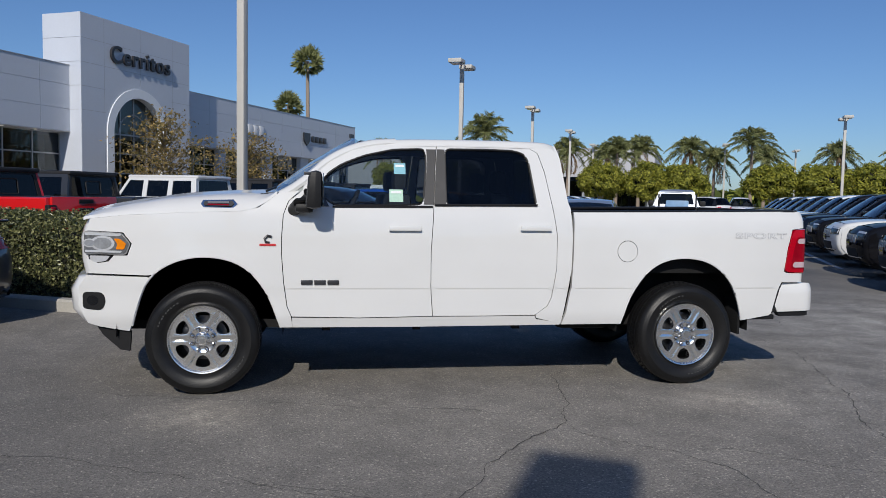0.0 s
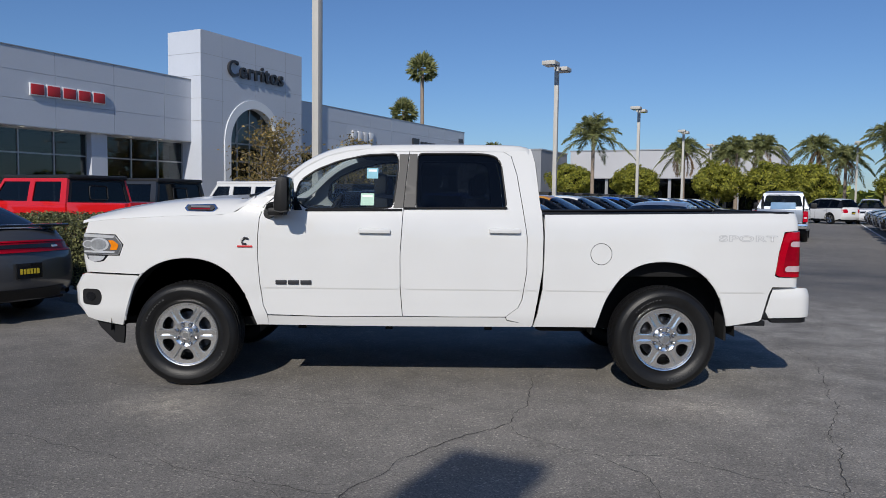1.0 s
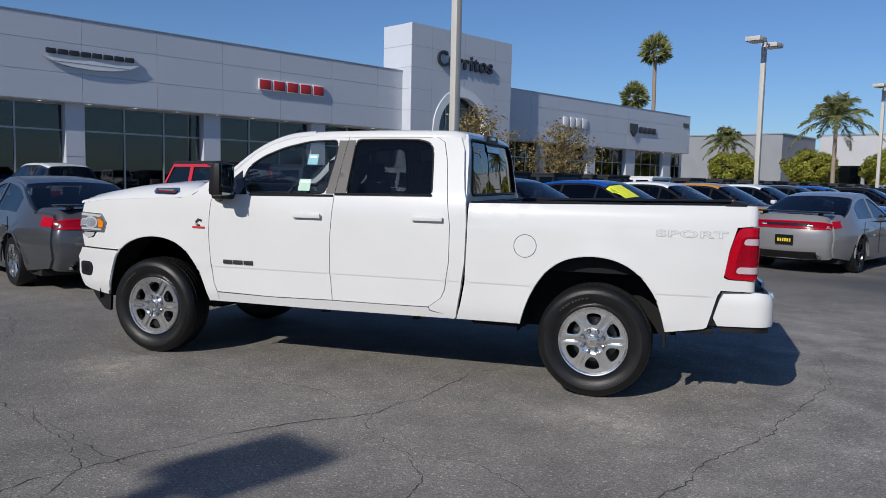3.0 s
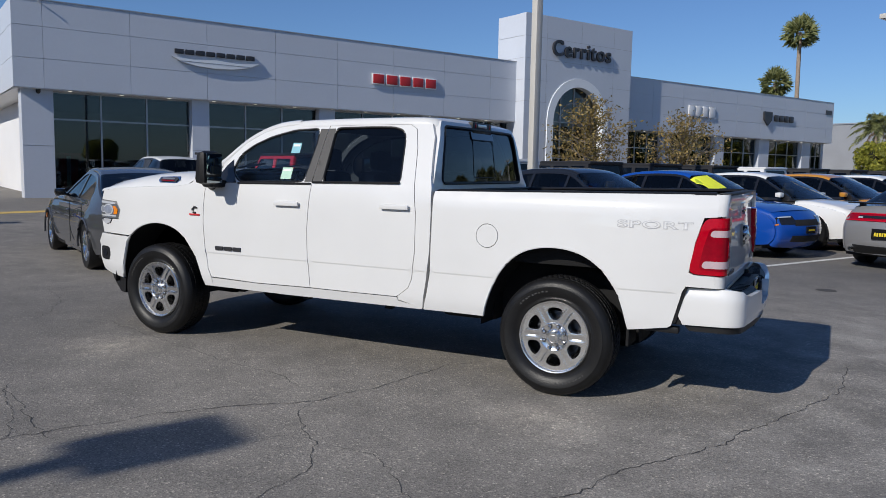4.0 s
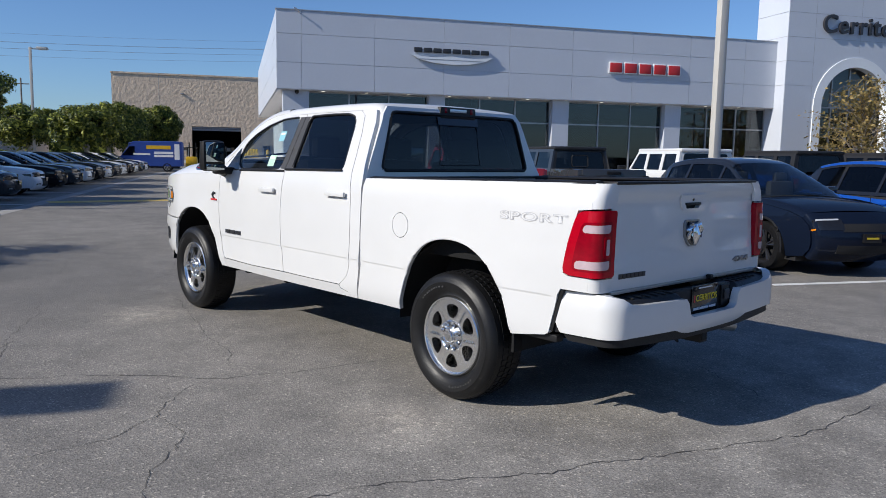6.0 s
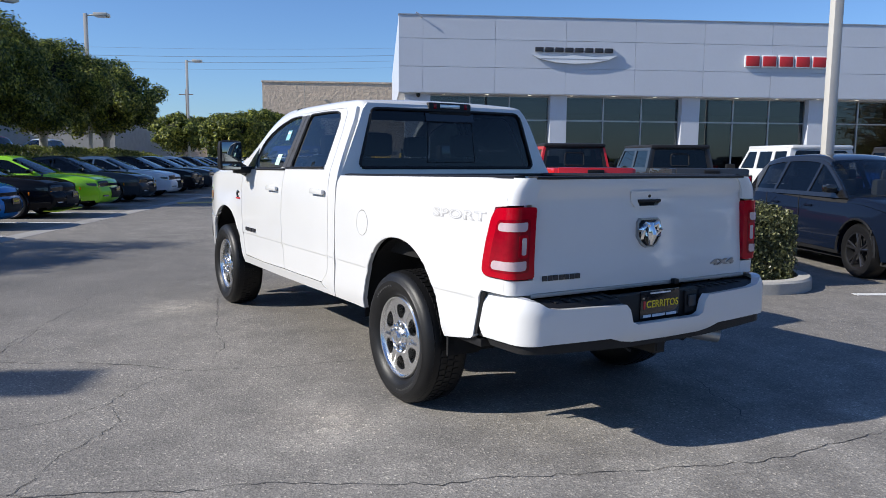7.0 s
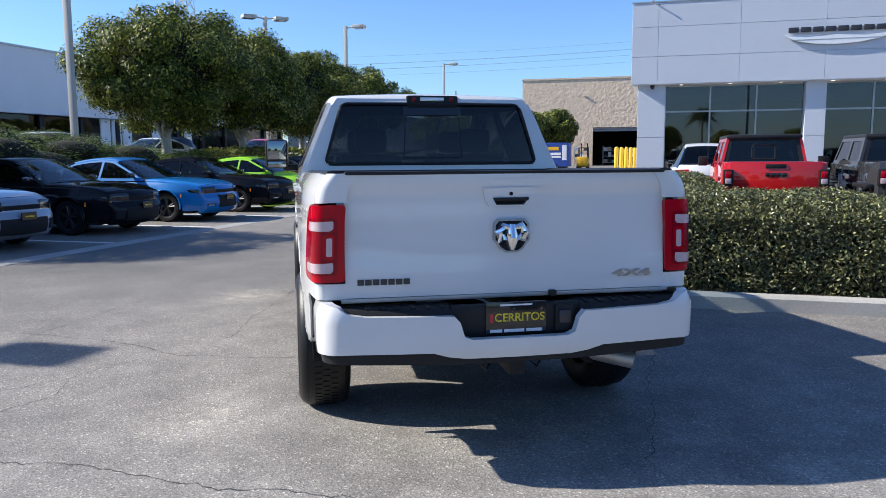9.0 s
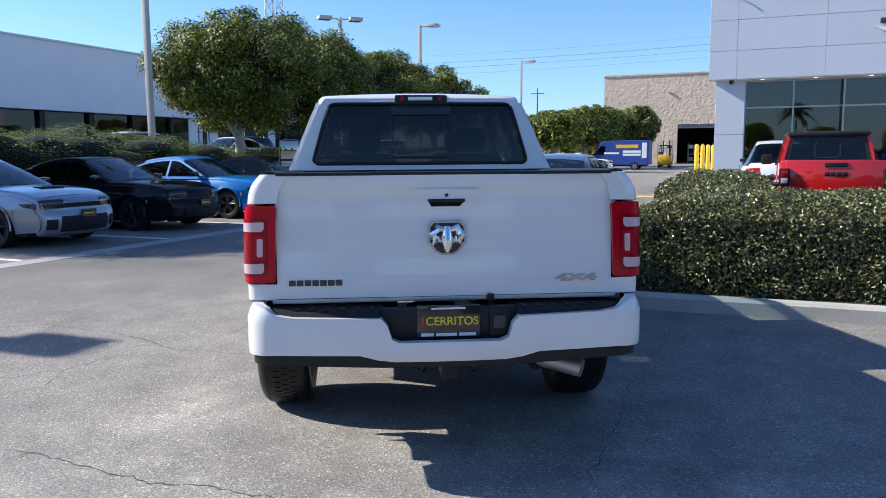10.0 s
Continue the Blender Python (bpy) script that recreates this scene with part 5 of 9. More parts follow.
def off_roader(m, colour, label, pickup=True, roof="hardtop", group="off-road vehicles before the showroom"):
    """A boxy off-roader, front along +x. Origin under its rear end."""
    t = thing("off_road_vehicle", m, label, "car", group)
    W = 0.80
    bed = 1.55 if pickup else 0.0
    r = 0.41
    x_cab, x_cowl, x_front = bed, bed + 2.35, bed + 3.75
    if pickup:
        part("bed", boxed(0.03, bed - 0.02, -W, W, 0.62, 1.36, bevel=0.04), colour, t)
        part("bed_inside", boxed(0.12, bed - 0.1, -W + 0.1, W - 0.1, 1.28, 1.364), "plastic", t, smooth=0)
        tg = part("tailgate", boxed(-0.02, 0.03, -W + 0.08, W - 0.08, 0.66, 1.37, bevel=0.015), colour, t)
        part("tailgate_handle", boxed(-0.035, -0.015, -0.16, 0.16, 1.26, 1.33, bevel=0.01), "plastic", tg)
        for k in range(4):
            part("badge_block", boxed(-0.03, -0.018, -0.17 + k * 0.085, -0.10 + k * 0.085, 1.12, 1.185, bevel=0.01), "gloss", tg)
    else:
        tg = part("tailgate", boxed(-0.03, 0.02, -W + 0.08, W - 0.08, 0.62, 1.2, bevel=0.015), colour, t)
        bm = bmesh.new()
        lathe(bm, [(0.12, -0.02), (0.26, 0.0), (0.37, 0.0), (0.40, -0.04), (0.40, -0.2), (0.34, -0.23)], 24, origin=(0, 0, 0))
        bmesh.ops.transform(bm, matrix=pose(-0.29, 0.08, 1.02, 0, 0, 90), verts=bm.verts)
        part("spare_wheel", bm, "rubber", tg)
    part("tub", boxed(x_cab, x_cowl, -W, W, 0.58, 1.29, bevel=0.05), colour, t)
    part("bonnet", boxed(x_cowl - 0.02, x_front, -0.66, 0.66, 0.72, 1.17, bevel=0.07), colour, t)
    part("grille", boxed(x_front, x_front + 0.05, -0.62, 0.62, 0.66, 1.12, bevel=0.03), colour, t)
    for k in range(7):
        part("grille_slot", boxed(x_front + 0.045, x_front + 0.056, -0.32 + k * 0.1, -0.27 + k * 0.1, 0.76, 1.02), "dark", t, smooth=0)
    # upper frame with windows
    top = 1.86
    def tw(z):
        return W - 0.02 - 0.14 * (z - 1.2) / 0.66
    side = [(x_cab + 0.04, 1.2), (x_cowl - 0.02, 1.2), (x_cowl - 0.42, top - 0.06), (x_cab + 0.12, top - 0.06)]
    if pickup:
        wins = [[(x_cab + 0.22, 1.36), (x_cab + 1.0, 1.36), (x_cab + 1.0, 1.73), (x_cab + 0.26, 1.73)], [(x_cab + 1.14, 1.36), (x_cowl - 0.21, 1.36), (x_cowl - 0.45, 1.73), (x_cab + 1.14, 1.73)]]
    else:
        wins = [[(0.2, 1.36), (0.72, 1.36), (0.72, 1.73), (0.24, 1.73)], [(0.84, 1.36), (1.4, 1.36), (1.4, 1.73), (0.84, 1.73)], [(1.52, 1.36), (x_cowl - 0.21, 1.36), (x_cowl - 0.45, 1.73), (1.52, 1.73)]]
    for sg in (1, -1):
        part("door_frame", sheeted(side, lambda a, b, d, sg=sg: Vector((a, sg * (tw(b) - d), b)), holes=wins, step=0.2, lip=0.05, edge=0.2), colour if pickup else roof, t, smooth=0)
        for w in wins:
            part("side_window", sheeted(w, lambda a, b, d, sg=sg: Vector((a, sg * (tw(b) - 0.015 - d), b)), step=0.3, lip=0, edge=0.3), "black_glass", t, smooth=0)
        part("fender_flare", boxed(x_front - 0.85, x_front + 0.05, sg * 0.66 if sg > 0 else -0.93, 0.93 if sg > 0 else -0.66, 0.90, 0.98, bevel=0.03), "plastic" if colour != "white" else colour, t)
        rx = 0.75
        part("fender_flare", boxed(rx - 0.5, rx + 0.5, sg * 0.78 if sg > 0 else -0.93, 0.93 if sg > 0 else -0.78, 0.90, 0.98, bevel=0.03), "plastic" if colour != "white" else colour, t)
        for wx in (rx, x_front - 0.35):
            car_wheel(t, wx, sg * 0.90, r, 0.26, "dark_alloy", sg)
        lamp = part("tail_lamp", boxed(-0.06, 0.04, sg * 0.66 if sg > 0 else -0.82, 0.82 if sg > 0 else -0.66, 0.96, 1.24, bevel=0.02), "plastic", t)
        part("lens", boxed(-0.075, -0.055, sg * 0.69 if sg > 0 else -0.79, 0.79 if sg > 0 else -0.69, 1.10, 1.21, bevel=0.01), "red_lens", lamp)
        part("reversing_lens", boxed(-0.075, -0.055, sg * 0.69 if sg > 0 else -0.79, 0.79 if sg > 0 else -0.69, 1.00, 1.09, bevel=0.01), "pink_lens", lamp)
        part("door_mirror", boxed(x_cowl - 0.2, x_cowl - 0.08, sg * 0.86 if sg > 0 else -1.06, 1.06 if sg > 0 else -0.86, 1.25, 1.45, bevel=0.03), "plastic", t)
    part("hard_top", boxed(x_cab + 0.06, x_cowl - 0.38, -tw(top) - 0.02, tw(top) + 0.02, top - 0.085, top, bevel=0.04), roof, t)
    back = [(-tw(1.2), 1.2), (tw(1.2), 1.2), (tw(top) - 0.01, top - 0.05), (-tw(top) + 0.01, top - 0.05)]
    hole = rounded([(-0.63, 1.31), (0.63, 1.31), (0.56, 1.745), (-0.56, 1.745)], 0.07, 4)
    part("back_panel", sheeted(back, lambda a, b, d: Vector((x_cab + 0.05 + 0.12 * (b - 1.2) + d, a, b)), holes=[hole], step=0.3, lip=0.04, edge=0.3), roof, t, smooth=0)
    part("back_window", sheeted(hole, lambda a, b, d: Vector((x_cab + 0.062 + 0.12 * (b - 1.2) + d, a, b)), step=0.4, lip=0, edge=0.4), "black_glass", t, smooth=0)
    if pickup:
        loop = rounded([(-0.20, 1.40), (0.20, 1.40), (0.20, 1.66), (-0.20, 1.66)], 0.04, 3)
        part("sliding_window_frame", tubed([(x_cab + 0.052 + 0.12 * (b - 1.2), a, b) for a, b in loop + loop[:1]], 0.012, 5), "hardtop", t)
    ws = [(-tw(1.2) + 0.06, 0), (tw(1.2) - 0.06, 0), (tw(top) - 0.04, 1), (-tw(top) + 0.04, 1)]
    part("windscreen", sheeted(ws, lambda a, b, d: Vector((x_cowl - 0.02 - 0.40 * b, a, 1.2 + 0.6 * b)), step=0.3, lip=0, edge=0.3), "glass", t, smooth=0)
    part("rear_bumper", boxed(-0.18, 0.05, -0.84, 0.84, 0.48, 0.64, bevel=0.03), "plastic", t)
    part("front_bumper", boxed(x_front + 0.05, x_front + 0.3, -0.84, 0.84, 0.5, 0.68, bevel=0.04), "plastic", t)
    part("underbody", boxed(0.2, x_front, -0.6, 0.6, 0.4, 0.75), "dark", t, smooth=0)
    for x in (x_cab + 0.5, x_cab + 1.4):
        for sg in (1, -1):
            bm = boxed(x - 0.1, x + 0.06, sg * 0.36 - 0.22, sg * 0.36 + 0.22, 0.95, 1.45, bevel=0.06)
            box(bm, x - 0.08, x + 0.02, sg * 0.36 - 0.12, sg * 0.36 + 0.12, 1.43, 1.6, 0.04)
            part("seat", bm, "seat", t)
    part("seat_cover", boxed(x_cab + 0.3, x_cowl - 0.3, -W + 0.05, W - 0.05, 1.0, 1.18), "dark", t, smooth=0)
    return t


# ---- the pickup truck: front towards -x, standing on its wheels over the origin ----
AXLE = 1.8985
SECTION = [(0.40, 0.93), (0.45, 0.955), (0.50, 0.968), (0.57, 0.988), (0.785, 0.9935), (0.795, 1.0010), (1.0, 1.006), (1.2, 1.0), (1.32, 0.99), (1.42, 0.966)]


def body_half(x, z):
    """Half the body's width at x along and z up."""
    if z >= 1.42:
        w = 0.966 - 0.42 * (z - 1.42)
    else:
        w = float(np.interp(z, [p[0] for p in SECTION], [p[1] for p in SECTION]))
    for cx in (-AXLE, AXLE):
        r = math.hypot(x - cx, z - 0.43)
        w += 0.006 * math.exp(-((r - 0.58) / 0.09) ** 2)
    if x < -2.2:
        w -= 0.115 * ((-2.2 - x) / 0.5) ** 2
    if x > 2.3:
        w -= 0.052 * ((x - 2.3) / 0.63) ** 2
    if x > 0.93 and z > 1.34:
        w -= 0.03 * ((z - 1.34) / 0.08) ** 2
    return w


ARCH_F = [(-2.396, 0.481), (-2.377, 0.594), (-2.330, 0.752), (-2.279, 0.874), (-2.194, 0.946), (-2.069, 1.006), (-1.936, 1.030), (-1.803, 1.027), (-1.670, 0.997), (-1.559, 0.927), (-1.471, 0.821), (-1.404, 0.696), (-1.360, 0.561), (-1.338, 0.495)]
ARCH_R = [(1.344, 0.500), (1.364, 0.584), (1.406, 0.707), (1.479, 0.843), (1.565, 0.947), (1.675, 1.013), (1.809, 1.042), (1.988, 1.036), (2.124, 0.992), (2.240, 0.900), (2.320, 0.787), (2.365, 0.673), (2.402, 0.524)]
DOOR_FRONT = [(-1.186, 1.523), (-1.283, 1.442), (-1.320, 1.343), (-1.331, 1.189), (-1.332, 1.055), (-1.315, 0.831), (-1.289, 0.652), (-1.258, 0.580)]
DOOR_MID = [(-0.148, 1.905), (-0.170, 1.695), (-0.190, 1.424), (-0.211, 1.069), (-0.208, 0.800), (-0.189, 0.577)]
DOOR_REAR = [(0.605, 1.897), (0.673, 1.858), (0.716, 1.707), (0.756, 1.436), (0.790, 1.215), (0.791, 0.947), (0.759, 0.721), (0.729, 0.653), (0.632, 0.580)]
CAB_BACK = [(0.800, 1.895), (0.840, 1.80), (0.862, 1.618), (0.885, 1.483), (0.905, 1.416), (0.918, 1.217), (0.914, 0.948), (0.883, 0.723), (0.845, 0.505)]
ROOF_EDGE = [(-1.159, 1.588), (-0.989, 1.740), (-0.813, 1.836), (-0.632, 1.884), (-0.40, 1.903), (-0.148, 1.908)]


EDGE_F, EDGE_R = eased(ARCH_F), eased(ARCH_R)
EDGE_CUT = next(i for i, p in enumerate(EDGE_F) if p[1] > 0.872)


def shifted(line, dx):
    return [(x + dx, z) for x, z in line]


def side_skin(sg, lift=0.0):
    return lambda a, b, d: Vector((a, sg * (body_half(a, b) + lift - d), b))


SHARED = {}


def pickup_wheel(parent, x, sg):
    """Tyre with tread blocks, chrome six-spoke rim with lug nuts and cap. Local y runs out of the truck."""
    R = 0.417
    o = (x, 0, R - 0.004)
    w = new("wheel")
    w.parent = parent
    w.matrix_basis = pose(*o, 0, 0, 0 if sg > 0 else 180)
    g = bmesh.new()
    lathe(g, [(0.262, 0.985), (0.275, 1.005), (0.300, 1.022), (0.335, 1.033), (0.352, 1.034), (0.356, 1.030), (0.372, 1.026), (0.392, 1.012), (0.406, 0.990), (0.4115, 0.960), (0.4115, 0.800), (0.405, 0.765), (0.385, 0.745), (0.33, 0.735), (0.262, 0.770)], 72)
    for row, (ya, yb) in enumerate(((0.955, 0.988), (0.905, 0.945), (0.860, 0.898), (0.815, 0.852), (0.774, 0.806))):
        n = 64
        for k in range(n):
            a = 2 * math.pi * (k + 0.5 * (row % 2)) / n
            c = 2 * math.pi / n * 0.36
            top = 0.4165 if 0 < row < 4 else 0.4085
            vs = []
            for r in (0.405, top):
                for da, yy in ((-c, ya), (c, ya + 0.004), (c, yb), (-c, yb - 0.004)):
                    q = a + da
                    vs.append(g.verts.new((r * math.cos(q), yy, r * math.sin(q))))
            g.faces.new(vs[4:])
            for i in range(4):
                g.faces.new((vs[i], vs[(i + 1) % 4], vs[4 + (i + 1) % 4], vs[4 + i]))
    t = part("tyre", g, "rubber", w, "black all-terrain tyre with a blocky tread")
    # faint raised marks on the sidewall
    for a0, k0, turn in ((0.35, 9, 0.082), (3.55, 9, 0.082)):
        for k in range(k0):
            g = bmesh.new()
            box(g, 0.317 + 0.003 * (k % 2), 0.334 - 0.003 * (k % 3), 1.0262, 1.0312, -0.005 - 0.004 * (k % 2), 0.004 + 0.003 * (k % 3), m=pose(0, 0, 0, 0, -math.degrees(a0 + k * turn + 0.4 * (x > 0)), 0))
            part("sidewall_mark", g, "rubber_mark", t, smooth=0)
    # rim
    g = bmesh.new()
    lathe(g, [(0.262, 0.985), (0.256, 1.000), (0.251, 1.005), (0.244, 1.003), (0.236, 0.990), (0.230, 0.940), (0.225, 0.800)], 60)
    rim = part("rim", g, "alloy", w, "polished chrome six-spoke rim")
    holes = []
    for k in range(6):
        a = math.pi / 2 + k * math.pi / 3
        pts = [(0.124, -0.18), (0.150, -0.275), (0.188, -0.300), (0.204, -0.23), (0.209, 0.0), (0.204, 0.23), (0.188, 0.300), (0.150, 0.275), (0.124, 0.18), (0.116, 0.0)]
        holes.append(rounded([(r * math.cos(a + q), r * math.sin(a + q)) for r, q in pts], 0.02, 2))
    circle = [(0.238 * math.cos(q), 0.238 * math.sin(q)) for q in np.linspace(0, 2 * math.pi, 60, endpoint=False)]

    def face(a, b, d):
        r = math.hypot(a, b)
        q = abs((math.atan2(b, a) - math.pi / 2 + math.pi / 6) % (math.pi / 3) - math.pi / 6)
        span = max(0.0, min(1.0, (r - 0.09) / 0.03)) * max(0.0, min(1.0, (0.226 - r) / 0.02))
        arc = (q - math.pi / 6) * r
        ridge = span * (0.004 * math.exp(-((abs(arc) - 0.022) / 0.013) ** 2) - 0.003 * math.exp(-(arc / 0.014) ** 2))
        dish = 0.972 + 0.020 * math.cos(min(1, r / 0.243) * math.pi * 0.5) + 0.016 * (r / 0.243) ** 3
        return Vector((a, dish + ridge - d * 1.2, b))
    if "spokes" not in SHARED:
        SHARED["spokes"] = mesh_of(sheeted(circle, face, holes=holes, step=0.0125, lip=0.045, edge=0.012), "spokes", "alloy", 32)
    new("spokes", SHARED["spokes"]).parent = rim
    g = bmesh.new()
    lathe(g, [(0.0, 1.026), (0.030, 1.026), (0.034, 1.031), (0.041, 1.030), (0.046, 1.022), (0.048, 1.000), (0.054, 0.996), (0.060, 0.990), (0.092, 0.992), (0.099, 0.998), (0.105, 0.985)], 36)
    cap = part("hub_cap", g, "alloy", rim)
    part("cap_emblem", sheeted(rounded([(-0.020, 0.018), (0.020, 0.018), (0.016, -0.012), (0.0, -0.024), (-0.016, -0.012)], 0.006, 2), lambda a, b, d: Vector((a, 1.030 - d, b)), step=0.02, lip=0.004, edge=0.01), "letter_grey", cap)
    for k in range(8):
        a = 2 * math.pi * (k + 0.5) / 8
        g = bmesh.new()
        lathe(g, [(0.0, 1.024), (0.007, 1.023), (0.0105, 1.016), (0.0115, 0.98)], 8, origin=(0.078 * math.cos(a), 0, 0.078 * math.sin(a)))
        part("lug_nut", g, "chrome", rim)
        g = bmesh.new()
        lathe(g, [(0.0165, 0.9925), (0.0165, 0.9945), (0.0, 0.9945)], 12, origin=(0.078 * math.cos(a), 0, 0.078 * math.sin(a)))
        part("lug_seat", g, "letter", rim)
    g = bmesh.new()
    lathe(g, [(0.0, 0.89), (0.168, 0.89), (0.171, 0.86), (0.10, 0.85)], 36)
    part("brake_disc", g, "dark_alloy", w)
    g = bmesh.new()
    lathe(g, [(0.0, 0.82), (0.228, 0.82)], 30)
    part("inner_barrel", g, "dark", w)
    return w


def tailgate_x(y, z):
    """The tailgate's surface: a lip at the top and a soft bowed crease low down."""
    c = 1 - (y / 0.82) ** 2
    zl = 0.985 - 0.035 * max(0.0, 1 - (y / 0.62) ** 2) ** 0.5
    crease = 0.011 / (1 + math.exp((z - zl) / 0.030))
    lip = 0.022 / (1 + math.exp((1.352 - z) / 0.010))
    return 2.968 + 0.012 * c + crease + lip - 0.045 * max(0, z - 0.98)


def corner_skin(sg, lift=0.0):
    """Rear corner of the bed: a runs from the side, round the corner, to the tailgate."""
    def f(a, b, d):
        r = 0.055
        w = body_half(min(2.93 + min(a, 0), 2.93), b)
        if a <= 0:
            return Vector((2.925 + a, sg * (w + lift - d), b))
        if a < r * math.pi / 2:
            q = a / r
            return Vector((2.925 + (r + lift - d) * math.sin(q), sg * (w - r + (r + lift - d) * math.cos(q)), b))
        return Vector((2.925 + r + lift - d, sg * (w - r - (a - r * math.pi / 2)), b))
    return f


def bumper_plan(s, lift=0.0):
    """The rear bumper's plan: s metres from the middle, round the corner to the side."""
    a, sg = abs(s), 1 if s >= 0 else -1
    flat, r = 0.82, 0.13
    if a <= flat:
        return 3.165 - 0.05 * (a / flat) ** 2 + lift, sg * a
    if a < flat + r * math.pi / 2:
        q = (a - flat) / r
        return 3.115 - r + (r + lift) * math.cos(q), sg * (flat + (r + lift) * math.sin(q))
    return 3.115 - r - (a - flat - r * math.pi / 2), sg * (flat + r + lift + 0.02 * (a - flat - r * math.pi / 2))


def pickup_truck():
    t = thing("pickup_truck", pose(0, 0, 0), "glossy white crew-cab pickup truck with chrome six-spoke wheels, parked", "pickup truck")
    rock = lambda x: 0.492 + 0.005 * x
    for sg in (-1, 1):
        sk = side_skin(sg)
        near = sg < 0
        # front fender
        crease = [(-2.60, 1.292), (-2.42, 1.322), (-2.0, 1.348), (-1.62, 1.362), (-1.50, 1.392), (-1.42, 1.452), (-1.36, 1.500), (-1.205, 1.520)]
        lampedge = [(-2.560, 0.972), (-2.504, 0.985), (-2.477, 1.029), (-2.406, 1.030), (-2.382, 1.118), (-2.430, 1.197), (-2.62, 1.206)]
        fender = lampedge + crease + shifted(DOOR_FRONT[1:], -0.004) + [(-1.25, 0.495)] + EDGE_F[EDGE_CUT:][::-1] + [(-2.285, 0.889), (-2.60, 0.897), (-2.62, 1.01)]
        part("front_fender", sheeted(fender, sk, step=0.05, lip=0.03, edge=0.045), "white", t)
        # front bumper end
        bump = [(-2.285, 0.877), (-2.62, 0.884), (-2.66, 0.80), (-2.665, 0.66), (-2.62, 0.53), (-2.56, 0.505)] + ([(-2.405, 0.474)] + EDGE_F[2:EDGE_CUT])
        bm = sheeted(bump, lambda a, b, d, sg=sg: Vector((a, sg * (body_half(a, min(b, 0.8)) + 0.008 - 0.06 * max(0, 0.6 - b) - d), b)), step=0.05, lip=0.03, edge=0.045)
        fb = part("front_bumper_end", bm, "white", t)
        fog = rounded([(-2.642, 0.760), (-2.535, 0.760), (-2.520, 0.695), (-2.540, 0.628), (-2.642, 0.636)], 0.028, 4)
        fl = part("fog_lamp", sheeted(fog, lambda a, b, d, sg=sg: Vector((a, sg * (body_half(a, b) + 0.012 - d), b)), step=0.03, lip=0.012, edge=0.02), "plastic", fb, "black fog lamp surround")
        lens = [(-2.590 + 0.030 * math.cos(q), 0.700 + 0.036 * math.sin(q)) for q in np.linspace(0, 2 * math.pi, 18, endpoint=False)]
        part("lens", sheeted(lens, lambda a, b, d, sg=sg: Vector((a, sg * (body_half(a, b) + 0.015 - d), b)), step=0.03, lip=0.004, edge=0.03), "gloss", fl)
        val = [(-2.58, 0.500), (-2.40, 0.470), (-2.402, 0.41), (-2.408, 0.323), (-2.457, 0.331), (-2.55, 0.44)]
        part("front_valance", sheeted(val, lambda a, b, d, sg=sg: Vector((a, sg * (body_half(a, 0.6) - 0.05 - d), b)), step=0.06, lip=0.03, edge=0.05), "plastic", t, "black lower valance")
        # headlamp
        onlamp = lambda lift, sg=sg: (lambda a, b, d: Vector((a, sg * (body_half(a, b) + lift - d), b)))
        lamp = rounded([(-2.632, 1.203), (-2.437, 1.192), (-2.390, 1.118), (-2.414, 1.036), (-2.632, 1.036)], 0.016, 3)
        hl = part("headlamp", sheeted(lamp, onlamp(-0.004), step=0.03, lip=0.02, edge=0.03), "mullion", t, "clear headlamp with an amber marker")
        refl = rounded([(-2.632, 1.198), (-2.440, 1.187), (-2.396, 1.118), (-2.418, 1.042), (-2.632, 1.042)], 0.014, 3)
        part("reflector", sheeted(refl, onlamp(0.0), step=0.025, lip=0.004, edge=0.02), "lamp_dark", hl)
        part("light_bar", sheeted(rounded([(-2.628, 1.174), (-2.446, 1.168), (-2.436, 1.186), (-2.628, 1.197)], 0.006, 2), onlamp(0.002), step=0.03, lip=0.004, edge=0.02), "clear_lens", hl, "bright light bar")
        part("lower_bar", sheeted(rounded([(-2.626, 1.050), (-2.440, 1.050), (-2.434, 1.064), (-2.626, 1.066)], 0.005, 2), onlamp(0.003), step=0.03, lip=0.004, edge=0.02), "clear_lens", hl)
        for cx, rr in ((-2.535, 0.041), (-2.602, 0.024)):
            for grow, lift, mt, nm in ((1.32, 0.002, "reflector", "projector_cup"), (1.0, 0.005, "lamp_glass", "projector")):
                ring = [(cx + grow * rr * 1.15 * math.cos(q), 1.116 + grow * rr * math.sin(q)) for q in np.linspace(0, 2 * math.pi, 20, endpoint=False)]
                part(nm, sheeted(ring, onlamp(lift), step=0.02, lip=0.006, edge=0.012), mt, hl)
        amb = rounded([(-2.476, 1.152), (-2.444, 1.150), (-2.412, 1.116), (-2.424, 1.074), (-2.466, 1.074), (-2.458, 1.112)], 0.006, 2)
        part("amber_marker", sheeted(amb, onlamp(0.004), step=0.03, lip=0.004, edge=0.02), "amber", hl)
        low = rounded([(-2.612, 1.030), (-2.484, 1.030), (-2.508, 0.986), (-2.557, 0.968), (-2.602, 0.98)], 0.012, 3)
        tn = part("turn_lamp", sheeted(low, onlamp(-0.003), step=0.03, lip=0.01, edge=0.03), "gloss", hl)
        part("turn_lens", sheeted(rounded([(-2.604, 1.026), (-2.496, 1.026), (-2.514, 0.992), (-2.557, 0.976), (-2.596, 0.986)], 0.010, 3), onlamp(0.0), step=0.03, lip=0.004, edge=0.03), "reflector", tn)
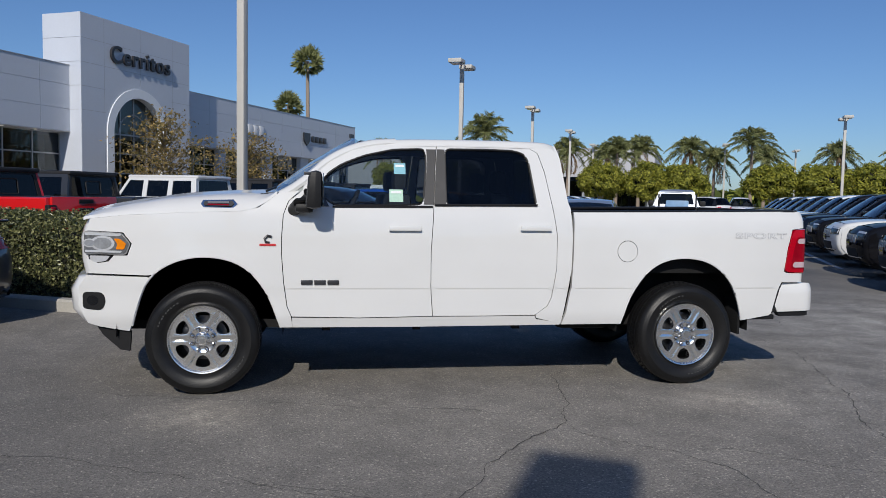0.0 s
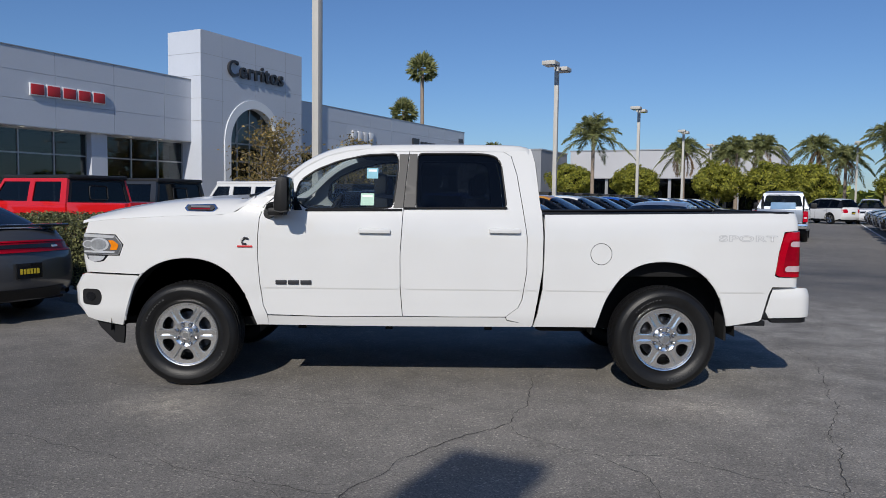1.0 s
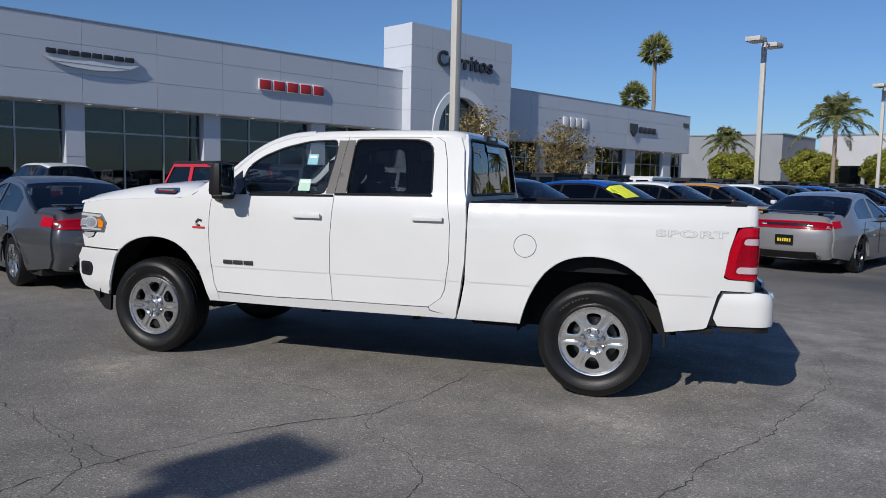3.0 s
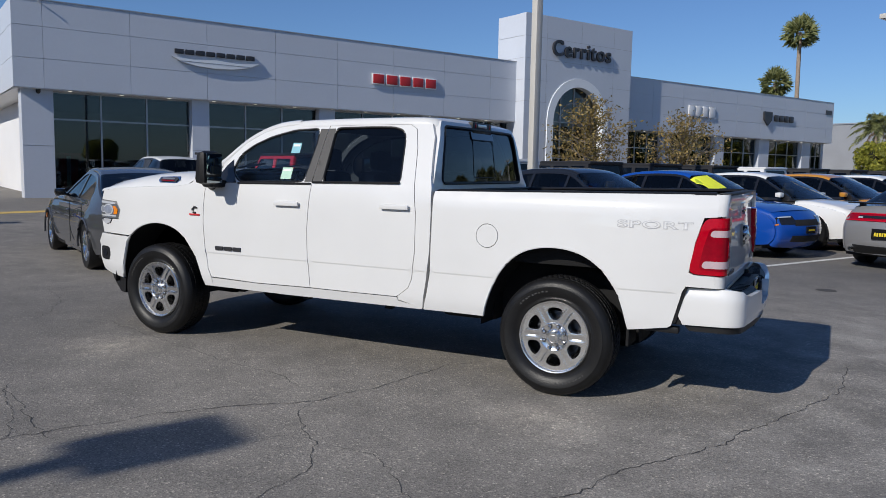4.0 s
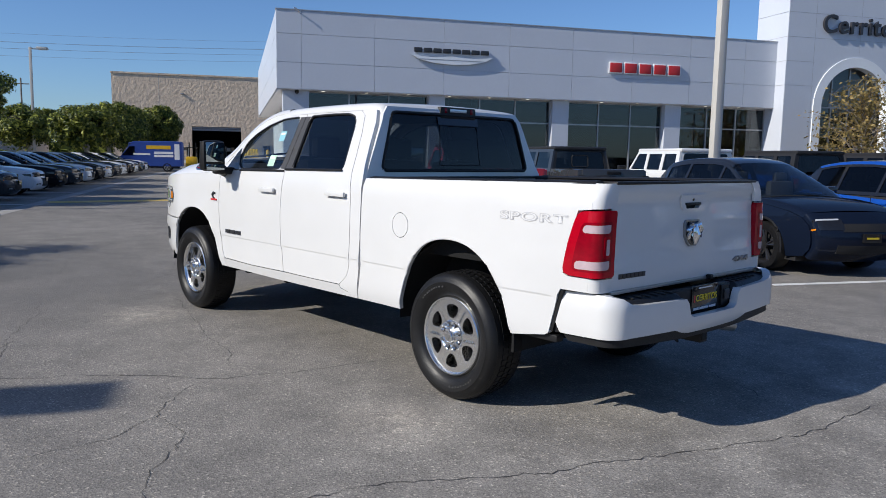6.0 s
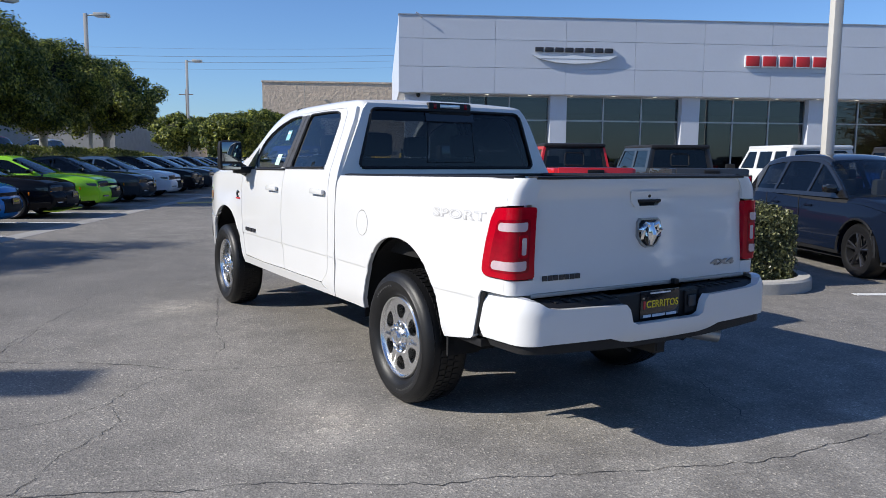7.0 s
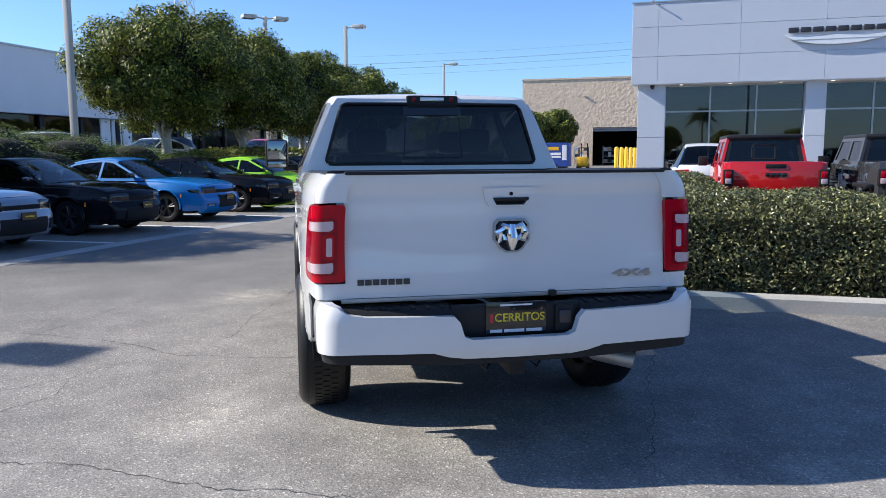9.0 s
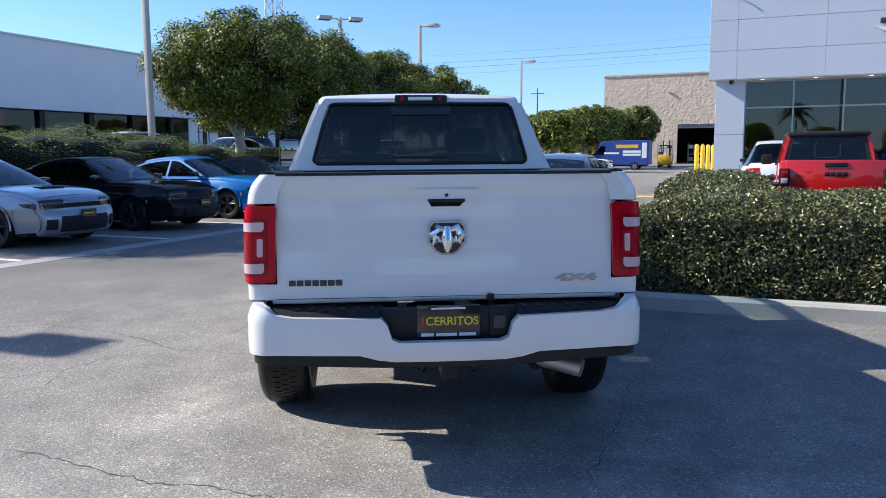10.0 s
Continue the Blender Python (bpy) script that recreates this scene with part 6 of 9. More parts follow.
        # doors
        glass_f = [(-1.020, 1.640), (-0.897, 1.728), (-0.719, 1.802), (-0.494, 1.855), (-0.240, 1.868), (-0.236, 1.74), (-0.272, 1.430), (-0.955, 1.414), (-1.06, 1.50)]
        glass_f = rounded(glass_f, 0.05, 4)
        front = shifted(DOOR_FRONT, 0.002)[::-1] + [(-1.172, 1.560)] + ROOF_EDGE[1:-1] + shifted(DOOR_MID, -0.0028) + [(-0.75, 0.568)]
        fd = part("front_door", sheeted(front, sk, holes=[glass_f], lines=(0.782, 0.785, 0.795, 0.798), step=0.055, lip=0.03, edge=0.05), "white", t)
        part("window", sheeted(glass_f, side_skin(sg, -0.014), step=0.12, lip=0, edge=0.08), "glass", fd, "tinted front door window")
        glass_r = [(-0.083, 1.870), (0.250, 1.876), (0.467, 1.873), (0.555, 1.850), (0.592, 1.795), (0.631, 1.437), (-0.092, 1.428)]
        glass_r = rounded(glass_r, 0.045, 4)
        rear = shifted(DOOR_MID, 0.0028)[::-1] + [(0.25, 1.912)] + shifted(DOOR_REAR, -0.0028) + [(0.2, 0.576)]
        rd = part("rear_door", sheeted(rear, sk, holes=[glass_r], lines=(0.782, 0.785, 0.795, 0.798), step=0.055, lip=0.03, edge=0.05), "white", t)
        part("window", sheeted(glass_r, side_skin(sg, -0.014), step=0.12, lip=0, edge=0.08), "dark_glass", rd, "dark privacy window")
        # pillar trims, window edges
        tr = [(-0.232, 1.866), (-0.156, 1.866), (-0.1735, 1.69), (-0.192, 1.434), (-0.268, 1.434), (-0.230, 1.74)]
        part("pillar_trim", sheeted(tr, side_skin(sg, 0.004), step=0.1, lip=0.012, edge=0.06), "pillar", fd, "dark grey pillar trim")
        tr = [(-0.147, 1.868), (-0.086, 1.868), (-0.095, 1.434), (-0.186, 1.434), (-0.166, 1.69)]
        part("pillar_trim", sheeted(tr, side_skin(sg, 0.004), step=0.1, lip=0.012, edge=0.06), "pillar", rd, "dark grey pillar trim")
        for loop, dr in ((glass_f, fd), (glass_r, rd)):
            pts = resample(loop, 0.04)
            part("window_seal", tubed([(a, sg * (body_half(a, b) - 0.006), b) for a, b in pts + pts[:1]], 0.009, 5), "plastic", dr)
            belt_z = 1.412 if dr is fd else 1.424
            xs = np.linspace(-0.96, -0.20, 12) if dr is fd else np.linspace(-0.185, 0.63, 12)
            part("belt_trim", tubed([(x, sg * (body_half(x, belt_z) + 0.004), belt_z + 0.012 * (x + 0.6) * 1.3) for x in xs], 0.009, 6), "plastic", dr)
        # handles
        for x0, x1, z, dr in ((-0.539, -0.289, 1.250, fd), (0.487, 0.737, 1.262, rd)):
            w = body_half((x0 + x1) / 2, z)
            g = bmesh.new()
            ends = (sg * (w + 0.012), sg * (w + 0.034))
            box(g, x0, x1, min(ends), max(ends), z - 0.018, z + 0.020, 0.010)
            for xx in (x0 + 0.02, x1 - 0.05):
                ends = (sg * (w - 0.01), sg * (w + 0.03))
                box(g, xx, xx + 0.03, min(ends), max(ends), z - 0.014, z + 0.016, 0.004)
            h = part("door_handle", g, "white", dr)
            cup = [(x0 + 0.02 + 0.0, z - 0.026), (x1 - 0.06, z - 0.026), (x1 - 0.05, z), (x1 - 0.06, z + 0.024), (x0 + 0.02, z + 0.024), (x0 + 0.008, z)]
            part("handle_recess", sheeted(cup, side_skin(sg, 0.0015), step=0.04, lip=0.002, edge=0.03), "recess", dr)
        # cab corner, rocker
        back = shifted(DOOR_REAR, 0.0028)[::-1] + [(0.614, 1.908)] + CAB_BACK + [(0.640, rock(0.64) + 0.06)]
        part("cab_corner", sheeted(back, sk, lines=(0.782, 0.785, 0.795, 0.798), step=0.05, lip=0.04, edge=0.05), "white", t)
        rk = [(-1.250, 0.494), (-1.254, 0.570), (-0.75, 0.561), (-0.19, 0.570), (0.2, 0.570), (0.628, 0.573), (0.640, rock(0.64) + 0.05), (0.842, 0.512), (0.838, 0.497), (0.3, 0.494), (-0.4, 0.490)]
        part("rocker_panel", sheeted(rk, sk, step=0.05, lip=0.05, edge=0.05), "white", t)
        # bed side
        rail = [(0.932, 1.392), (1.5, 1.401), (2.2, 1.414), (2.905, 1.426)]
        bed = [(0.853, 0.498), (0.884, 0.60), (0.920, 0.80), (0.929, 1.083)] + rail + [(2.925, 1.424), (2.925, 1.285), (2.845, 1.278), (2.80, 1.12), (2.77, 0.928), (2.80, 0.915), (2.925, 0.913), (2.925, 0.835), (2.756, 0.838), (2.735, 0.80), (2.676, 0.575), (2.652, 0.560), (2.41, 0.522)] + EDGE_R[::-1] + [(1.339, 0.500)]
        hole = [(1.378 + 0.0865 * math.cos(q), 1.088 + 0.0865 * math.sin(q)) for q in np.linspace(0, 2 * math.pi, 28, endpoint=False)]
        bs = part("bed_side", sheeted(bed, sk, holes=[hole] if near else [], lines=(0.782, 0.785, 0.795, 0.798), step=0.055, lip=0.035, edge=0.045), "white", t)
        if near:
            disc = [(1.378 + 0.082 * math.cos(q), 1.088 + 0.082 * math.sin(q)) for q in np.linspace(0, 2 * math.pi, 28, endpoint=False)]
            fu = part("fuel_door", sheeted(disc, side_skin(sg, 0.0005), step=0.05, lip=0.02, edge=0.03), "white", bs, "round white fuel door")
            part("gap_backing", sheeted(hole, side_skin(sg, -0.02), step=0.08, lip=0, edge=0.03), "dark", fu)
        for loop in ([(0.0, 1.288), (0.176, 1.292), (0.176, 1.428), (0.0, 1.424)], [(0.0, 0.835), (0.176, 0.832), (0.176, 0.908), (0.0, 0.911)]):
            part("bed_corner", sheeted(loop, corner_skin(sg), step=0.025, lip=0.02, edge=0.02), "white", bs)
        part("bumper_seal", sheeted([(2.690, 0.830), (2.765, 0.828), (2.752, 0.780), (2.700, 0.592), (2.60, 0.572), (2.655, 0.76)], side_skin(sg, -0.008), step=0.05, lip=0.03, edge=0.04), "plastic", bs, "black strip before the bumper")
        part("bed_lower_trim", boxed(2.40, 2.72, *sorted((sg * 0.88, sg * 0.945)), 0.520, 0.562, bevel=0.008), "plastic", bs)
        # bed rail cap
        g = bmesh.new()
        cap_y = lambda x: body_half(x, 1.40) - 0.062
        tube(g, [(x, sg * cap_y(x), float(np.interp(x, [p[0] for p in rail], [p[1] for p in rail])) - 0.004) for x in np.linspace(0.932, 2.90, 16)], 0.018, 8)
        for v in g.verts:
            c = sg * cap_y(v.co.x)
            v.co.y = c + (v.co.y - c) * 2.4
        part("rail_cap", g, "plastic", bs, "black rail cap")
        # tail lamp
        lamp = [(-0.090, 1.225), (-0.070, 1.262), (-0.045, 1.276), (0.10, 1.281), (0.192, 1.281), (0.204, 1.270), (0.204, 0.930), (0.192, 0.918), (0.02, 0.918), (-0.118, 0.922), (-0.145, 0.936), (-0.150, 0.960), (-0.125, 1.10)]
        narrow = lambda pts: [(a * 0.85 if a > 0 else a, b) for a, b in pts]
        lamp = rounded(narrow(lamp), 0.014, 3)
        tl = part("tail_lamp", sheeted(lamp, corner_skin(sg, 0.012), step=0.022, lip=0.035, edge=0.02), "red_lens", t, "red tail lamp with clear bars")
        core = [(-0.045, 1.196), (-0.030, 1.216), (0.10, 1.222), (0.150, 1.222), (0.164, 1.210), (0.164, 0.968), (0.150, 0.952), (0.0, 0.948), (-0.078, 0.952), (-0.094, 0.968), (-0.074, 1.09)]
        inner = part("inner_lens", sheeted(rounded(narrow(core), 0.012, 3), corner_skin(sg, 0.0135), step=0.022, lip=0.001, edge=0.02), "red_dark", tl)
        for z0, z1, a0 in ((1.160, 1.203, -0.036), (0.962, 1.008, -0.078)):
            bar = [(a0, z0 + 0.012), (a0 + 0.012, z0), (0.128, z0), (0.142, z0 + 0.012), (0.142, z1 + 0.004), (0.06, z1), (a0 + 0.022, z1), (a0 + 0.008, z1 - 0.008)]
            part("clear_bar", sheeted(rounded(narrow(bar), 0.008, 3), corner_skin(sg, 0.0155), step=0.022, lip=0.002, edge=0.02), "pink_lens", tl, "clear reversing lamp bar")
        ring = [(0.088, 1.026), (0.150, 1.026), (0.150, 1.144), (0.088, 1.144)]
        part("lamp_box", sheeted(rounded(narrow(ring), 0.012, 3), corner_skin(sg, 0.0150), step=0.022, lip=0.002, edge=0.02), "red_lens", tl)
        part("side_reflector", sheeted(rounded(narrow([(0.104, 1.042), (0.136, 1.042), (0.136, 1.128), (0.104, 1.128)]), 0.008, 3), corner_skin(sg, 0.0170), step=0.02, lip=0.002, edge=0.02), "pink_lens", tl)
        # mirror
        mm = bmesh.new()
        y0, y1 = sorted((sg * 1.065, sg * 1.285))
        box(mm, -1.150, -1.038, y0, y1, 1.392, 1.668, 0.048)
        for v in mm.verts:
            f = (v.co.z - 1.385) / 0.287
            v.co.x += 0.020 * f * f * (v.co.x < -1.1) - 0.010 * (1 - f) * (v.co.x < -1.1)
        mi = part("door_mirror", mm, "plastic", t, "tall black towing mirror")
        part("mirror_glass", boxed(-1.036, -1.030, y0 + 0.022, y1 - 0.022, 1.475, 1.65, bevel=0.002), "mirror", mi)
        part("lower_mirror_glass", boxed(-1.036, -1.030, y0 + 0.025, y1 - 0.025, 1.405, 1.455, bevel=0.002), "mirror", mi)
        part("mirror_cap_line", boxed(-1.169, -1.10, y0 + 0.03, y1 - 0.03, 1.635, 1.655, bevel=0.004), "letter", mi)
        g = bmesh.new()
        ya, yb = sorted((sg * 0.935, sg * 1.12))
        box(g, -1.235, -1.10, ya, yb, 1.362, 1.43, 0.028)
        tube(g, [(-1.25, sg * 0.965, 1.375), (-1.20, sg * 1.06, 1.42), (-1.13, sg * 1.13, 1.50)], [0.045, 0.055, 0.05], 10)
        part("mirror_arm", g, "plastic", mi)
        tri = [(-1.235, 1.40), (-0.985, 1.408), (-1.045, 1.52), (-1.075, 1.605), (-1.13, 1.555)]
        part("mirror_sail", sheeted(tri, side_skin(sg, 0.003), step=0.06, lip=0.012, edge=0.05), "gloss", mi)
        # pillar from cowl to roof
        g = bmesh.new()
        rows = []
        for x, z in smooth_line([(-1.34, 1.478), (-1.24, 1.535), (-1.165, 1.592), (-0.99, 1.745), (-0.815, 1.842), (-0.64, 1.893), (-0.45, 1.91)], 0.05):
            w = body_half(x, z)
            rows.append([g.verts.new((x + dx, sg * (w - dy), z + dz)) for dx, dy, dz in ((0.0, 0.006, -0.022), (-0.008, 0.0, 0.0), (-0.018, 0.018, 0.026), (-0.024, 0.055, 0.038), (-0.022, 0.095, 0.030), (0.02, 0.10, -0.01))])
        for a, b in zip(rows, rows[1:]):
            for k in range(5):
                g.faces.new((a[k], a[k + 1], b[k + 1], b[k]))
        part("windscreen_pillar", g, "white", t)
        # wheel housings
        for cx in (-AXLE, AXLE):
            g = bmesh.new()
            rr = 0.575
            prof = [(rr * math.cos(q), rr * math.sin(q)) for q in np.linspace(-0.05, math.pi + 0.05, 20)]
            ra = [[g.verts.new((cx + a * (1 if cx > 0 else 1.0), sg * yy, 0.46 + b)) for a, b in prof] for yy in (0.955, 0.60)]
            for k in range(len(prof) - 1):
                g.faces.new((ra[0][k], ra[0][k + 1], ra[1][k + 1], ra[1][k]))
            g.faces.new(ra[1])
            part("wheel_housing", g, "liner", t, "black wheel housing")
            pickup_wheel(t, cx, sg)
            lip = EDGE_F[1:] if cx < 0 else EDGE_R
            part("arch_lip", tubed([(a, sg * (body_half(a, b) - 0.006), b) for a, b in lip], 0.008, 6), "white", t)
        part("mud_flap", boxed(2.385, 2.405, *sorted((sg * 0.74, sg * 0.955)), 0.40, 0.74, bevel=0.005), "liner", t)
    # fine body line badges on the near side
    for bold, lift, mt, lab in ((0.0046, 0.0022, "decal", "outlined grey lettering decal"), (-0.0010, 0.0032, "white", "white fill of the decal")):
        d = words("SPORT", 0.105, 0.0, mt, t, "decal_lettering", Matrix(), lab, spacing=1.10, bold=bold)
        for v in d.data.vertices:
            a, b = 2.545 + 1.42 * v.co.x, 1.221 + 0.62 * v.co.y
            v.co = (a, -body_half(a, b) - lift, b)
    for k in range(3):
        x = -1.19 + 0.098 * k
        w = body_half(x, 0.84)
        part("badge_block", boxed(x, x + 0.086, -w - 0.012, -w, 0.822, 0.856, bevel=0.004), "letter", t, smooth=30)
    w = body_half(-1.43, 1.12)
    part("fender_badge", boxed(-1.492, -1.372, -w - 0.008, -w + 0.004, 1.110, 1.126, bevel=0.003), "sign_red", t, "red and chrome fender badge", smooth=0)
    part("fender_badge", tubed([(-1.405, -w - 0.006, 1.178), (-1.432, -w - 0.006, 1.186), (-1.455, -w - 0.006, 1.165), (-1.448, -w - 0.006, 1.140), (-1.420, -w - 0.006, 1.134)], 0.009, 6), "letter", t)
    # bonnet
    g = bmesh.new()
    zc = lambda x: float(np.interp(x, [-2.66, -2.645, -2.62, -2.55, -2.4, -2.2, -2.0, -1.8, -1.6, -1.42], [1.285, 1.30, 1.335, 1.375, 1.424, 1.463, 1.485, 1.500, 1.510, 1.515]))
    ze = lambda x: float(np.interp(x, [-2.66, -2.60, -2.42, -2.0, -1.62, -1.50, -1.42, -1.36], [1.272, 1.293, 1.323, 1.349, 1.363, 1.393, 1.453, 1.50]))
    rows = []
    for x in np.concatenate([np.linspace(-2.635, -2.45, 7), np.linspace(-2.40, -1.37, 14)]):
        w = body_half(x, ze(x)) - 0.002
        c, e = zc(x), min(ze(x), zc(x) - 0.01)
        half = [(w, e), (w - 0.012, e + 0.022), (w - 0.045, e + (c - e) * 0.42), (w - 0.10, e + (c - e) * 0.72), (w - 0.17, c - 0.02), (w - 0.25, c - 0.008), (0.55, c - 0.012), (0.44, c + 0.008), (0.2, c + 0.016), (0, c + 0.018)]
        bow = lambda yy: -0.12 * (1 - (yy / w) ** 2) * max(0.0, min(1, (-2.3 - x) / 0.5))
        rows.append([g.verts.new((x + bow(a), a, b)) for a, b in half] + [g.verts.new((x + bow(a), -a, b)) for a, b in reversed(half[:-1])])
    for a, b in zip(rows, rows[1:]):
        for k in range(len(a) - 1):
            g.faces.new((a[k], a[k + 1], b[k + 1], b[k]))
    bonnet = part("bonnet", g, "white", t, smooth=50)
    for sg in (-1, 1):
        x0, x1 = -1.915, -1.655
        def vent(a, b, d, sg=sg):
            w = body_half(a, ze(a))
            q = (b - 1.345) / 0.14
            return Vector((a, sg * (w - 0.022 - 0.10 * q * q - d * 0.7 + 0.010), b + 0.01))
        out = [(x0, 1.402), (x0 + 0.02, 1.379), (x1 - 0.03, 1.374), (x1, 1.405), (x1 - 0.03, 1.437), (x0 + 0.015, 1.430)]
        vb = part("bonnet_vent", sheeted(out, vent, step=0.04, lip=0.02, edge=0.03), "chrome", bonnet, "chrome-edged badge vent on the bonnet")
        inn = [(x0 + 0.02, 1.402), (x0 + 0.032, 1.388), (x1 - 0.04, 1.384), (x1 - 0.022, 1.406), (x1 - 0.04, 1.426), (x0 + 0.03, 1.420)]
        part("vent_face", sheeted(inn, lambda a, b, d: vent(a, b, d) + Vector((0, sg * 0.006, 0.003)), step=0.04, lip=0.004, edge=0.03), "letter", vb)
        part("vent_bar", sheeted([(x0 + 0.05, 1.392), (x1 - 0.06, 1.390), (x1 - 0.06, 1.399), (x0 + 0.05, 1.400)], lambda a, b, d: vent(a, b, d) + Vector((0, sg * 0.009, 0.004)), step=0.04, lip=0.002, edge=0.03), "red_dark", vb)
        part("vent_bar", sheeted([(x0 + 0.05, 1.406), (x1 - 0.06, 1.404), (x1 - 0.06, 1.419), (x0 + 0.05, 1.420)], lambda a, b, d: vent(a, b, d) + Vector((0, sg * 0.009, 0.004)), step=0.04, lip=0.002, edge=0.03), "letter_grey", vb)
    # front face, grille and bumper
    wf = lambda x, z: body_half(max(x, -2.64), z)
    part("front_panel", wrapped([(-2.62, 0.89), (-2.635, 1.0), (-2.64, 1.15), (-2.62, 1.24), (-2.60, 1.292)], wf, 0.07, 0.12, 0.0), "white", t)
    part("grille", boxed(-2.735, -2.66, -0.46, 0.46, 0.92, 1.22, bevel=0.03), "plastic", t, "black front grille")
    part("front_bumper", wrapped([(-2.56, 0.505), (-2.64, 0.53), (-2.685, 0.62), (-2.69, 0.76), (-2.66, 0.86), (-2.60, 0.886)], lambda x, z: body_half(max(x, -2.66), 0.75) + 0.005, 0.12, 0.13, 0.0), "white", t)
    # roof and windscreen
    edge_w = lambda x, z: 0.772 - 0.02 * max(0, (x - 0.5) / 0.3) ** 2 - 0.02 * max(0, (-0.4 - x) / 0.4)
    part("roof", wrapped(smooth_line([(-0.74, 1.895), (-0.60, 1.922), (-0.40, 1.938), (-0.1, 1.946), (0.25, 1.950), (0.56, 1.950), (0.74, 1.946), (0.81, 1.932), (0.845, 1.890)], 0.06), edge_w, 0.055, 0.0, 0.022), "white", t)
    part("windscreen", wrapped(smooth_line([(-1.37, 1.485), (-1.05, 1.72), (-0.74, 1.905)], 0.08), lambda x, z: body_half(x, z) - 0.08, 0.02, 0.0, 0.09), "glass", t, "tinted windscreen")
    part("cowl", boxed(-1.50, -1.24, -0.84, 0.84, 1.465, 1.497, bevel=0.01), "plastic", t)
    for y in (-0.45, 0.15):
        part("wiper", tubed([(-1.46, y - 0.25, 1.515), (-1.42, y, 1.54), (-1.36, y + 0.3, 1.575)], 0.010, 6), "plastic", t)
    g = bmesh.new()
    tube(g, [(-0.80, 0.0, 1.905), (-0.70, 0, 1.955), (-0.60, 0, 1.958)], [0.010, 0.020, 0.008], 8)
    part("roof_antenna", g, "gloss", t, "small black roof antenna")
    # back of the cab
    cab_rear = lambda b: 0.905 - 0.10 * max(0.0, (b - 1.40)) - 0.25 * max(0.0, b - 1.80) ** 1.2
    outer = [(-0.945, 1.36), (0.945, 1.36), (0.93, 1.43), (0.745, 1.87), (0.70, 1.925), (-0.70, 1.925), (-0.745, 1.87), (-0.93, 1.43)]
    pane = rounded([(-0.80, 1.447), (0.80, 1.447), (0.672, 1.885), (-0.672, 1.885)], 0.05, 4)
    rear_sk = lambda lift: (lambda a, b, d: Vector((cab_rear(b) + lift + 0.018 * (1 - (a / 0.9) ** 2) - d, a, b)))
    part("cab_back", sheeted(outer, rear_sk(0.0), holes=[pane], step=0.09, lip=0.04, edge=0.07), "white", t)
    rw = part("rear_window", sheeted(pane, rear_sk(-0.010), step=0.15, lip=0, edge=0.1), "dark_glass", t, "dark rear window with a sliding centre pane")
    pts = resample(pane, 0.08)
    part("window_seal", tubed([tuple(rear_sk(0.0)(a, b, 0)) for a, b in pts + pts[:1]], 0.012, 6), "plastic", rw)
    slide = [(-0.22, 1.49), (0.22, 1.49), (0.20, 1.80), (-0.20, 1.80)]
    pts = resample(slide, 0.08)
    part("slider_frame", tubed([tuple(rear_sk(-0.010)(a, b, 0)) for a, b in pts + pts[:1]], 0.004, 6), "plastic", rw)
    part("window_top_band", sheeted([(-0.22, 1.805), (0.22, 1.805), (0.22, 1.868), (-0.22, 1.868)], rear_sk(-0.004), step=0.1, lip=0.003, edge=0.1), "gloss", rw)
    g = bmesh.new()
    box(g, 0.70, 0.868, -0.19, 0.20, 1.852, 1.950, 0.018)
    ch = part("high_brake_lamp", g, "plastic", t, "black high-mounted brake lamp housing")
    part("cargo_lens", boxed(0.864, 0.871, -0.09, 0.09, 1.908, 1.935, bevel=0.003), "clear_lens", ch)
    for y in (-0.148, 0.132):
        part("brake_lens", boxed(0.864, 0.8705, y, y + 0.026, 1.900, 1.938, bevel=0.003), "red_dark", ch)
    # bed
    part("bed_floor", boxed(0.96, 2.94, -0.84, 0.84, 0.90, 0.94), "liner", t)
    for sg in (-1, 1):
        part("bed_wall", boxed(0.96, 2.94, *sorted((sg * 0.84, sg * 0.875)), 0.90, 1.385, bevel=0.01), "liner", t)
        g = bmesh.new()
        box(g, 1.45, 2.35, *sorted((sg * 0.60, sg * 0.84)), 0.94, 1.12, 0.05)
        part("wheel_tub", g, "liner", t)
    part("bed_front_wall", boxed(0.935, 0.975, -0.88, 0.88, 0.90, 1.385, bevel=0.01), "white", t)
    part("bed_front_cap", boxed(0.925, 0.985, -0.90, 0.90, 1.382, 1.402, bevel=0.008), "plastic", t)
    # tailgate
    tg_out = [(-0.808, 0.838), (0.808, 0.838), (0.808, 1.40), (0.80, 1.424), (-0.80, 1.424), (-0.808, 1.40)]
    pocket = [(-0.092, 1.304), (0.092, 1.304), (0.066, 1.268), (-0.074, 1.268)]
    tg = part("tailgate", sheeted(tg_out, lambda a, b, d: Vector((tailgate_x(a, b) - d, a, b)), holes=[pocket], step=0.026, lip=0.04, edge=0.05), "white", t, smooth=50)
    part("tailgate_inner", boxed(2.90, 2.93, -0.80, 0.80, 0.86, 1.42, bevel=0.01), "liner", tg)
    part("tailgate_cap", boxed(2.91, 2.985, -0.80, 0.80, 1.418, 1.434, bevel=0.006), "plastic", tg, "black top cap")
    bez = [(-0.142, 1.352), (0.146, 1.352), (0.128, 1.288), (0.105, 1.262), (-0.108, 1.262), (-0.13, 1.288)]
    part("handle_bezel", sheeted(bez, lambda a, b, d: Vector((tailgate_x(a, b) + 0.012 - d, a, b)), holes=[pocket], step=0.03, lip=0.012, edge=0.03), "white", tg)
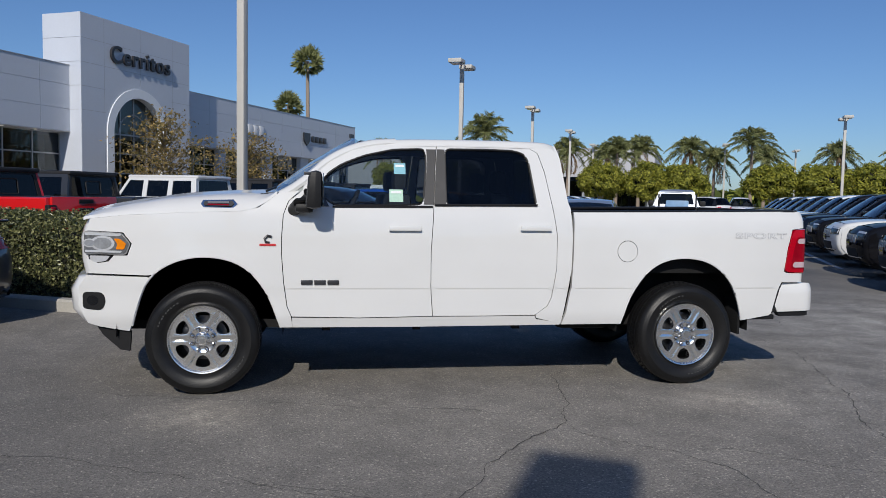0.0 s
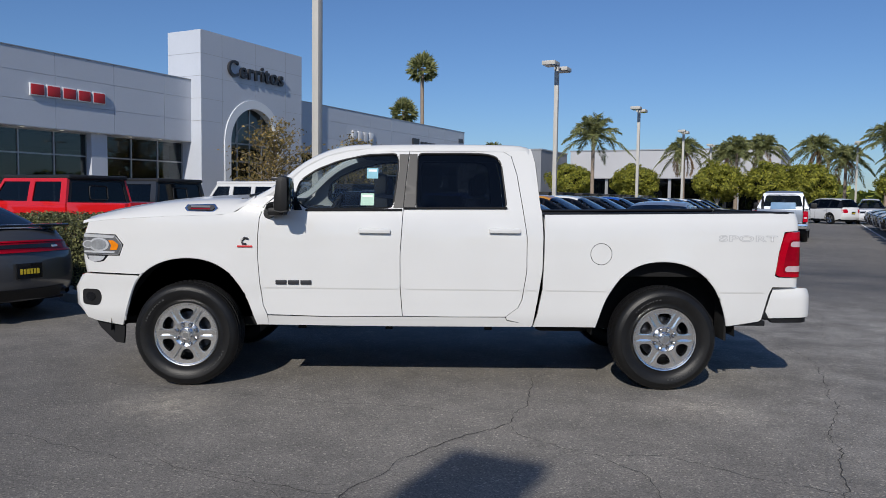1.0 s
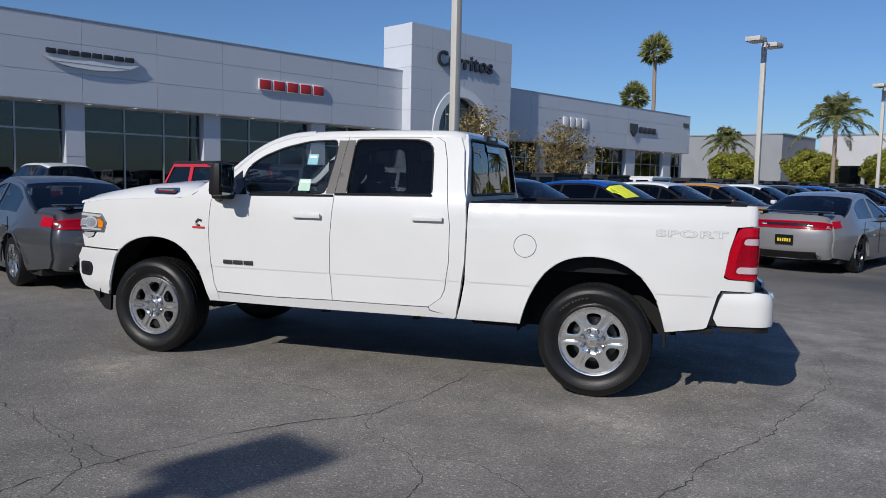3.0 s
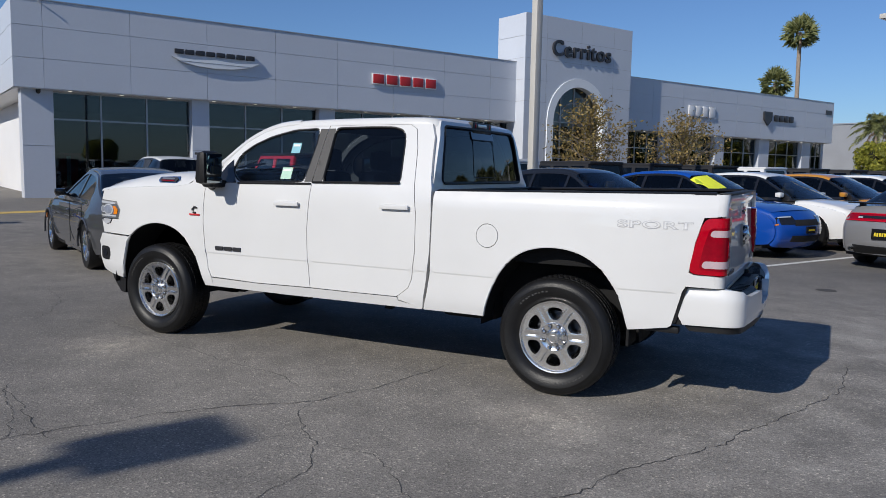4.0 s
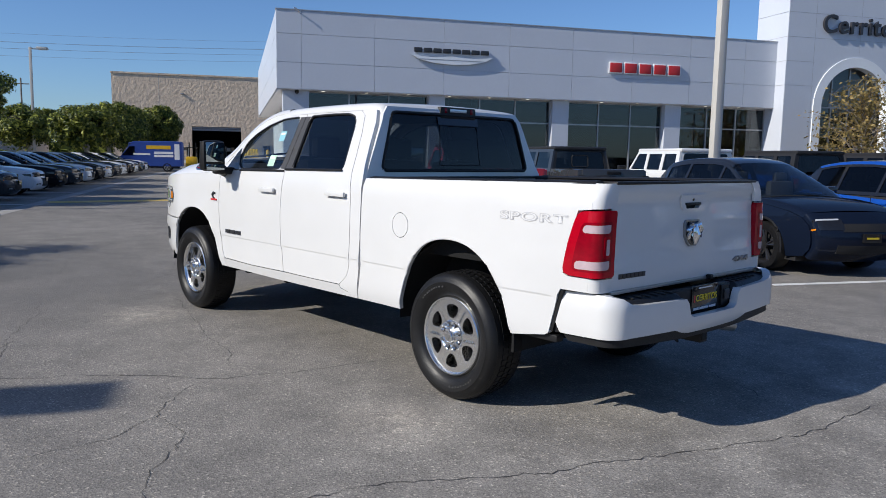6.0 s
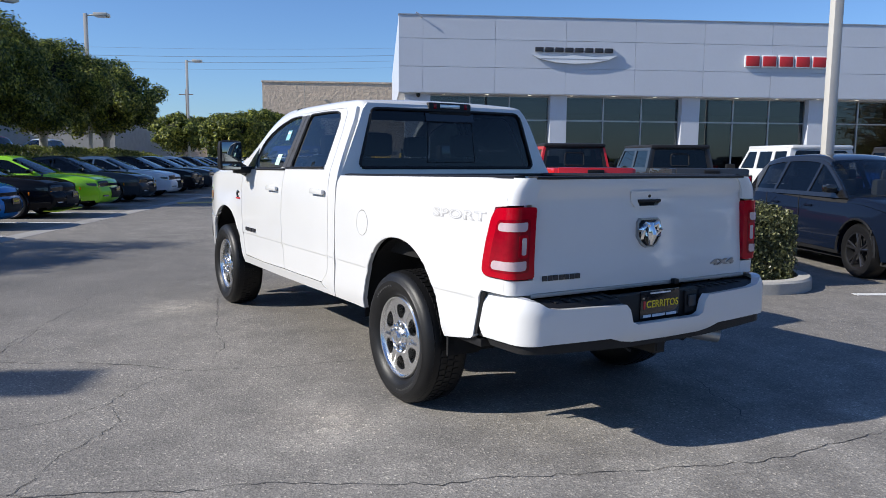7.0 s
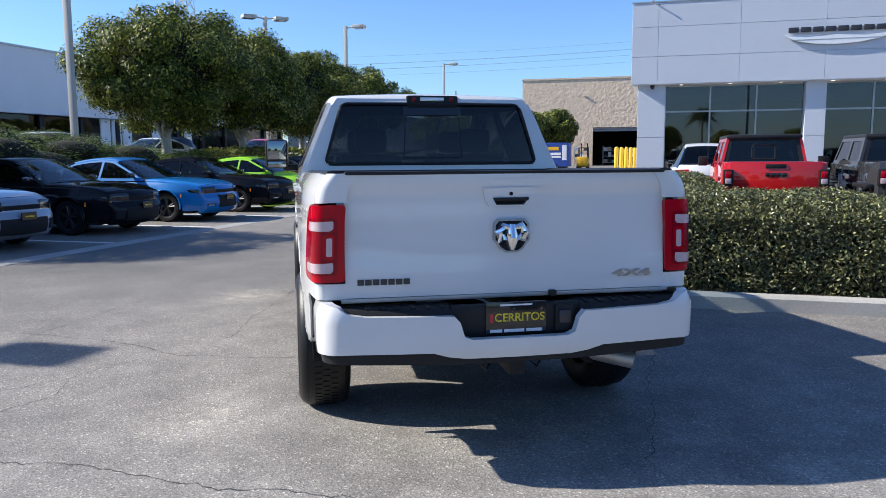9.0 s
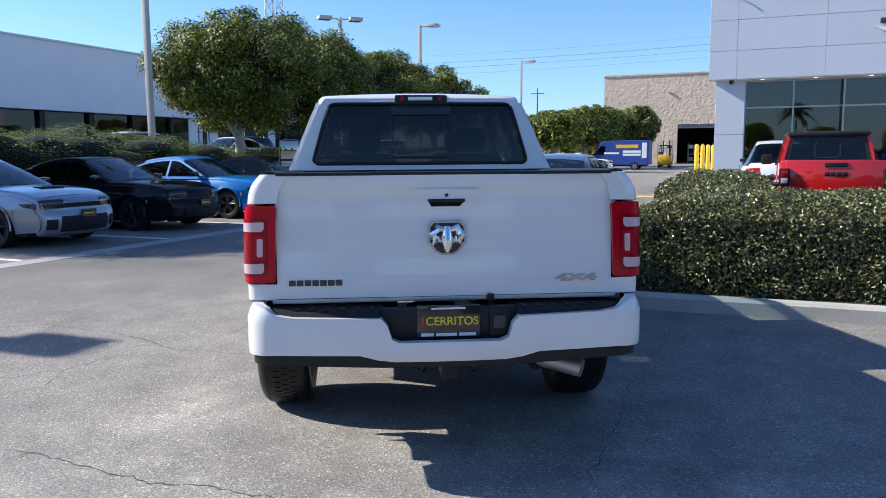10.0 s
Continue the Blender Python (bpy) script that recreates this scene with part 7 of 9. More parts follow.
    part("handle_pocket", boxed(2.93, 2.95, -0.11, 0.11, 1.255, 1.315), "dark", tg, smooth=0)
    part("handle_bar", boxed(2.958, 2.985, -0.088, 0.088, 1.288, 1.304, bevel=0.004), "plastic", tg)
    g = bmesh.new()
    lathe(g, [(0.0, 0.0), (0.009, 0.0), (0.01, 0.006)], 12)
    bmesh.ops.transform(g, matrix=pose(tailgate_x(0, 1.32) + 0.016, 0.0, 1.322, 0, 0, 90), verts=g.verts)
    part("camera_lens", g, "gloss", tg)
    sh = [(-0.070, 1.20), (0.070, 1.20), (0.090, 1.178), (0.092, 1.10), (0.060, 1.055), (0.030, 1.036), (-0.030, 1.036), (-0.060, 1.055), (-0.092, 1.10), (-0.090, 1.178)]
    em = part("emblem", sheeted(sh, lambda a, b, d: Vector((tailgate_x(a, b) + 0.016 - d, a, b)), step=0.03, lip=0.016, edge=0.03), "letter_grey", tg, "chrome and black shield emblem")
    inn = [(a * 0.88, 1.118 + (b - 1.118) * 0.88) for a, b in sh]
    part("emblem_field", sheeted(inn, lambda a, b, d: Vector((tailgate_x(a, b) + 0.018 - d, a, b)), step=0.03, lip=0.002, edge=0.03), "gloss", em)
    for s in (-1, 1):
        part("emblem_curl", tubed([(tailgate_x(0, 1.1) + 0.022, s * a, b) for a, b in ((0.006, 1.158), (0.045, 1.168), (0.068, 1.135), (0.058, 1.095), (0.036, 1.10), (0.044, 1.128))], [0.015, 0.022, 0.023, 0.019, 0.014, 0.008], 8), "chrome", em)
    part("emblem_centre", tubed([(tailgate_x(0, 1.1) + 0.022, 0, 1.175), (tailgate_x(0, 1.1) + 0.028, 0, 1.11), (tailgate_x(0, 1.06) + 0.022, 0, 1.052)], [0.016, 0.034, 0.014], 10), "chrome", em)
    for k in range(7):
        a = -0.752 + k * 0.0365
        part("badge_block", boxed(tailgate_x(a, 0.91), tailgate_x(a, 0.91) + 0.006, a, a + 0.031, 0.898, 0.926, bevel=0.002), "letter", tg, smooth=0)
    words("4X4", 0.075, 0.004, "letter_grey", tg, "badge_lettering", pose(tailgate_x(0.63, 0.915) + 0.004, 0.632, 0.914, 90, 0, 90), "grey 4X4 badge", spacing=1.1, bold=0.003, squash=0.62).scale.x = 1.5
    part("bed_sill", boxed(2.88, 2.99, -0.83, 0.83, 0.815, 0.836, bevel=0.004), "steel", t)
    # rear bumper
    side_len = 0.82 + 0.13 * math.pi / 2
    E = side_len + 0.28
    half = [(0.0, 0.652), (0.235, 0.652), (0.272, 0.668), (0.292, 0.735), (0.320, 0.766), (0.72, 0.772), (0.80, 0.782), (0.86, 0.815), (0.95, 0.826), (side_len, 0.828), (E, 0.822), (E + 0.03, 0.76), (E - 0.01, 0.64), (E - 0.04, 0.585), (side_len, 0.592), (0.80, 0.598), (0.42, 0.594), (0.34, 0.570), (0.26, 0.558), (0.0, 0.556)]
    full = half + [(-a, b) for a, b in reversed(half[1:-1])]
    def bump_sk(lift):
        def f(a, b, d):
            rnd = -0.018 * max(0.0, (0.62 - b) / 0.06) ** 2 - 0.022 * max(0.0, (b - 0.75) / 0.07) ** 2
            x, y = bumper_plan(a, lift - d + rnd)
            return Vector((x, y, b))
        return f
    rb = part("rear_bumper", sheeted(full, bump_sk(0.0), step=0.035, lip=0.05, edge=0.03), "white", t, "white painted rear step bumper", smooth=50)
    g = bmesh.new()
    vs = []
    for s in np.linspace(-0.99, 0.99, 61):
        x, y = bumper_plan(s, -0.02)
        notch = 1 if abs(s) < 0.30 else 0
        zt = 0.790 - 0.018 * notch
        x = 3.07 if notch else x
        vs.append([g.verts.new((2.96, y * 0.97, zt + 0.012)), g.verts.new((x - 0.035, y, zt)), g.verts.new((x - 0.012, y, zt - 0.022)), g.verts.new((x - 0.02, y, 0.70))])
    for a, b in zip(vs, vs[1:]):
        for k in range(3):
            g.faces.new((a[k], a[k + 1], b[k + 1], b[k]))
    part("step_pad", g, "plastic", rb, "black moulded step pad")
    for s in (-1, 1):
        for k in range(6):
            x, y = bumper_plan(s * (0.36 + k * 0.07), -0.07)
            part("step_rib", boxed(3.0, x, y - 0.012, y + 0.012, 0.792, 0.801, bevel=0.002), "plastic", rb)
    part("plate_recess", boxed(3.03, 3.085, -0.325, 0.325, 0.635, 0.80, bevel=0.015), "plastic", rb, "black number plate recess")
    pl = part("plate", boxed(3.086, 3.094, -0.155, 0.145, 0.652, 0.812, bevel=0.004), "gloss", t, "black dealer plate with yellow lettering")
    words("CERRITOS", 0.055, 0.001, "paper_gold", pl, "plate_lettering", pose(3.0955, 0.012, 0.735, 90, 0, 90), "yellow dealer lettering", bold=0.001)
    part("plate_mark", boxed(3.0945, 3.096, -0.135, -0.120, 0.712, 0.756), "sign_red", pl, smooth=0)
    part("plate_bar", boxed(3.0945, 3.096, -0.085, 0.075, 0.793, 0.801), "sign_white", pl, smooth=0)
    for a, b in ((-0.135, -0.075), (-0.065, 0.035), (0.045, 0.125)):
        part("plate_bar", boxed(3.0945, 3.096, a, b, 0.665, 0.680), "sign_white", pl, smooth=0)
    g = bmesh.new()
    box(g, 3.085, 3.10, 0.19, 0.285, 0.66, 0.79, 0.006)
    part("trailer_socket", g, "plastic", rb)
    part("socket_cap", boxed(3.10, 3.115, 0.205, 0.265, 0.70, 0.765, bevel=0.008), "letter", rb)
    part("keeper", boxed(2.985, 3.02, 0.19, 0.225, 0.815, 0.845, bevel=0.005), "plastic", rb)
    low = [(E - 0.04, 0.588), (side_len, 0.595), (0.80, 0.600), (0.42, 0.598), (0.34, 0.574), (0.0, 0.560), (-0.34, 0.574), (-0.42, 0.598), (-0.80, 0.600), (-side_len, 0.595), (-E + 0.04, 0.588), (-E + 0.08, 0.545), (-0.9, 0.548), (-0.3, 0.530), (0.3, 0.530), (0.9, 0.548), (E - 0.08, 0.545)]
    part("lower_valance", sheeted(low, lambda a, b, d: Vector((*bumper_plan(a, -0.025 - d), b)), step=0.04, lip=0.06, edge=0.04), "plastic", rb, "black lower valance")
    for s in (-1, 1):
        gap = [(s * (E + 0.005), 0.822), (s * (E + 0.045), 0.80), (s * (E + 0.055), 0.72), (s * (E + 0.0), 0.58), (s * (E - 0.035), 0.586), (s * (E - 0.005), 0.64), (s * (E + 0.035), 0.76)]
        part("bumper_gap", sheeted(gap, lambda a, b, d: Vector((*bumper_plan(a, -0.012 - d), b)), step=0.04, lip=0.02, edge=0.04), "plastic", rb)
        part("sensor", boxed(3.12, 3.128, s * 0.62 - 0.011, s * 0.62 + 0.011, 0.672, 0.694, bevel=0.003), "white", rb)
    # running gear
    for s in (-1, 1):
        part("chassis_rail", boxed(-2.5, 3.0, *sorted((s * 0.38, s * 0.48)), 0.50, 0.66, bevel=0.01), "liner", t)
        part("leaf_spring", tubed([(1.25, s * 0.52, 0.55), (1.6, s * 0.52, 0.43), (1.9, s * 0.52, 0.40), (2.3, s * 0.52, 0.45), (2.65, s * 0.52, 0.58)], 0.03, 6), "liner", t)
        part("shock", tubed([(1.75, s * 0.62, 0.35), (1.6, s * 0.5, 0.85)], 0.03, 8), "steel", t)
    for cx in (-AXLE, AXLE):
        g = bmesh.new()
        tube(g, [(cx, -0.85, 0.41), (cx, 0.85, 0.41)], 0.05, 10)
        box(g, cx - 0.17, cx + 0.17, -0.17, 0.17, 0.27, 0.58, 0.07)
        part("axle", g, "liner", t)
    part("floor_pan", boxed(-1.35, 0.9, -0.92, 0.92, 0.52, 0.60, bevel=0.01), "liner", t)
    part("engine_bay", boxed(-2.55, -1.3, -0.60, 0.60, 0.50, 1.25), "liner", t, smooth=0)
    part("fuel_tank", boxed(0.9, 1.35, -0.75, -0.2, 0.42, 0.8, bevel=0.05), "liner", t)
    part("spare_wheel_well", boxed(2.0, 2.85, -0.36, 0.36, 0.46, 0.60, bevel=0.06), "liner", t)
    g = bmesh.new()
    box(g, 2.86, 3.10, -0.04, 0.04, 0.455, 0.54, 0.006)
    box(g, 2.9, 3.0, -0.5, 0.5, 0.50, 0.56, 0.01)
    hr = part("hitch_receiver", g, "plastic", t, "black square hitch receiver")
    part("receiver_mouth", boxed(3.095, 3.104, -0.026, 0.026, 0.470, 0.525), "dark", hr, smooth=0)
    for s in (-1, 1):
        part("chain_loop", tubed([(2.97, s * 0.09, 0.50), (3.0, s * 0.13, 0.46), (2.97, s * 0.17, 0.50)], 0.008, 6), "plastic", hr)
    g = bmesh.new()
    lathe(g, [(0.036, 0.10), (0.040, 0.21), (0.046, 0.21), (0.047, 0.17), (0.047, 0.0), (0.040, -0.05)], 20)
    bmesh.ops.transform(g, matrix=pose(2.84, 0.50, 0.478, -9, 0, -30), verts=g.verts)
    part("exhaust_tip", g, "steel", t, "bright metal exhaust tip")
    part("exhaust_pipe", tubed([(0.8, 0.3, 0.5), (2.4, 0.42, 0.5), (2.86, 0.47, 0.462)], 0.045, 8), "liner", t)
    for x in (-1.0, -0.3, 0.5):
        part("step_bracket", boxed(x - 0.03, x + 0.03, -0.9, -0.84, 0.455, 0.52, bevel=0.005), "liner", t)
    # cabin
    for x in (-0.42, 0.42):
        for s in (-1, 1):
            g = boxed(x - 0.10, x + 0.10, s * 0.42 - 0.25, s * 0.42 + 0.25, 0.95, 1.52, bevel=0.07)
            box(g, x - 0.04, x + 0.07, s * 0.42 - 0.13, s * 0.42 + 0.13, 1.53, 1.72, 0.05)
            box(g, x - 0.55, x, s * 0.42 - 0.25, s * 0.42 + 0.25, 0.82, 1.0, 0.06)
            part("seat", g, "seat", t)
    part("dashboard", boxed(-1.36, -0.95, -0.80, 0.80, 1.05, 1.42, bevel=0.06), "seat", t)
    g = bmesh.new()
    ringp = [(0.19 * math.cos(q), 0.19 * math.sin(q), 0) for q in np.linspace(0, 2 * math.pi, 21)]
    tube(g, ringp, 0.017, 6, cap=False)
    tube(g, [(-0.18, 0, 0), (0, 0, -0.02), (0.18, 0, 0)], 0.02, 6)
    bmesh.ops.transform(g, matrix=pose(-0.83, -0.42, 1.36, 0, -62, 0), verts=g.verts)
    part("steering_wheel", g, "seat", t)
    part("headliner", boxed(-0.62, 0.74, -0.68, 0.68, 1.88, 1.90), "seat", t, smooth=0)
    for z0, z1, x0, x1, mt in ((1.665, 1.750, -0.490, -0.400, "paper_blue"), (1.45, 1.545, -0.530, -0.425, "paper_green")):
        s = part("window_sticker", sheeted([(x0, z0), (x1, z0), (x1, z1), (x0, z1)], side_skin(-1, -0.011), step=0.1, lip=0, edge=0.08), mt, t, "printed sticker inside the front window")
        part("sticker_print", sheeted([(x0 + 0.012, z1 - 0.030), (x1 - 0.012, z1 - 0.030), (x1 - 0.012, z1 - 0.012), (x0 + 0.012, z1 - 0.012)], side_skin(-1, -0.009), step=0.1, lip=0, edge=0.08), "sign_white", s)
    # the nose runs on a little further forward of the front arches
    for ob in t.children_recursive:
        if ob.type == "MESH" and ob.parent.name.startswith("wheel") is False:
            for v in ob.data.vertices:
                d = -2.34 - v.co.x
                if d > 0 and abs(v.co.y) < 1.2:
                    v.co.x -= 0.42 * d * d / (d + 0.06)
    return t


M.update(
    rubber_mark=material("tyre_mark", (0.042, 0.042, 0.042), 0.7, spread=0.2),
    lamp_dark=material("lamp_housing_grey", (0.20, 0.205, 0.21), 0.22, 0.4, coat=0.8, spread=0.35, scale=30),
    lamp_glass=material("lamp_projector_glass", (0.50, 0.52, 0.54), 0.06, 0.5, coat=1.0, spread=0.25, scale=25),
    pillar=material("grey_pillar_film", (0.05, 0.048, 0.047), 0.45, spread=0.05),
    recess=material("white_recess", (0.66, 0.66, 0.655), 0.4, coat=0.8, spread=0.03),
    liner=material("black_liner", (0.007, 0.007, 0.0075), 0.9, spread=0.3, scale=8, bump=0.2),
    red_dark=material("deep_red_lens", (0.24, 0.001, 0.010), 0.1, coat=0.0, spread=0.2, scale=14, spec=0.35),
    mirror=material("mirror_glass", (0.26, 0.29, 0.30), 0.02, 1.0, spread=0.01),
    decal=material("grey_decal", (0.46, 0.46, 0.47), 0.4, spread=0.05),
    letter_grey=material("grey_badge_metal", (0.35, 0.35, 0.35), 0.3, 0.8, spread=0.05),
    paper_gold=material("yellow_print", (0.70, 0.52, 0.03), 0.5, spread=0.05),
)
pickup_truck()


# ---- layout of the lot ----
def island():
    """The planted island with its kerb."""
    def ring(a, b, c, d, r, n=8):
        pts = []
        for cx, cy, s in ((c - r, d - r, 0), (a + r, d - r, 90), (a + r, b + r, 180), (c - r, b + r, 270)):
            pts += [(cx + r * math.cos(radians(s + 90 * k / n)), cy + r * math.sin(radians(s + 90 * k / n))) for k in range(n + 1)]
        return pts
    o, i = ring(0.9, 1.45, 5.15, 6.9, 0.9), ring(1.06, 1.61, 4.99, 6.74, 0.74)
    bm = bmesh.new()
    lo = [bm.verts.new((x, y, -0.05)) for x, y in o]
    mid = [bm.verts.new((x, y, 0.125)) for x, y in o]
    up = [bm.verts.new((x + (p - x) * 0.15, y + (q - y) * 0.15, 0.15)) for (x, y), (p, q) in zip(o, i)]
    inn = [bm.verts.new((x, y, 0.15)) for x, y in i]
    dn = [bm.verts.new((x, y, 0.02)) for x, y in i]
    n = len(o)
    for a, b in ((lo, mid), (mid, up), (up, inn), (inn, dn)):
        for k in range(n):
            bm.faces.new((a[k], a[(k + 1) % n], b[(k + 1) % n], b[k]))
    solid("kerb", bm, "concrete", "pale concrete kerb round the planted island", "kerb", "structure", m=at(0, 0))
    bm = bmesh.new()
    bm.faces.new([bm.verts.new((x, y, 0.09)) for x, y in i])
    solid("planting_bed", bm, "soil", "dark soil inside the kerb", "soil", "structure", m=at(0, 0), smooth=0)


island()
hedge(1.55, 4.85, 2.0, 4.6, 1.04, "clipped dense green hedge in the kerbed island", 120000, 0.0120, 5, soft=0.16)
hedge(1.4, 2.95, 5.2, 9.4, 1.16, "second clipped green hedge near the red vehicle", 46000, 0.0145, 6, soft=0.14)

CARS = "cars parked in the lot"
left = [(3.45, "silver", "silver sports sedan", "dark_alloy"), (6.45, "black", "black sports sedan", "dark_alloy"), (9.5, "lblue", "bright blue sports sedan", "dark_alloy"),
        (12.6, "black", "black sedan with yellow splitter guards", "dark_alloy"), (15.7, "green", "lime-green sports sedan", "alloy"), (19.3, "dgrey", "dark grey sedan", "dark_alloy"),
        (22.8, "pearl", "white sedan", "dark_alloy"), (26.2, "black", "black sedan", "dark_alloy"), (29.4, "dgrey", "dark sedan", "dark_alloy"), (32.4, "pearl", "white sedan", "alloy"), (35.4, "black", "black sedan", "alloy"), (38.4, "white", "white sedan", "alloy"), (41.4, "dgrey", "dark sedan", "alloy"), (44.4, "pearl", "silver sedan", "alloy"), (47.4, "black", "black sedan", "alloy"), (50.4, "white", "white sedan", "alloy"), (53.4, "dgrey", "dark sedan", "alloy"), (56.4, "pearl", "silver sedan", "alloy")]
for v, c, lab, rim in left:
    parked_car("sedan", at(-10.5, v + 0.3), c, lab + " parked nose-out in the row", rim, group=CARS, splitter="splitter" in lab, scoop=v < 8)
right = [(7.0, "navy", "dark blue-black compact crossover", True, None), (10.3, "blue", "bright blue crossover with a black roof and sale sticker", False, "paper_yellow"), (13.1, "white", "white crossover", False, None), (15.9, "gold", "amber-coloured crossover", False, None),
         (18.7, "white", "white crossover", False, None), (21.5, "dgrey", "dark grey crossover", False, None), (24.3, "blue", "blue crossover", False, None), (29.5, "black", "black crossover", False, None), (32.3, "black", "black crossover", False, None), (35.1, "white", "white crossover", False, None), (37.9, "dgrey", "dark crossover", False, None), (40.7, "pearl", "silver crossover", False, None), (43.5, "black", "black crossover", False, None), (46.3, "white", "white crossover", False, None), (49.1, "black", "dark crossover", False, None)]
for u, c, lab, br, st in right:
    parked_car("suv", at(u, 4.1, 0, -90), c, lab + " parked nose-out", "dark_alloy", br, st, CARS)
for k in range(14):
    c = ("navy", "black", "white", "black", "navy", "black", "pearl", "white", "black", "white", "dgrey", "white", "black", "pearl")[k]
    parked_car("bigsuv", at(8.4 + 2.85 * k, -7.95, 0, 90), c, {"navy": "dark blue", "black": "black", "white": "white", "pearl": "silver", "dgrey": "dark grey"}[c] + " large SUV parked nose-out in a row", "alloy", False, None, CARS)
parked_car("sedan", at(-0.50, 7.65, 0, 90), "grey", "grey sports sedan with a rear spoiler beside the island", "alloy", False, None, CARS)
parked_car("sedan", at(12.35, 0.1, 0, 0), "cement", "cement-grey sports sedan standing in the aisle", "dark_alloy", False, None, CARS)
off_roader(at(3.9, 7.5, 0, 90), "redp", "red off-road pickup with a black hard top", True)
off_roader(at(6.35, 7.9, 0, 90), "dgrey", "dark grey off-road pickup", True)
off_roader(at(8.9, 8.3, 0, 90), "white", "white off-road vehicle with a white hard top", False, "white")
off_roader(at(11.7, 8.0, 0, 90), "blue", "blue off-road vehicle with a black top", False)
for k in range(14):
    c = ("black", "dgrey", "white", "black", "redp", "black", "dgrey", "black", "dgrey", "black", "blue", "black", "white", "black")[k]
    off_roader(at(14.5 + 2.8 * k, 8.2, 0, 90), c, {"black": "black", "dgrey": "dark grey", "white": "white", "redp": "red", "blue": "blue"}[c] + " off-road vehicle with a hard top", False, "white" if c == "white" else "hardtop")
parked_car("bigsuv", at(3.3, 19.3, 0, 90), "white", "white SUV close to the showroom windows", "alloy", False, None, CARS)

for u, v, c, lab, kd, turn in ((-20.0, 23.4, "pearl", "silver sedan on the neighbour's raised lot", "sedan", -90), (-25.5, 22.5, "white", "white SUV on the neighbour's raised lot", "bigsuv", -90), (-20.4, 33.8, "redp", "red crossover on the neighbour's raised lot", "suv", -90), (-20.8, 41.5, "white", "white crossover on the neighbour's raised lot", "suv", -90), (-27.0, 34.0, "black", "black SUV on the neighbour's raised lot", "bigsuv", -90)):
    parked_car(kd, at(u, v, 0.85, turn), c, lab, "alloy", False, None, CARS)
parked_car("bigsuv", at(56, -3.2, 0, 45), "white", "white SUV standing in the far aisle", "alloy", False, None, CARS)
parked_car("bigsuv", at(57, -6.2, 0, 180), "pearl", "silver SUV standing in the far aisle", "alloy", False, None, CARS)
parked_car("bigsuv", at(70, -2.4, 0, 180), "white", "white SUV parked at the far end", "alloy", False, None, CARS)


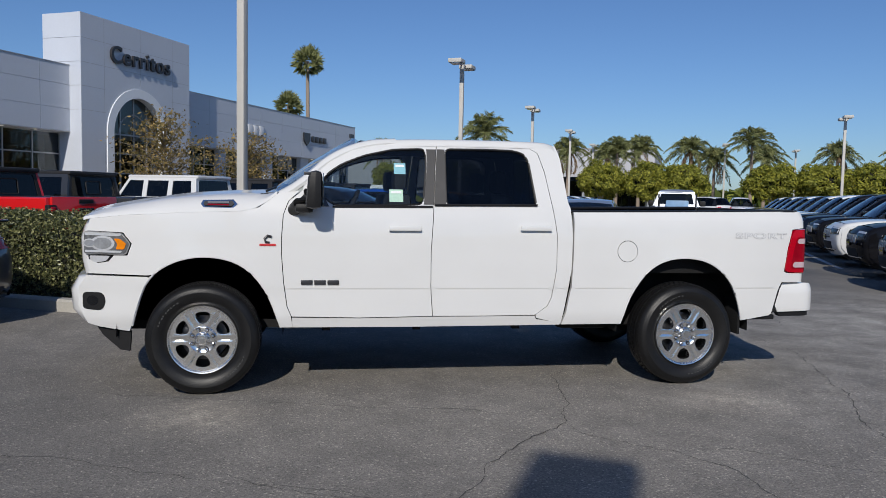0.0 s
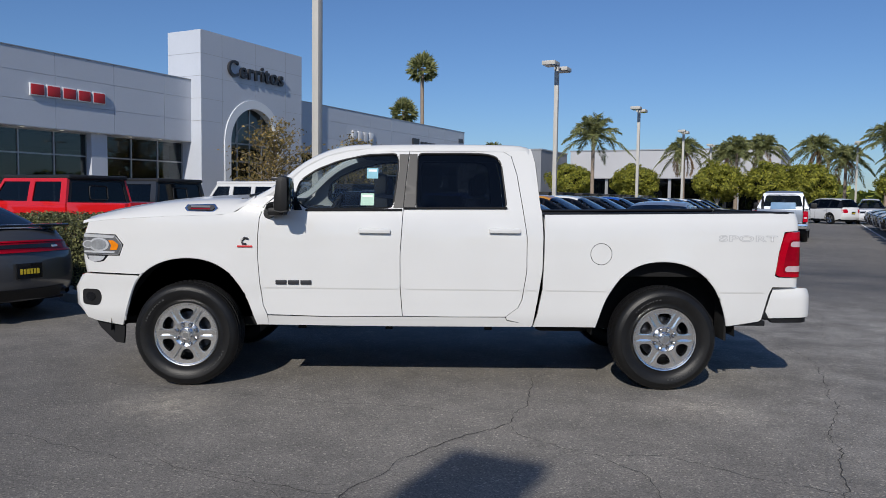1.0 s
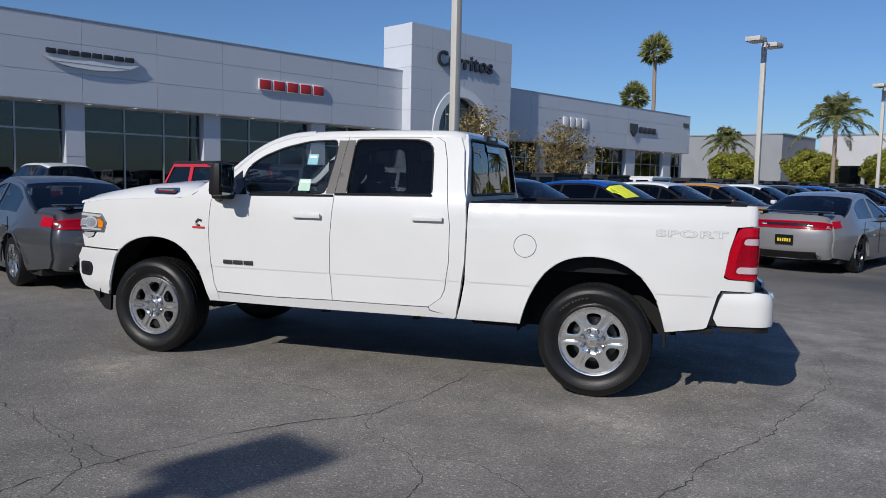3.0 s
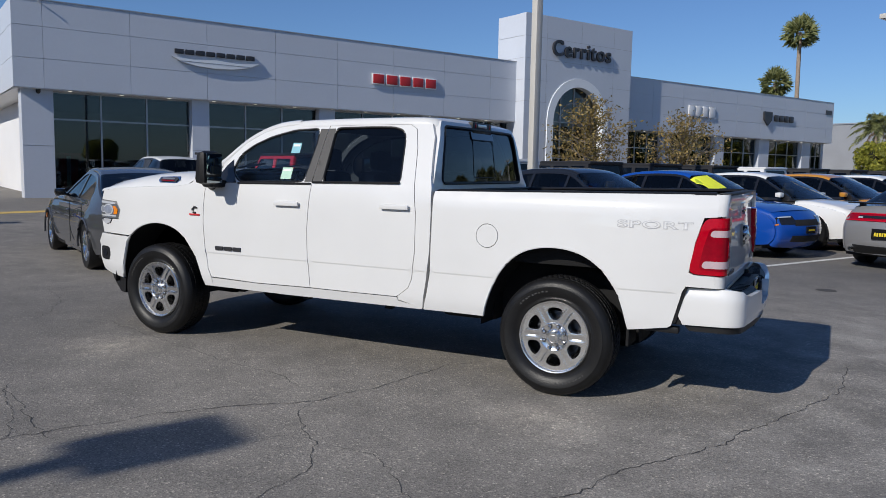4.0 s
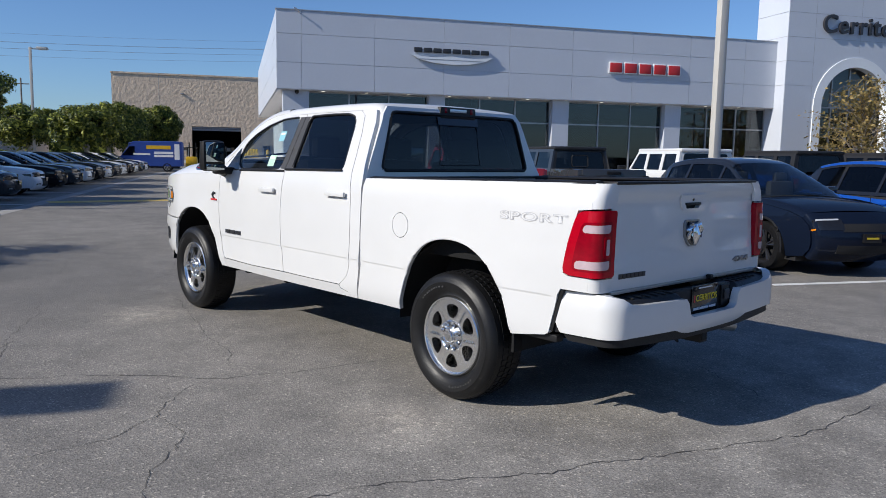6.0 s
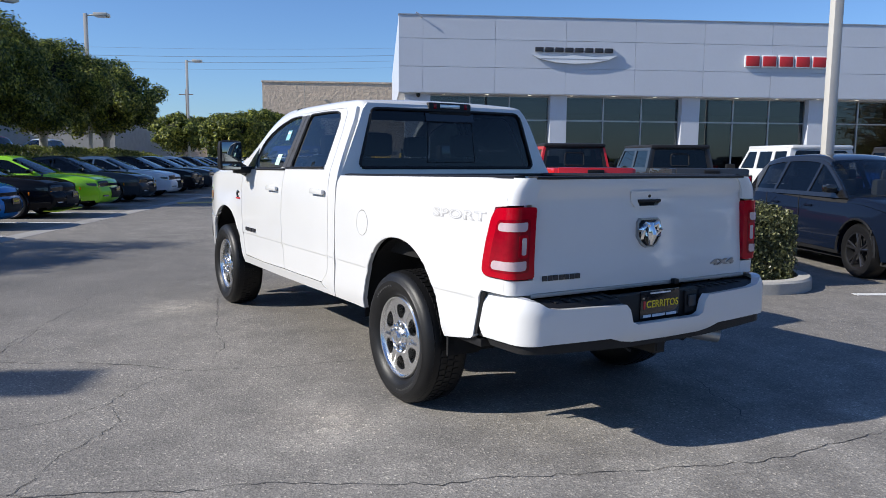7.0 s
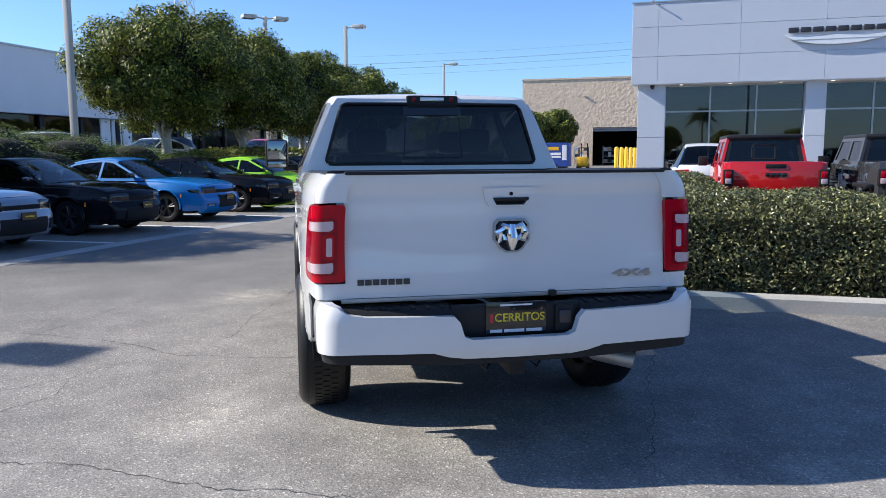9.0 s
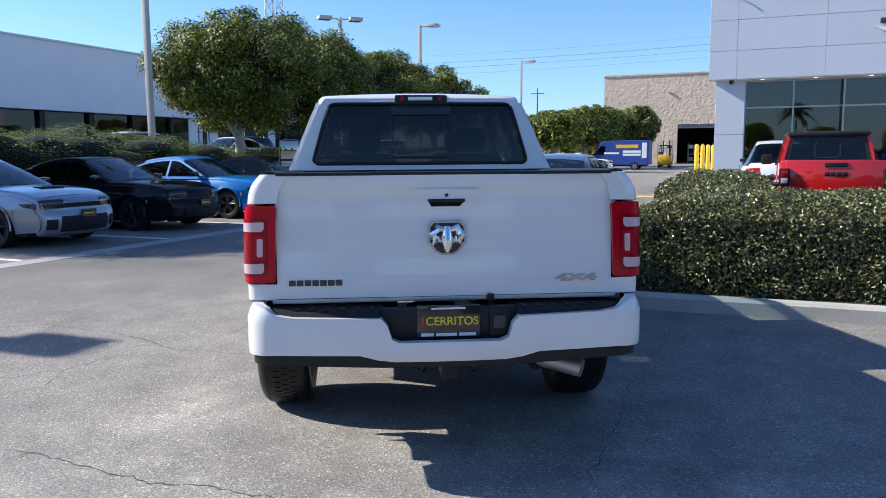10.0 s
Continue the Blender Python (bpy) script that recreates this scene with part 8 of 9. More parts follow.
def crew_pickup(m, colour, label):
    """A plain crew-cab pickup, front along +x, origin under its tailgate."""
    t = thing("parked_pickup", m, label, "pickup truck", CARS)
    half = lambda x, z: 0.98 - 0.035 * max(0.0, (z - 1.05) / 0.2) ** 2 if z < 1.25 else 0.95 - 0.40 * (z - 1.25)
    r, fx, rx = 0.39, 4.75, 1.25
    arch = lambda cx: [(cx + 0.48 * math.cos(a), r + 0.48 * math.sin(a)) for a in np.linspace(0.1, math.pi - 0.1, 14)]
    lower = [(0.0, 0.55), (0.0, 1.24), (2.0, 1.24), (2.05, 1.22), (4.2, 1.22), (5.3, 1.16), (5.62, 1.0), (5.65, 0.5), (fx + 0.5, 0.45)] + arch(fx) + [(fx - 0.5, 0.42), (rx + 0.5, 0.42)] + arch(rx) + [(rx - 0.5, 0.55)]
    cab = [(2.0, 1.20), (2.12, 1.55), (2.25, 1.84), (2.7, 1.92), (3.5, 1.90), (3.75, 1.80), (4.35, 1.22)]
    wins = [[(2.32, 1.28), (3.05, 1.28), (3.05, 1.78), (2.42, 1.78)], [(3.16, 1.28), (4.1, 1.28), (3.62, 1.74), (3.16, 1.78)]]
    for sg in (1, -1):
        skin = lambda a, b, d, sg=sg: Vector((a, sg * (half(a, b) - d), b))
        part("body_side", sheeted(lower, skin, step=0.2, lip=0.08, edge=0.12), colour, t)
        cs = part("cab_side", sheeted(cab, skin, holes=[rounded(w, 0.05, 3) for w in wins], step=0.2, lip=0.05, edge=0.12), colour, t)
        for w in wins:
            part("side_window", sheeted(rounded(w, 0.05, 3), lambda a, b, d, sg=sg: Vector((a, sg * (half(a, b) - 0.015), b)), step=0.3, lip=0, edge=0.2), "dark_glass", cs)
        lamp = part("tail_lamp", boxed(-0.03, 0.07, *sorted((sg * 0.80, sg * 0.965)), 0.78, 1.18, bevel=0.02), "red_lens", t, "red tail lamp")
        part("reversing_lens", boxed(-0.036, -0.02, *sorted((sg * 0.83, sg * 0.93)), 0.90, 0.97, bevel=0.005), "pink_lens", lamp)
        part("door_mirror", boxed(3.98, 4.14, *sorted((sg * 0.98, sg * 1.22)), 1.25, 1.48, bevel=0.04), "plastic", t)
        part("bed_rail", boxed(0.05, 2.0, *sorted((sg * 0.84, sg * 0.93)), 1.235, 1.262, bevel=0.01), "plastic", t)
        for x in (rx, fx):
            car_wheel(t, x, sg * 0.95, r, 0.27, "alloy", sg)
    part("roof", wrapped(smooth_line([(2.2, 1.80), (2.35, 1.90), (2.7, 1.935), (3.4, 1.925), (3.75, 1.82)], 0.1), half, 0.06, 0, 0.03), colour, t)
    part("windscreen", wrapped([(3.72, 1.82), (4.05, 1.52), (4.4, 1.22)], half, 0.03, 0.0, 0.05), "glass", t)
    part("bonnet", wrapped(smooth_line([(4.3, 1.23), (5.2, 1.19), (5.55, 1.08), (5.68, 0.95), (5.70, 0.5)], 0.12), half, 0.06, 0.05, 0.03), colour, t)
    back = [(-0.90, 1.20), (0.90, 1.20), (0.72, 1.86), (-0.72, 1.86)]
    pane = rounded([(-0.72, 1.34), (0.72, 1.34), (0.62, 1.78), (-0.62, 1.78)], 0.06, 3)
    part("cab_back", sheeted(back, lambda a, b, d: Vector((2.02 + 0.30 * (b - 1.2) + d, a, b)), holes=[pane], step=0.3, lip=0.05, edge=0.2), colour, t)
    part("rear_window", sheeted(pane, lambda a, b, d: Vector((2.035 + 0.30 * (b - 1.2), a, b)), step=0.4, lip=0, edge=0.3), "dark_glass", t)
    tg = part("tailgate", boxed(-0.045, 0.02, -0.79, 0.79, 0.74, 1.25, bevel=0.02), colour, t)
    part("tailgate_emblem", boxed(-0.056, -0.044, -0.05, 0.05, 1.03, 1.13, bevel=0.01), "letter_grey", tg)
    part("bed_floor", boxed(0.05, 2.0, -0.85, 0.85, 0.72, 0.78), "liner", t)
    part("rear_bumper", boxed(-0.20, 0.02, -0.97, 0.97, 0.52, 0.72, bevel=0.05), "chrome", t, "chrome rear bumper")
    part("plate", boxed(-0.215, -0.20, -0.15, 0.15, 0.55, 0.69, bevel=0.004), "sign_white", t)
    part("underbody", boxed(0.2, 5.4, -0.7, 0.7, 0.35, 0.75), "dark", t, smooth=0)
    part("cargo_box", boxed(1.25, 1.85, -0.50, 0.40, 0.78, 1.50, bevel=0.05), "tarp_blue", t, "pale blue box carried in the bed")
    for y in (-0.78, 0.66):
        ring = [(0.9 + 0.30 * math.cos(a), y, 1.42 + 0.30 * math.sin(a)) for a in np.linspace(0, 2 * math.pi, 21)]
        part("cargo_wheel", tubed(ring, 0.035, 6), "plastic", t, "wheel of a machine carried in the bed")
        part("cargo_frame", tubed([(0.9, y, 1.42), (0.7, y, 0.80)], 0.025, 6), "steel", t)
    return t


crew_pickup(at(25.0, -1.73, 0, 0), "silver", "silver crew-cab pickup with a loaded bed standing in the aisle")
# lamp posts
for u, v, h, heads, lab in ((8.35, 7.3, 7.5, (0, 180), "tall pale square lamp post with twin heads"), (27.0, 7.74, 7.5, (0, 180), "pale square lamp post with twin heads"), (44.6, 7.9, 7.5, (0, 180), "pale square lamp post with twin heads"), (62.2, 7.9, 7.5, (0, 180), "pale square lamp post with twin heads"), (79.8, 7.9, 7.5, (0, 180), "pale square lamp post with twin heads"),
                            (53.0, -12.5, 7.5, (0, 180), "pale lamp post in the far lot"), (80.0, -5.9, 7.5, (0, 180), "pale lamp post in the far lot"), (90.0, -14.0, 7.5, (0, 180), "pale lamp post in the far lot"),
                            (-15.8, 14.0, 9.0, (0,), "grey lamp post in the tree strip"), (-18.5, 31.5, 8.9, (45, 225), "grey lamp post with two heads"), (-16.1, 36.8, 9.1, (0,), "grey lamp post with one arm"), (-16.3, 59.0, 9.4, (0,), "grey lamp post with one arm")):
    lamp_post(at(u, v), h, heads, lab)
lamp_post(pose(-3.125, -14.2, 0, 0, 0, 63), 7.5, (0,), "pale square lamp post behind the open aisle", arm=-0.02)

# trees in the strip behind the left row
for v, h, r, sd in ((3.4, 6.9, 3.1, 11), (18.2, 7.0, 3.3, 1), (23.6, 7.0, 3.2, 2), (29.4, 6.9, 3.2, 3), (37.4, 6.6, 3.0, 4)):
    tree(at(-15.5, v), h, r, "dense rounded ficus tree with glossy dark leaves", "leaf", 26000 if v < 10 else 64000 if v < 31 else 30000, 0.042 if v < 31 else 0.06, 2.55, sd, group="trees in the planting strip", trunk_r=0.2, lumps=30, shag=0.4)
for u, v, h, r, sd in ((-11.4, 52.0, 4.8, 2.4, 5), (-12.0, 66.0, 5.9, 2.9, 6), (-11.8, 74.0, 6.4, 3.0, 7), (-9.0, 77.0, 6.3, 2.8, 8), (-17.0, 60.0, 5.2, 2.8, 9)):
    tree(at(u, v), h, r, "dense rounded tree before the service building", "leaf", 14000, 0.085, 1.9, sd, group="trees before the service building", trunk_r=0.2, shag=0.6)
juniper_row(-16.2, -14.0, 0.5, 15.5, 2.5, "shaggy juniper shrubs behind the parked cars", 100000, 9)
hedge(-15.7, -14.2, 16.5, 44.0, 1.82, "yellow-green shrubs in the planting strip under the trees", 34000, 0.042, 10, "shrub", "shrub_row", rough=3.0)
# trees before the showroom
for u, v, h, r, sd in ((30.2, 26.2, 6.3, 3.0, 21), (38.7, 26.0, 5.8, 3.2, 22)):
    tree(at(u, v), h, r, "sparse ornamental tree with yellowing leaves", "autumn", 3300, 0.066, 1.7, sd, group="trees before the showroom", fill=0.8, trunk_r=0.09, lumps=34, tiers=46)
# far planting to the side
for k, v in enumerate((27.6, 20.3, 13.6, 5.9, 1.5, -1.8, -9.6, -13.9, -17.9, -23, -28)):
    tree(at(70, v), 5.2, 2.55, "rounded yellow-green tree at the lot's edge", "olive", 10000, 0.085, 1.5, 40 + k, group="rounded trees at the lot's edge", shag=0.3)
for k, (u, v, h) in enumerate(((60, 15.2, 7.4), (80, 33, 7.0), (80, 10.7, 7.2), (80, 5.3, 7.0), (80, 2.9, 7.3), (80, -2.4, 7.2), (78, -8.4, 7.8), (85, -10.3, 6.6), (85, -17.5, 7.0), (70, -21.0, 6.2), (90, 7.5, 7.2), (84, -5.0, 6.4))):
    feather_palm(at(u, v, 0, 30 * k), h - 0.3, "feather palm with drooping fronds", 60 + k, 22 + k % 4, 3.5 if k == 0 else 3.2, 0.95 + 0.1 * (k % 3), dry=(0, 3, 9)[k % 3])
# unseen trees, palms and lamp posts, added only for the glass to reflect
for k, (r, a) in enumerate(((50, 262), (54, 274), (49, 286), (52, 300), (55, 309), (50, 318), (56, 327), (52, 336), (57, 345), (54, 356))):
    tree(pose(r * math.cos(radians(a)), r * math.sin(radians(a)), 0), 5.0 + 0.25 * (k % 4), 2.5, "rounded yellow-green tree out of view, added for window reflections", "olive", 5000, 0.12, 1.5, 90 + k, group="rounded trees at the lot's edge", shag=0.3)
for k, (r, a, h) in enumerate(((60, 268, 7.6), (62, 292, 8.2), (60, 313, 7.8), (63, 331, 8.4), (60, 341, 7.2))):
    feather_palm(pose(r * math.cos(radians(a)), r * math.sin(radians(a)), 0), h, "feather palm out of view, added for window reflections", 120 + k, 22, 3.2, 1.0)
for r, a in ((36, 276), (38, 312), (42, 334)):
    lamp_post(pose(r * math.cos(radians(a)), r * math.sin(radians(a)), 0, 0, 0, 63), 7.5, (0, 180), "pale square lamp post out of view, added for window reflections")
fan_palm(at(105, 56.4), 22.6, "very tall slender fan palm behind the showroom", 80, 2.9, 0.32)
fan_palm(at(105, 59.8), 15.6, "tall fan palm behind the showroom", 81, 2.8, 0.3)


def glazed_building(name, u0, u1, v0, v1, h, h1, mat, label, pier="mullion"):
    """A low commercial building: a tall plain fascia over a recessed dark glazed band."""
    b = thing(name, at(0, 0), label, "building")
    part("fascia", boxed(u0, u1, v0, v1, h1, h), mat, b, smooth=0)
    part("window_band", boxed(u0 + 0.8, u1 - 0.8, v0 + 0.8, v1 - 0.8, 0, h1), "dark_glass", b, smooth=0)
    n = int((v1 - v0) / 4)
    for k in range(n + 1):
        v = v0 + 0.8 + (v1 - v0 - 1.6) * k / n
        for u in (u0 + 0.7, u1 - 0.7):
            part("pier", boxed(u - 0.15, u + 0.15, v - 0.2, v + 0.2, 0, h1), pier, b, smooth=0)
    part("coping", boxed(u0 - 0.1, u1 + 0.1, v0 - 0.1, v1 + 0.1, h, h + 0.15), "mullion", b, smooth=0)
    return b


nb = glazed_building("neighbour_building", -75, -40, -10, 76, 8.9, 4.5, "white_wall", "white neighbouring showroom with a dark window band", "plastic")
glazed_building("far_shop_building", 100, 130, 2, 29.6, 8.3, 4.5, "pale_wall", "pale low shop building across the street")
glazed_building("far_shop_building", 88, 99, 29.8, 50, 7.85, 1.6, "block_grey", "grey low building beyond the showroom")
for v in (45.2, 46.5, 47.8, 51.6, 56.4):
    part("white_panel", boxed(-40.8, -40.7, v, v + 1.1, 0.85, 4.5), "trim_white", nb, "white panel between dark panes", smooth=0)
far_building("low_wall_building", -34, -24, 64, 100, 5.3, "concrete", "plain pale low building behind the trees")



def raised_lot():
    bm = bmesh.new()
    box(bm, -60.0, -17.2, -12.0, 62.0, -0.05, 0.85, 0.02)
    solid("pavement_raised", bm, "asphalt", "asphalt of the neighbour's lot on a low terrace", "ground", "structure", m=at(0, 0), smooth=0)


raised_lot()
# lines on the asphalt
strip("lane_edge", -7.15, -6.75, -14, 60, "gutter", "pale worn concrete gutter strip along the aisle", 0.004, 1)
strip("stall_line", 5.3, 60, 1.42, 1.54, "line_white", "worn white line before the parked row")
for k, v in enumerate((1.9, 4.95, 8.0, 11.05, 14.1, 17.5, 21.0, 24.5)):
    strip("stall_line", -12.5, -7.2, v - 0.06, v + 0.06, "line_white", "worn white stall line")
strip("stall_line", 13.0, 62, -5.64, -5.52, "line_white", "worn white line before the row of large SUVs")


def utility_cover(m):
    bm = bmesh.new()
    lathe(bm, [(0.0, 0.006), (0.10, 0.006), (0.13, 0.004), (0.135, 0.0)], 24, "z")
    solid("utility_cover", bm, "crack", "small round dark utility cover set in the asphalt", "cover", "structure", m=m)


utility_cover(at(6.7, -0.55))


def yellow_kerb():
    bm = bmesh.new()
    box(bm, 0.6, 8.6, -0.42, 0.42, -0.01, 0.005)
    solid("yellow_line", bm, "line_yellow", "worn yellow line painted across the drive", "line", "structure", m=at(-7.4, 18.5, 0, 20.0))


yellow_kerb()


# cracks in the asphalt
def crack(points, seed, w=0.011):
    rng = np.random.default_rng(seed)
    pts = resample(points, 0.05, False)
    bm = bmesh.new()
    rows, off = [], 0.0
    for i, (x, y) in enumerate(pts):
        a, b = pts[max(i - 1, 0)], pts[min(i + 1, len(pts) - 1)]
        d = Vector((b[0] - a[0], b[1] - a[1], 0)).normalized()
        n = Vector((-d.y, d.x, 0))
        off = off * 0.6 + rng.normal() * 0.012
        h = w * rng.uniform(0.25, 1.0) * min(1, 0.2 + i / 5, 0.2 + (len(pts) - 1 - i) / 5)
        c = Vector((x, y, 0.003)) + n * off
        rows.append((bm.verts.new(c - n * h / 2), bm.verts.new(c + n * h / 2)))
    for a, b in zip(rows, rows[1:]):
        bm.faces.new((a[0], b[0], b[1], a[1]))
    solid("ground_crack", bm, "crack", "thin dark crack running across the asphalt", "crack", "structure", smooth=0)


for k, line in enumerate((
        [(1.08, -0.38), (0.93, -0.62), (0.85, -1.0), (0.79, -1.29), (0.70, -1.56), (0.56, -1.93), (0.18, -2.32), (-0.07, -2.62), (-0.28, -3.0), (-0.6, -3.6), (-0.7, -4.3)],
        [(0.56, -1.93), (0.61, -2.17), (0.82, -2.38), (1.03, -2.56), (1.21, -2.81), (1.27, -2.93), (1.24, -3.4)],
        [(1.05, -2.58), (1.42, -2.57), (1.60, -2.70), (1.81, -2.90), (2.08, -3.03), (2.3, -3.3)],
        [(1.9, -3.9), (2.26, -3.04), (2.40, -2.78), (2.60, -2.30), (2.70, -2.08), (2.82, -1.85), (3.0, -1.56), (3.12, -1.28), (3.25, -1.0), (3.37, -0.65), (3.7, 0.1), (3.75, 1.2)],
        [(0.19, 2.27), (1.02, 1.81), (1.72, 1.39), (2.27, 1.13), (3.0, 0.75), (3.35, 0.60)],
        [(-3.47, -1.88), (-3.50, -1.50), (-3.42, -1.23), (-3.63, -0.87), (-4.04, -0.42), (-5.2, 0.2)],
        [(4.4, 1.4), (5.2, 3.0), (5.6, 4.6), (6.6, 6.8)],
        [(-4.6, -2.4), (-5.0, -1.4), (-6.4, -0.9), (-8.0, 0.3)],
        [(0.9, 3.0), (1.6, 3.3), (2.6, 4.9), (4.6, 5.6)],
        [(-0.2, -3.3), (-0.61, -3.16), (-1.04, -2.94), (-1.67, -2.74), (-2.51, -2.29), (-3.2, -2.1)],
        [(0.3, -1.75), (-0.01, -1.57), (-0.7, -1.45), (-1.39, -1.26), (-2.74, -0.86)],
        [(-1.6, -2.6), (-1.41, -2.83), (-1.0, -3.0), (-0.62, -3.28), (-0.48, -3.42), (-0.3, -4.2)])):
    crack(line, k, 0.008 if k in (0, 3) else 0.006)


# the far edge of the lot, all round
def tree_line(name, r0, n, zmax, a0, a1, seed, leaf=0.9):
    rng = np.random.default_rng(seed)
    a = rng.uniform(radians(a0), radians(a1), n)
    r = r0 + rng.uniform(0, 14, n)
    top = zmax * (0.55 + 0.45 * np.array([noise.noise(Vector((x * 14, 3.1, seed))) for x in a]))
    z = rng.random(n) ** 0.8 * np.maximum(1.5, top)
    ob = quads(name, "leaf", np.stack([r * np.cos(a), r * np.sin(a), z], 1), rng.normal(size=(n, 3)), rng.uniform(0.6, 1.4, n) * leaf, stretch=1.2)
    tagged(ob, "distant hazy line of green trees", "trees", "", "stuff")


tree_line("far_trees", 150, 9000, 9.0, 20, 112, 5)
tree_line("far_trees", 170, 9000, 8.0, 112, 235, 6)
tree_line("far_trees", 62, 11000, 6.5, 235, 325, 7, 0.4)
tree_line("far_trees", 66, 4000, 2.0, 325, 378, 8, 0.4)


def van_blue(m):
    """A blue delivery van seen from its side; front along -x."""
    t = thing("van", m, "blue dealer van with white and yellow lettering bars", "van")
    side = [(-2.7, 0.45), (-2.75, 0.95), (-2.0, 1.25), (-1.35, 2.1), (-1.0, 2.45), (2.7, 2.5), (2.75, 0.45)]
    part("body", wrapped(smooth_line([(-2.75, 0.45), (-2.8, 0.95), (-2.0, 1.25), (-1.35, 2.1), (-1.0, 2.45), (2.7, 2.5), (2.78, 2.4), (2.8, 0.45)], 0.2), lambda x, z: 0.98, 0.06, 0.05, 0.02), "sign_blue", t)
    for s in (-1, 1):
        part("body_side", sheeted(side, lambda a, b, d, s=s: Vector((a, s * (0.975 - d), b)), step=0.3, lip=0.05, edge=0.2), "sign_blue", t)
        part("side_window", sheeted([(-1.9, 1.3), (-0.9, 1.3), (-0.9, 2.05), (-1.3, 2.05)], lambda a, b, d, s=s: Vector((a, s * (0.982 - d), b)), step=0.3, lip=0.004, edge=0.2), "dark_glass", t)
        for x0, x1, z0, z1, mt in ((0.0, 1.9, 1.85, 2.15, "yellow"), (0.6, 2.1, 1.45, 1.65, "sign_white"), (0.6, 2.1, 1.2, 1.38, "sign_white"), (-1.0, 0.3, 1.35, 1.5, "sign_white"), (2.2, 2.6, 1.0, 2.3, "sign_white")):
            part("lettering_bar", boxed(x0, x1, *sorted((s * 0.977, s * 0.986)), z0, z1), mt, t, smooth=0)
        for x in (-1.75, 1.6):
            car_wheel(t, x, s * 0.97, 0.36, 0.24, "steel", s)
    part("underbody", boxed(-2.5, 2.5, -0.85, 0.85, 0.3, 0.8), "dark", t, smooth=0)


van_blue(at(-8.4, 62.0, 0, 0))


def vending_machine(m):
    t = thing("vending_machine", m, "tall red drinks machine behind the showroom glass", "vending machine")
    body = part("cabinet", boxed(-0.48, 0.48, -0.4, 0.4, 0.0, 1.9, bevel=0.03), "sign_red", t)
    part("front_panel", boxed(-0.44, 0.30, -0.425, -0.40, 0.25, 1.84, bevel=0.01), "redp", body)
    part("coin_panel", boxed(0.32, 0.45, -0.42, -0.40, 0.7, 1.5, bevel=0.01), "plastic", body)
    part("stripe", boxed(-0.16, 0.02, -0.43, -0.426, 0.35, 1.75, bevel=0.002), "sign_white", body)


vending_machine(at(2.95, 32.85, 0.12))


def forklift(m):
    t = thing("forklift", m, "yellow forklift parked by the roller door", "forklift")
    part("body", boxed(-0.6, 1.0, -0.5, 0.5, 0.25, 1.1, bevel=0.08), "yellow", t)
    part("counterweight", boxed(0.9, 1.5, -0.52, 0.52, 0.3, 1.25, bevel=0.12), "yellow", t)
    for x in (-0.5, 1.0):
        for s in (-1, 1):
            part("cage_post", tubed([(x, s * 0.45, 1.0), (x * 0.8, s * 0.42, 2.1)], 0.04, 6), "plastic", t)
            car_wheel(t, x, s * 0.55, 0.3, 0.2, "steel", s, 16)
    part("cage_roof", boxed(-0.5, 0.95, -0.48, 0.48, 2.08, 2.16, bevel=0.02), "plastic", t)
    for s in (-1, 1):
        part("mast", boxed(-0.85, -0.72, *sorted((s * 0.25, s * 0.35)), 0.1, 2.6), "plastic", t, smooth=0)
        part("fork", boxed(-1.9, -0.8, *sorted((s * 0.2, s * 0.32)), 0.1, 0.15), "steel", t, smooth=0)


forklift(at(-5.3, 71.0, 0, -90))
for u, v in [(-0.83 + 0.24 * k, 47.2 + 2.1 * k) for k in range(6)] + [(1.5, 63.5)]:
    b = thing("bollard", at(u, v), "yellow steel bollard before the service building", "bollard", "yellow bollards")
    bm = bmesh.new()
    lathe(bm, [(0.14, 0.0), (0.14, 1.87), (0.11, 1.96), (0.05, 2.0), (0.0, 2.005)], 14, "z")
    part("post", bm, "yellow", b)
    bm = bmesh.new()
    lathe(bm, [(0.19, 0.0), (0.19, 0.02), (0.14, 0.025)], 14, "z")
    part("foot_plate", bm, "steel", b)


def storage_cage(m):
    """An open-topped cage of steel bars beside the roller door."""
    t = thing("storage_cage", m, "dark steel barred cage beside the roller door", "cage")
    for x in (-1.0, 1.0):
        for y in (-0.6, 0.6):
            part("post", boxed(x - 0.04, x + 0.04, y - 0.04, y + 0.04, 0, 2.35), "mullion", t, smooth=0)
    for z in (0.15, 1.2, 2.3):
        for y in (-0.6, 0.6):
            part("rail", boxed(-0.96, 0.96, y - 0.025, y + 0.025, z - 0.025, z + 0.025), "mullion", t, smooth=0)
        for x in (-1.0, 1.0):
            part("rail", boxed(x - 0.025, x + 0.025, -0.56, 0.56, z - 0.025, z + 0.025), "mullion", t, smooth=0)
    for k in range(9):
        x = -0.8 + 0.2 * k
        part("bar", boxed(x - 0.012, x + 0.012, -0.612, -0.588, 0.17, 2.28), "mullion", t, smooth=0)
    for x, w, h in ((-0.55, 0.7, 0.9), (0.35, 0.8, 0.6)):
        part("crate", boxed(x - w / 2, x + w / 2, -0.35, 0.4, 0.0, h, bevel=0.02), "dark_alloy", t)


storage_cage(at(1.05, 89.0))


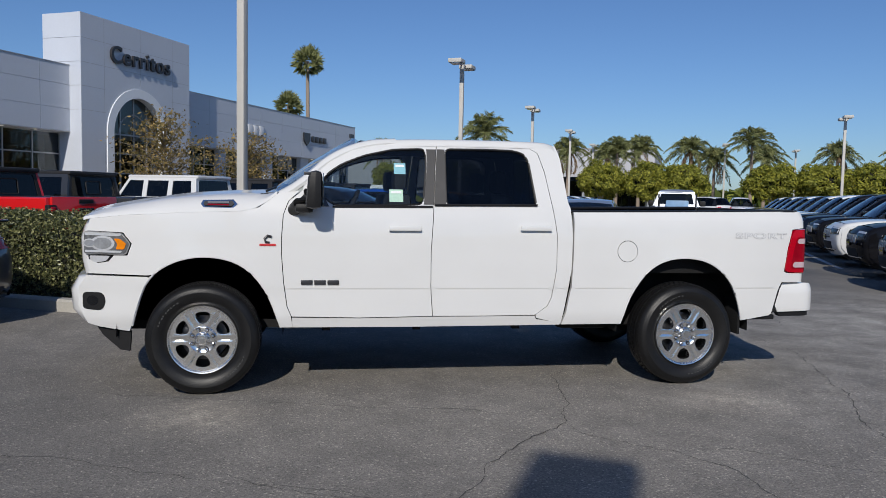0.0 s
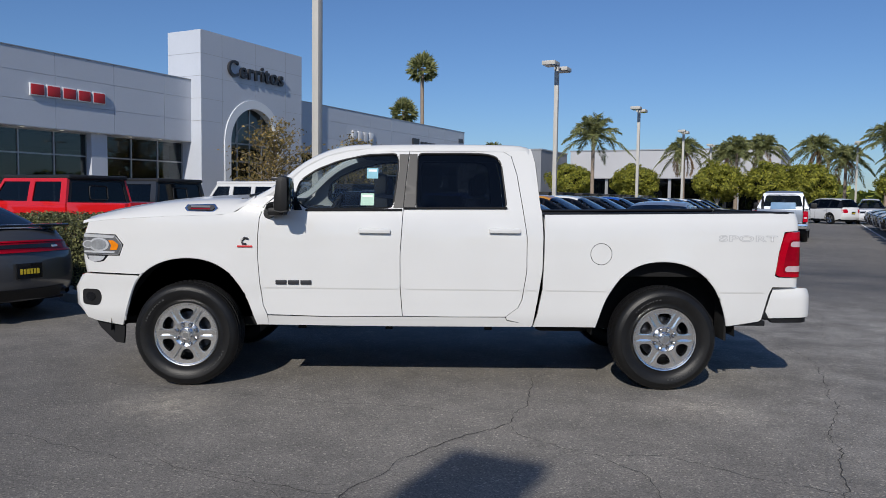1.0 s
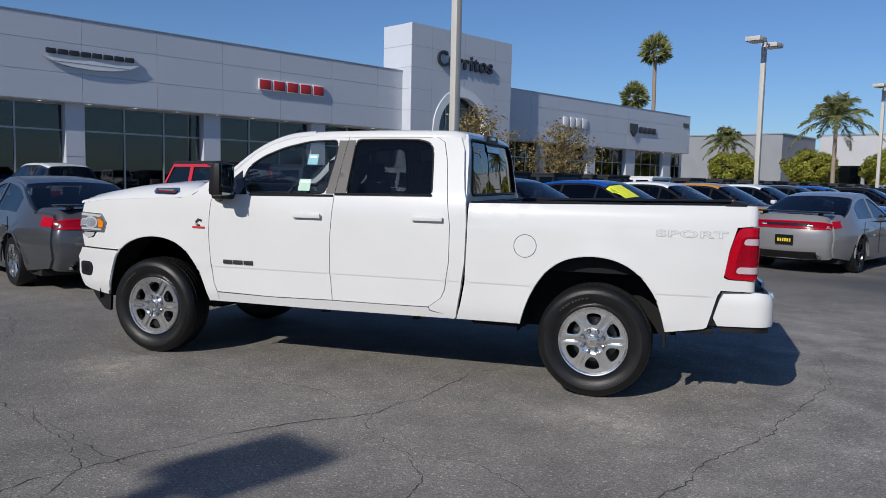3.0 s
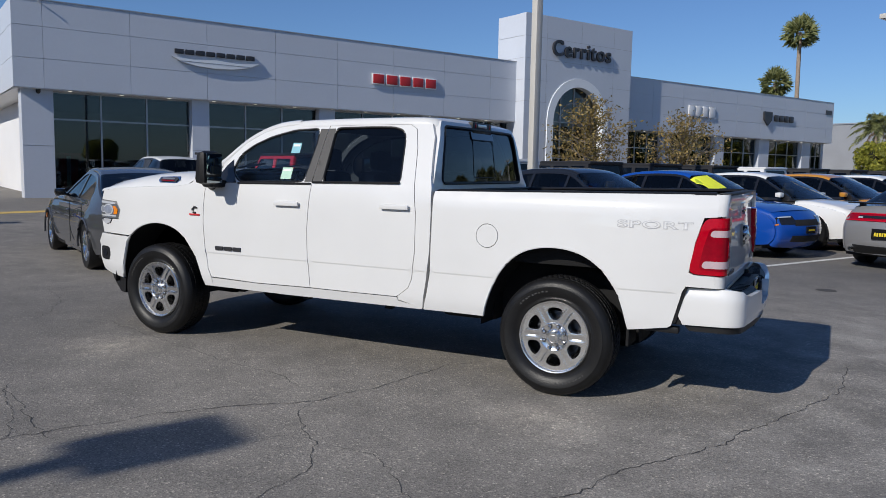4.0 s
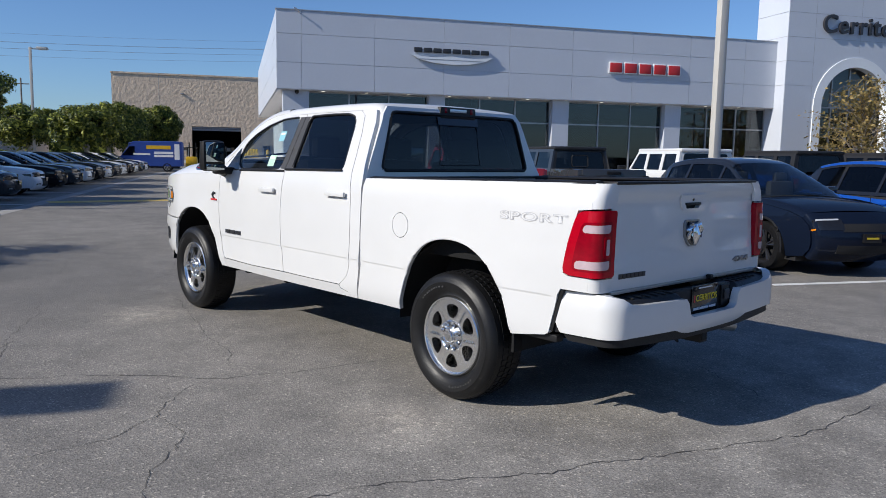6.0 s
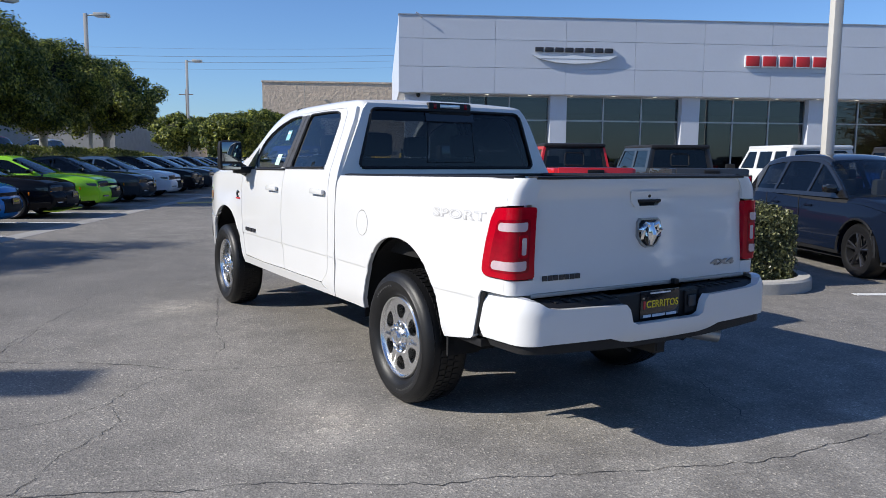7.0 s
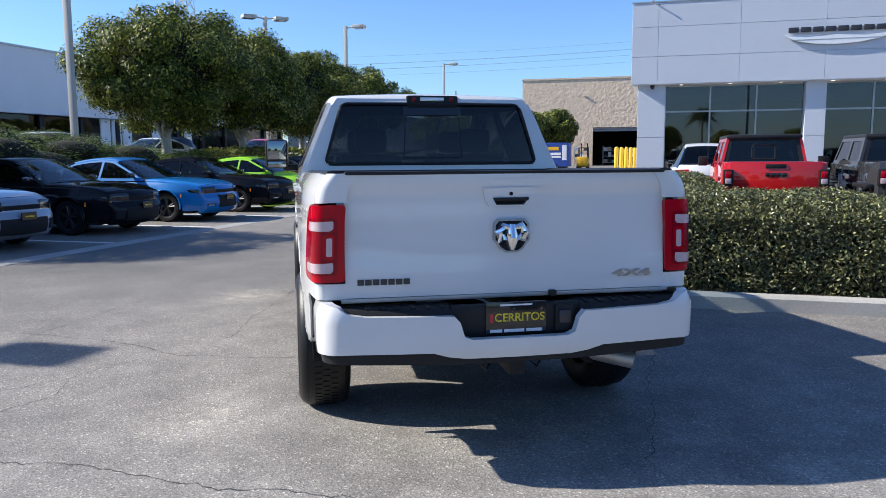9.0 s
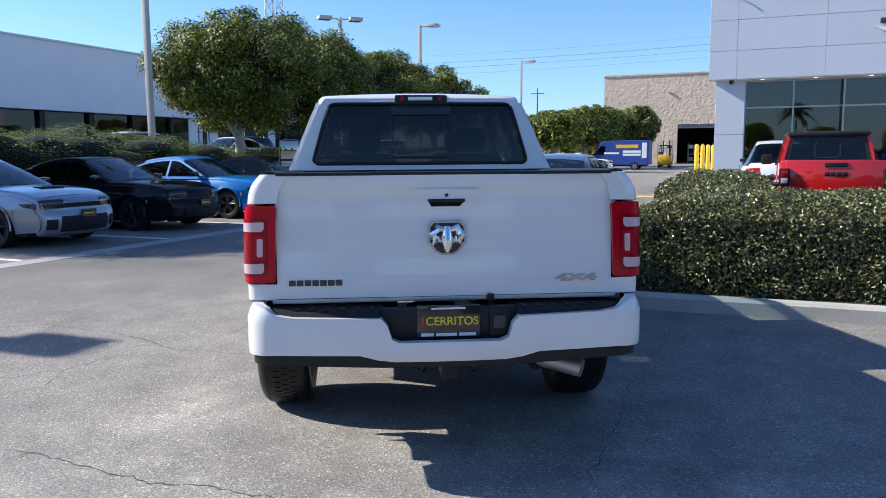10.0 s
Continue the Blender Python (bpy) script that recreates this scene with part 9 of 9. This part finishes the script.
def storage_rack(m):
    """A steel rack with boxes, beside the roller door."""
    t = thing("storage_rack", m, "steel storage rack holding cartons and parts", "rack", "racks by the roller door")
    for x in (-0.9, 0.9):
        for y in (-0.35, 0.35):
            part("upright", boxed(x - 0.04, x + 0.04, y - 0.04, y + 0.04, 0, 2.6), "steel", t, smooth=0)
    for k, z in enumerate((0.3, 1.1, 1.9)):
        part("shelf", boxed(-0.95, 0.95, -0.4, 0.4, z, z + 0.06), "steel", t, smooth=0)
        for i, (a, w, h) in enumerate(((-0.8, 0.5, 0.45), (-0.2, 0.4, 0.6), (0.3, 0.5, 0.35))):
            part("carton", boxed(a, a + w, -0.3, 0.3, z + 0.06, z + 0.06 + h - 0.1 * ((k + i) % 2), bevel=0.01), ("block", "interior", "sign_white")[(i + k) % 3], t, smooth=0)


for u, v in ((-7.9, 95.6), (0.8, 95.6), (-4.6, 101.0), (-1.6, 103.0)):
    storage_rack(at(u, v))
for k, (u, v, h) in enumerate(((-40, 92, 9.5), (-34, 130, 11.0), (-20, 150, 10.0))):
    p = thing("utility_pole", at(u, v), "wooden utility pole with a cross-arm", "utility pole")
    part("pole", tubed([(0, 0, 0), (0, 0, h + 2)], [0.16, 0.12], 8), "bark", p)
    part("cross_arm", boxed(-1.2, 1.2, -0.06, 0.06, h + 1.0, h + 1.15), "bark", p, smooth=0)
for k, (z, off) in enumerate(((17.5, 0), (18.0, 4), (19.5, 8), (18.8, 2), (17.0, 6), (21.5, 12))):
    pts = []
    for f in np.linspace(0, 1, 25):
        u, v = -160 + 190 * f, 120 + off + 20 * f
        q = U * u + N * v
        pts.append((q.x, q.y, z + 3.5 * (2 * f - 1) ** 2))
    bm = tubed(pts, 0.020, 4)
    solid("power_line", bm, "steel", "thin overhead power line", "cable")
py = thing("pylon", at(-107.3, 156.3), "distant steel lattice pylon", "pylon")
for sx in (-1, 1):
    for sy in (-1, 1):
        part("leg", tubed([(sx * 4.0, sy * 4.0, 0), (sx * 1.6, sy * 1.6, 32), (sx * 1.3, sy * 1.3, 52)], 0.13, 5), "steel", py)
for z in range(3, 51, 3):
    w = 4.0 - 2.4 * min(1, z / 32) - 0.3 * max(0, (z - 32) / 20)
    for a in range(4):
        p0, p1 = ((-w, -w), (w, -w), (w, w), (-w, w))[a], ((w, -w), (w, w), (-w, w), (-w, -w))[a]
        part("brace", tubed([(*p0, z), (*p1, z + 3)], 0.08, 4), "steel", py)
        part("brace", tubed([(*p1, z), (*p0, z + 3)], 0.08, 4), "steel", py)
for z in (40, 45, 50):
    part("arm", tubed([(-6, 0, z), (6, 0, z)], 0.14, 4), "steel", py)
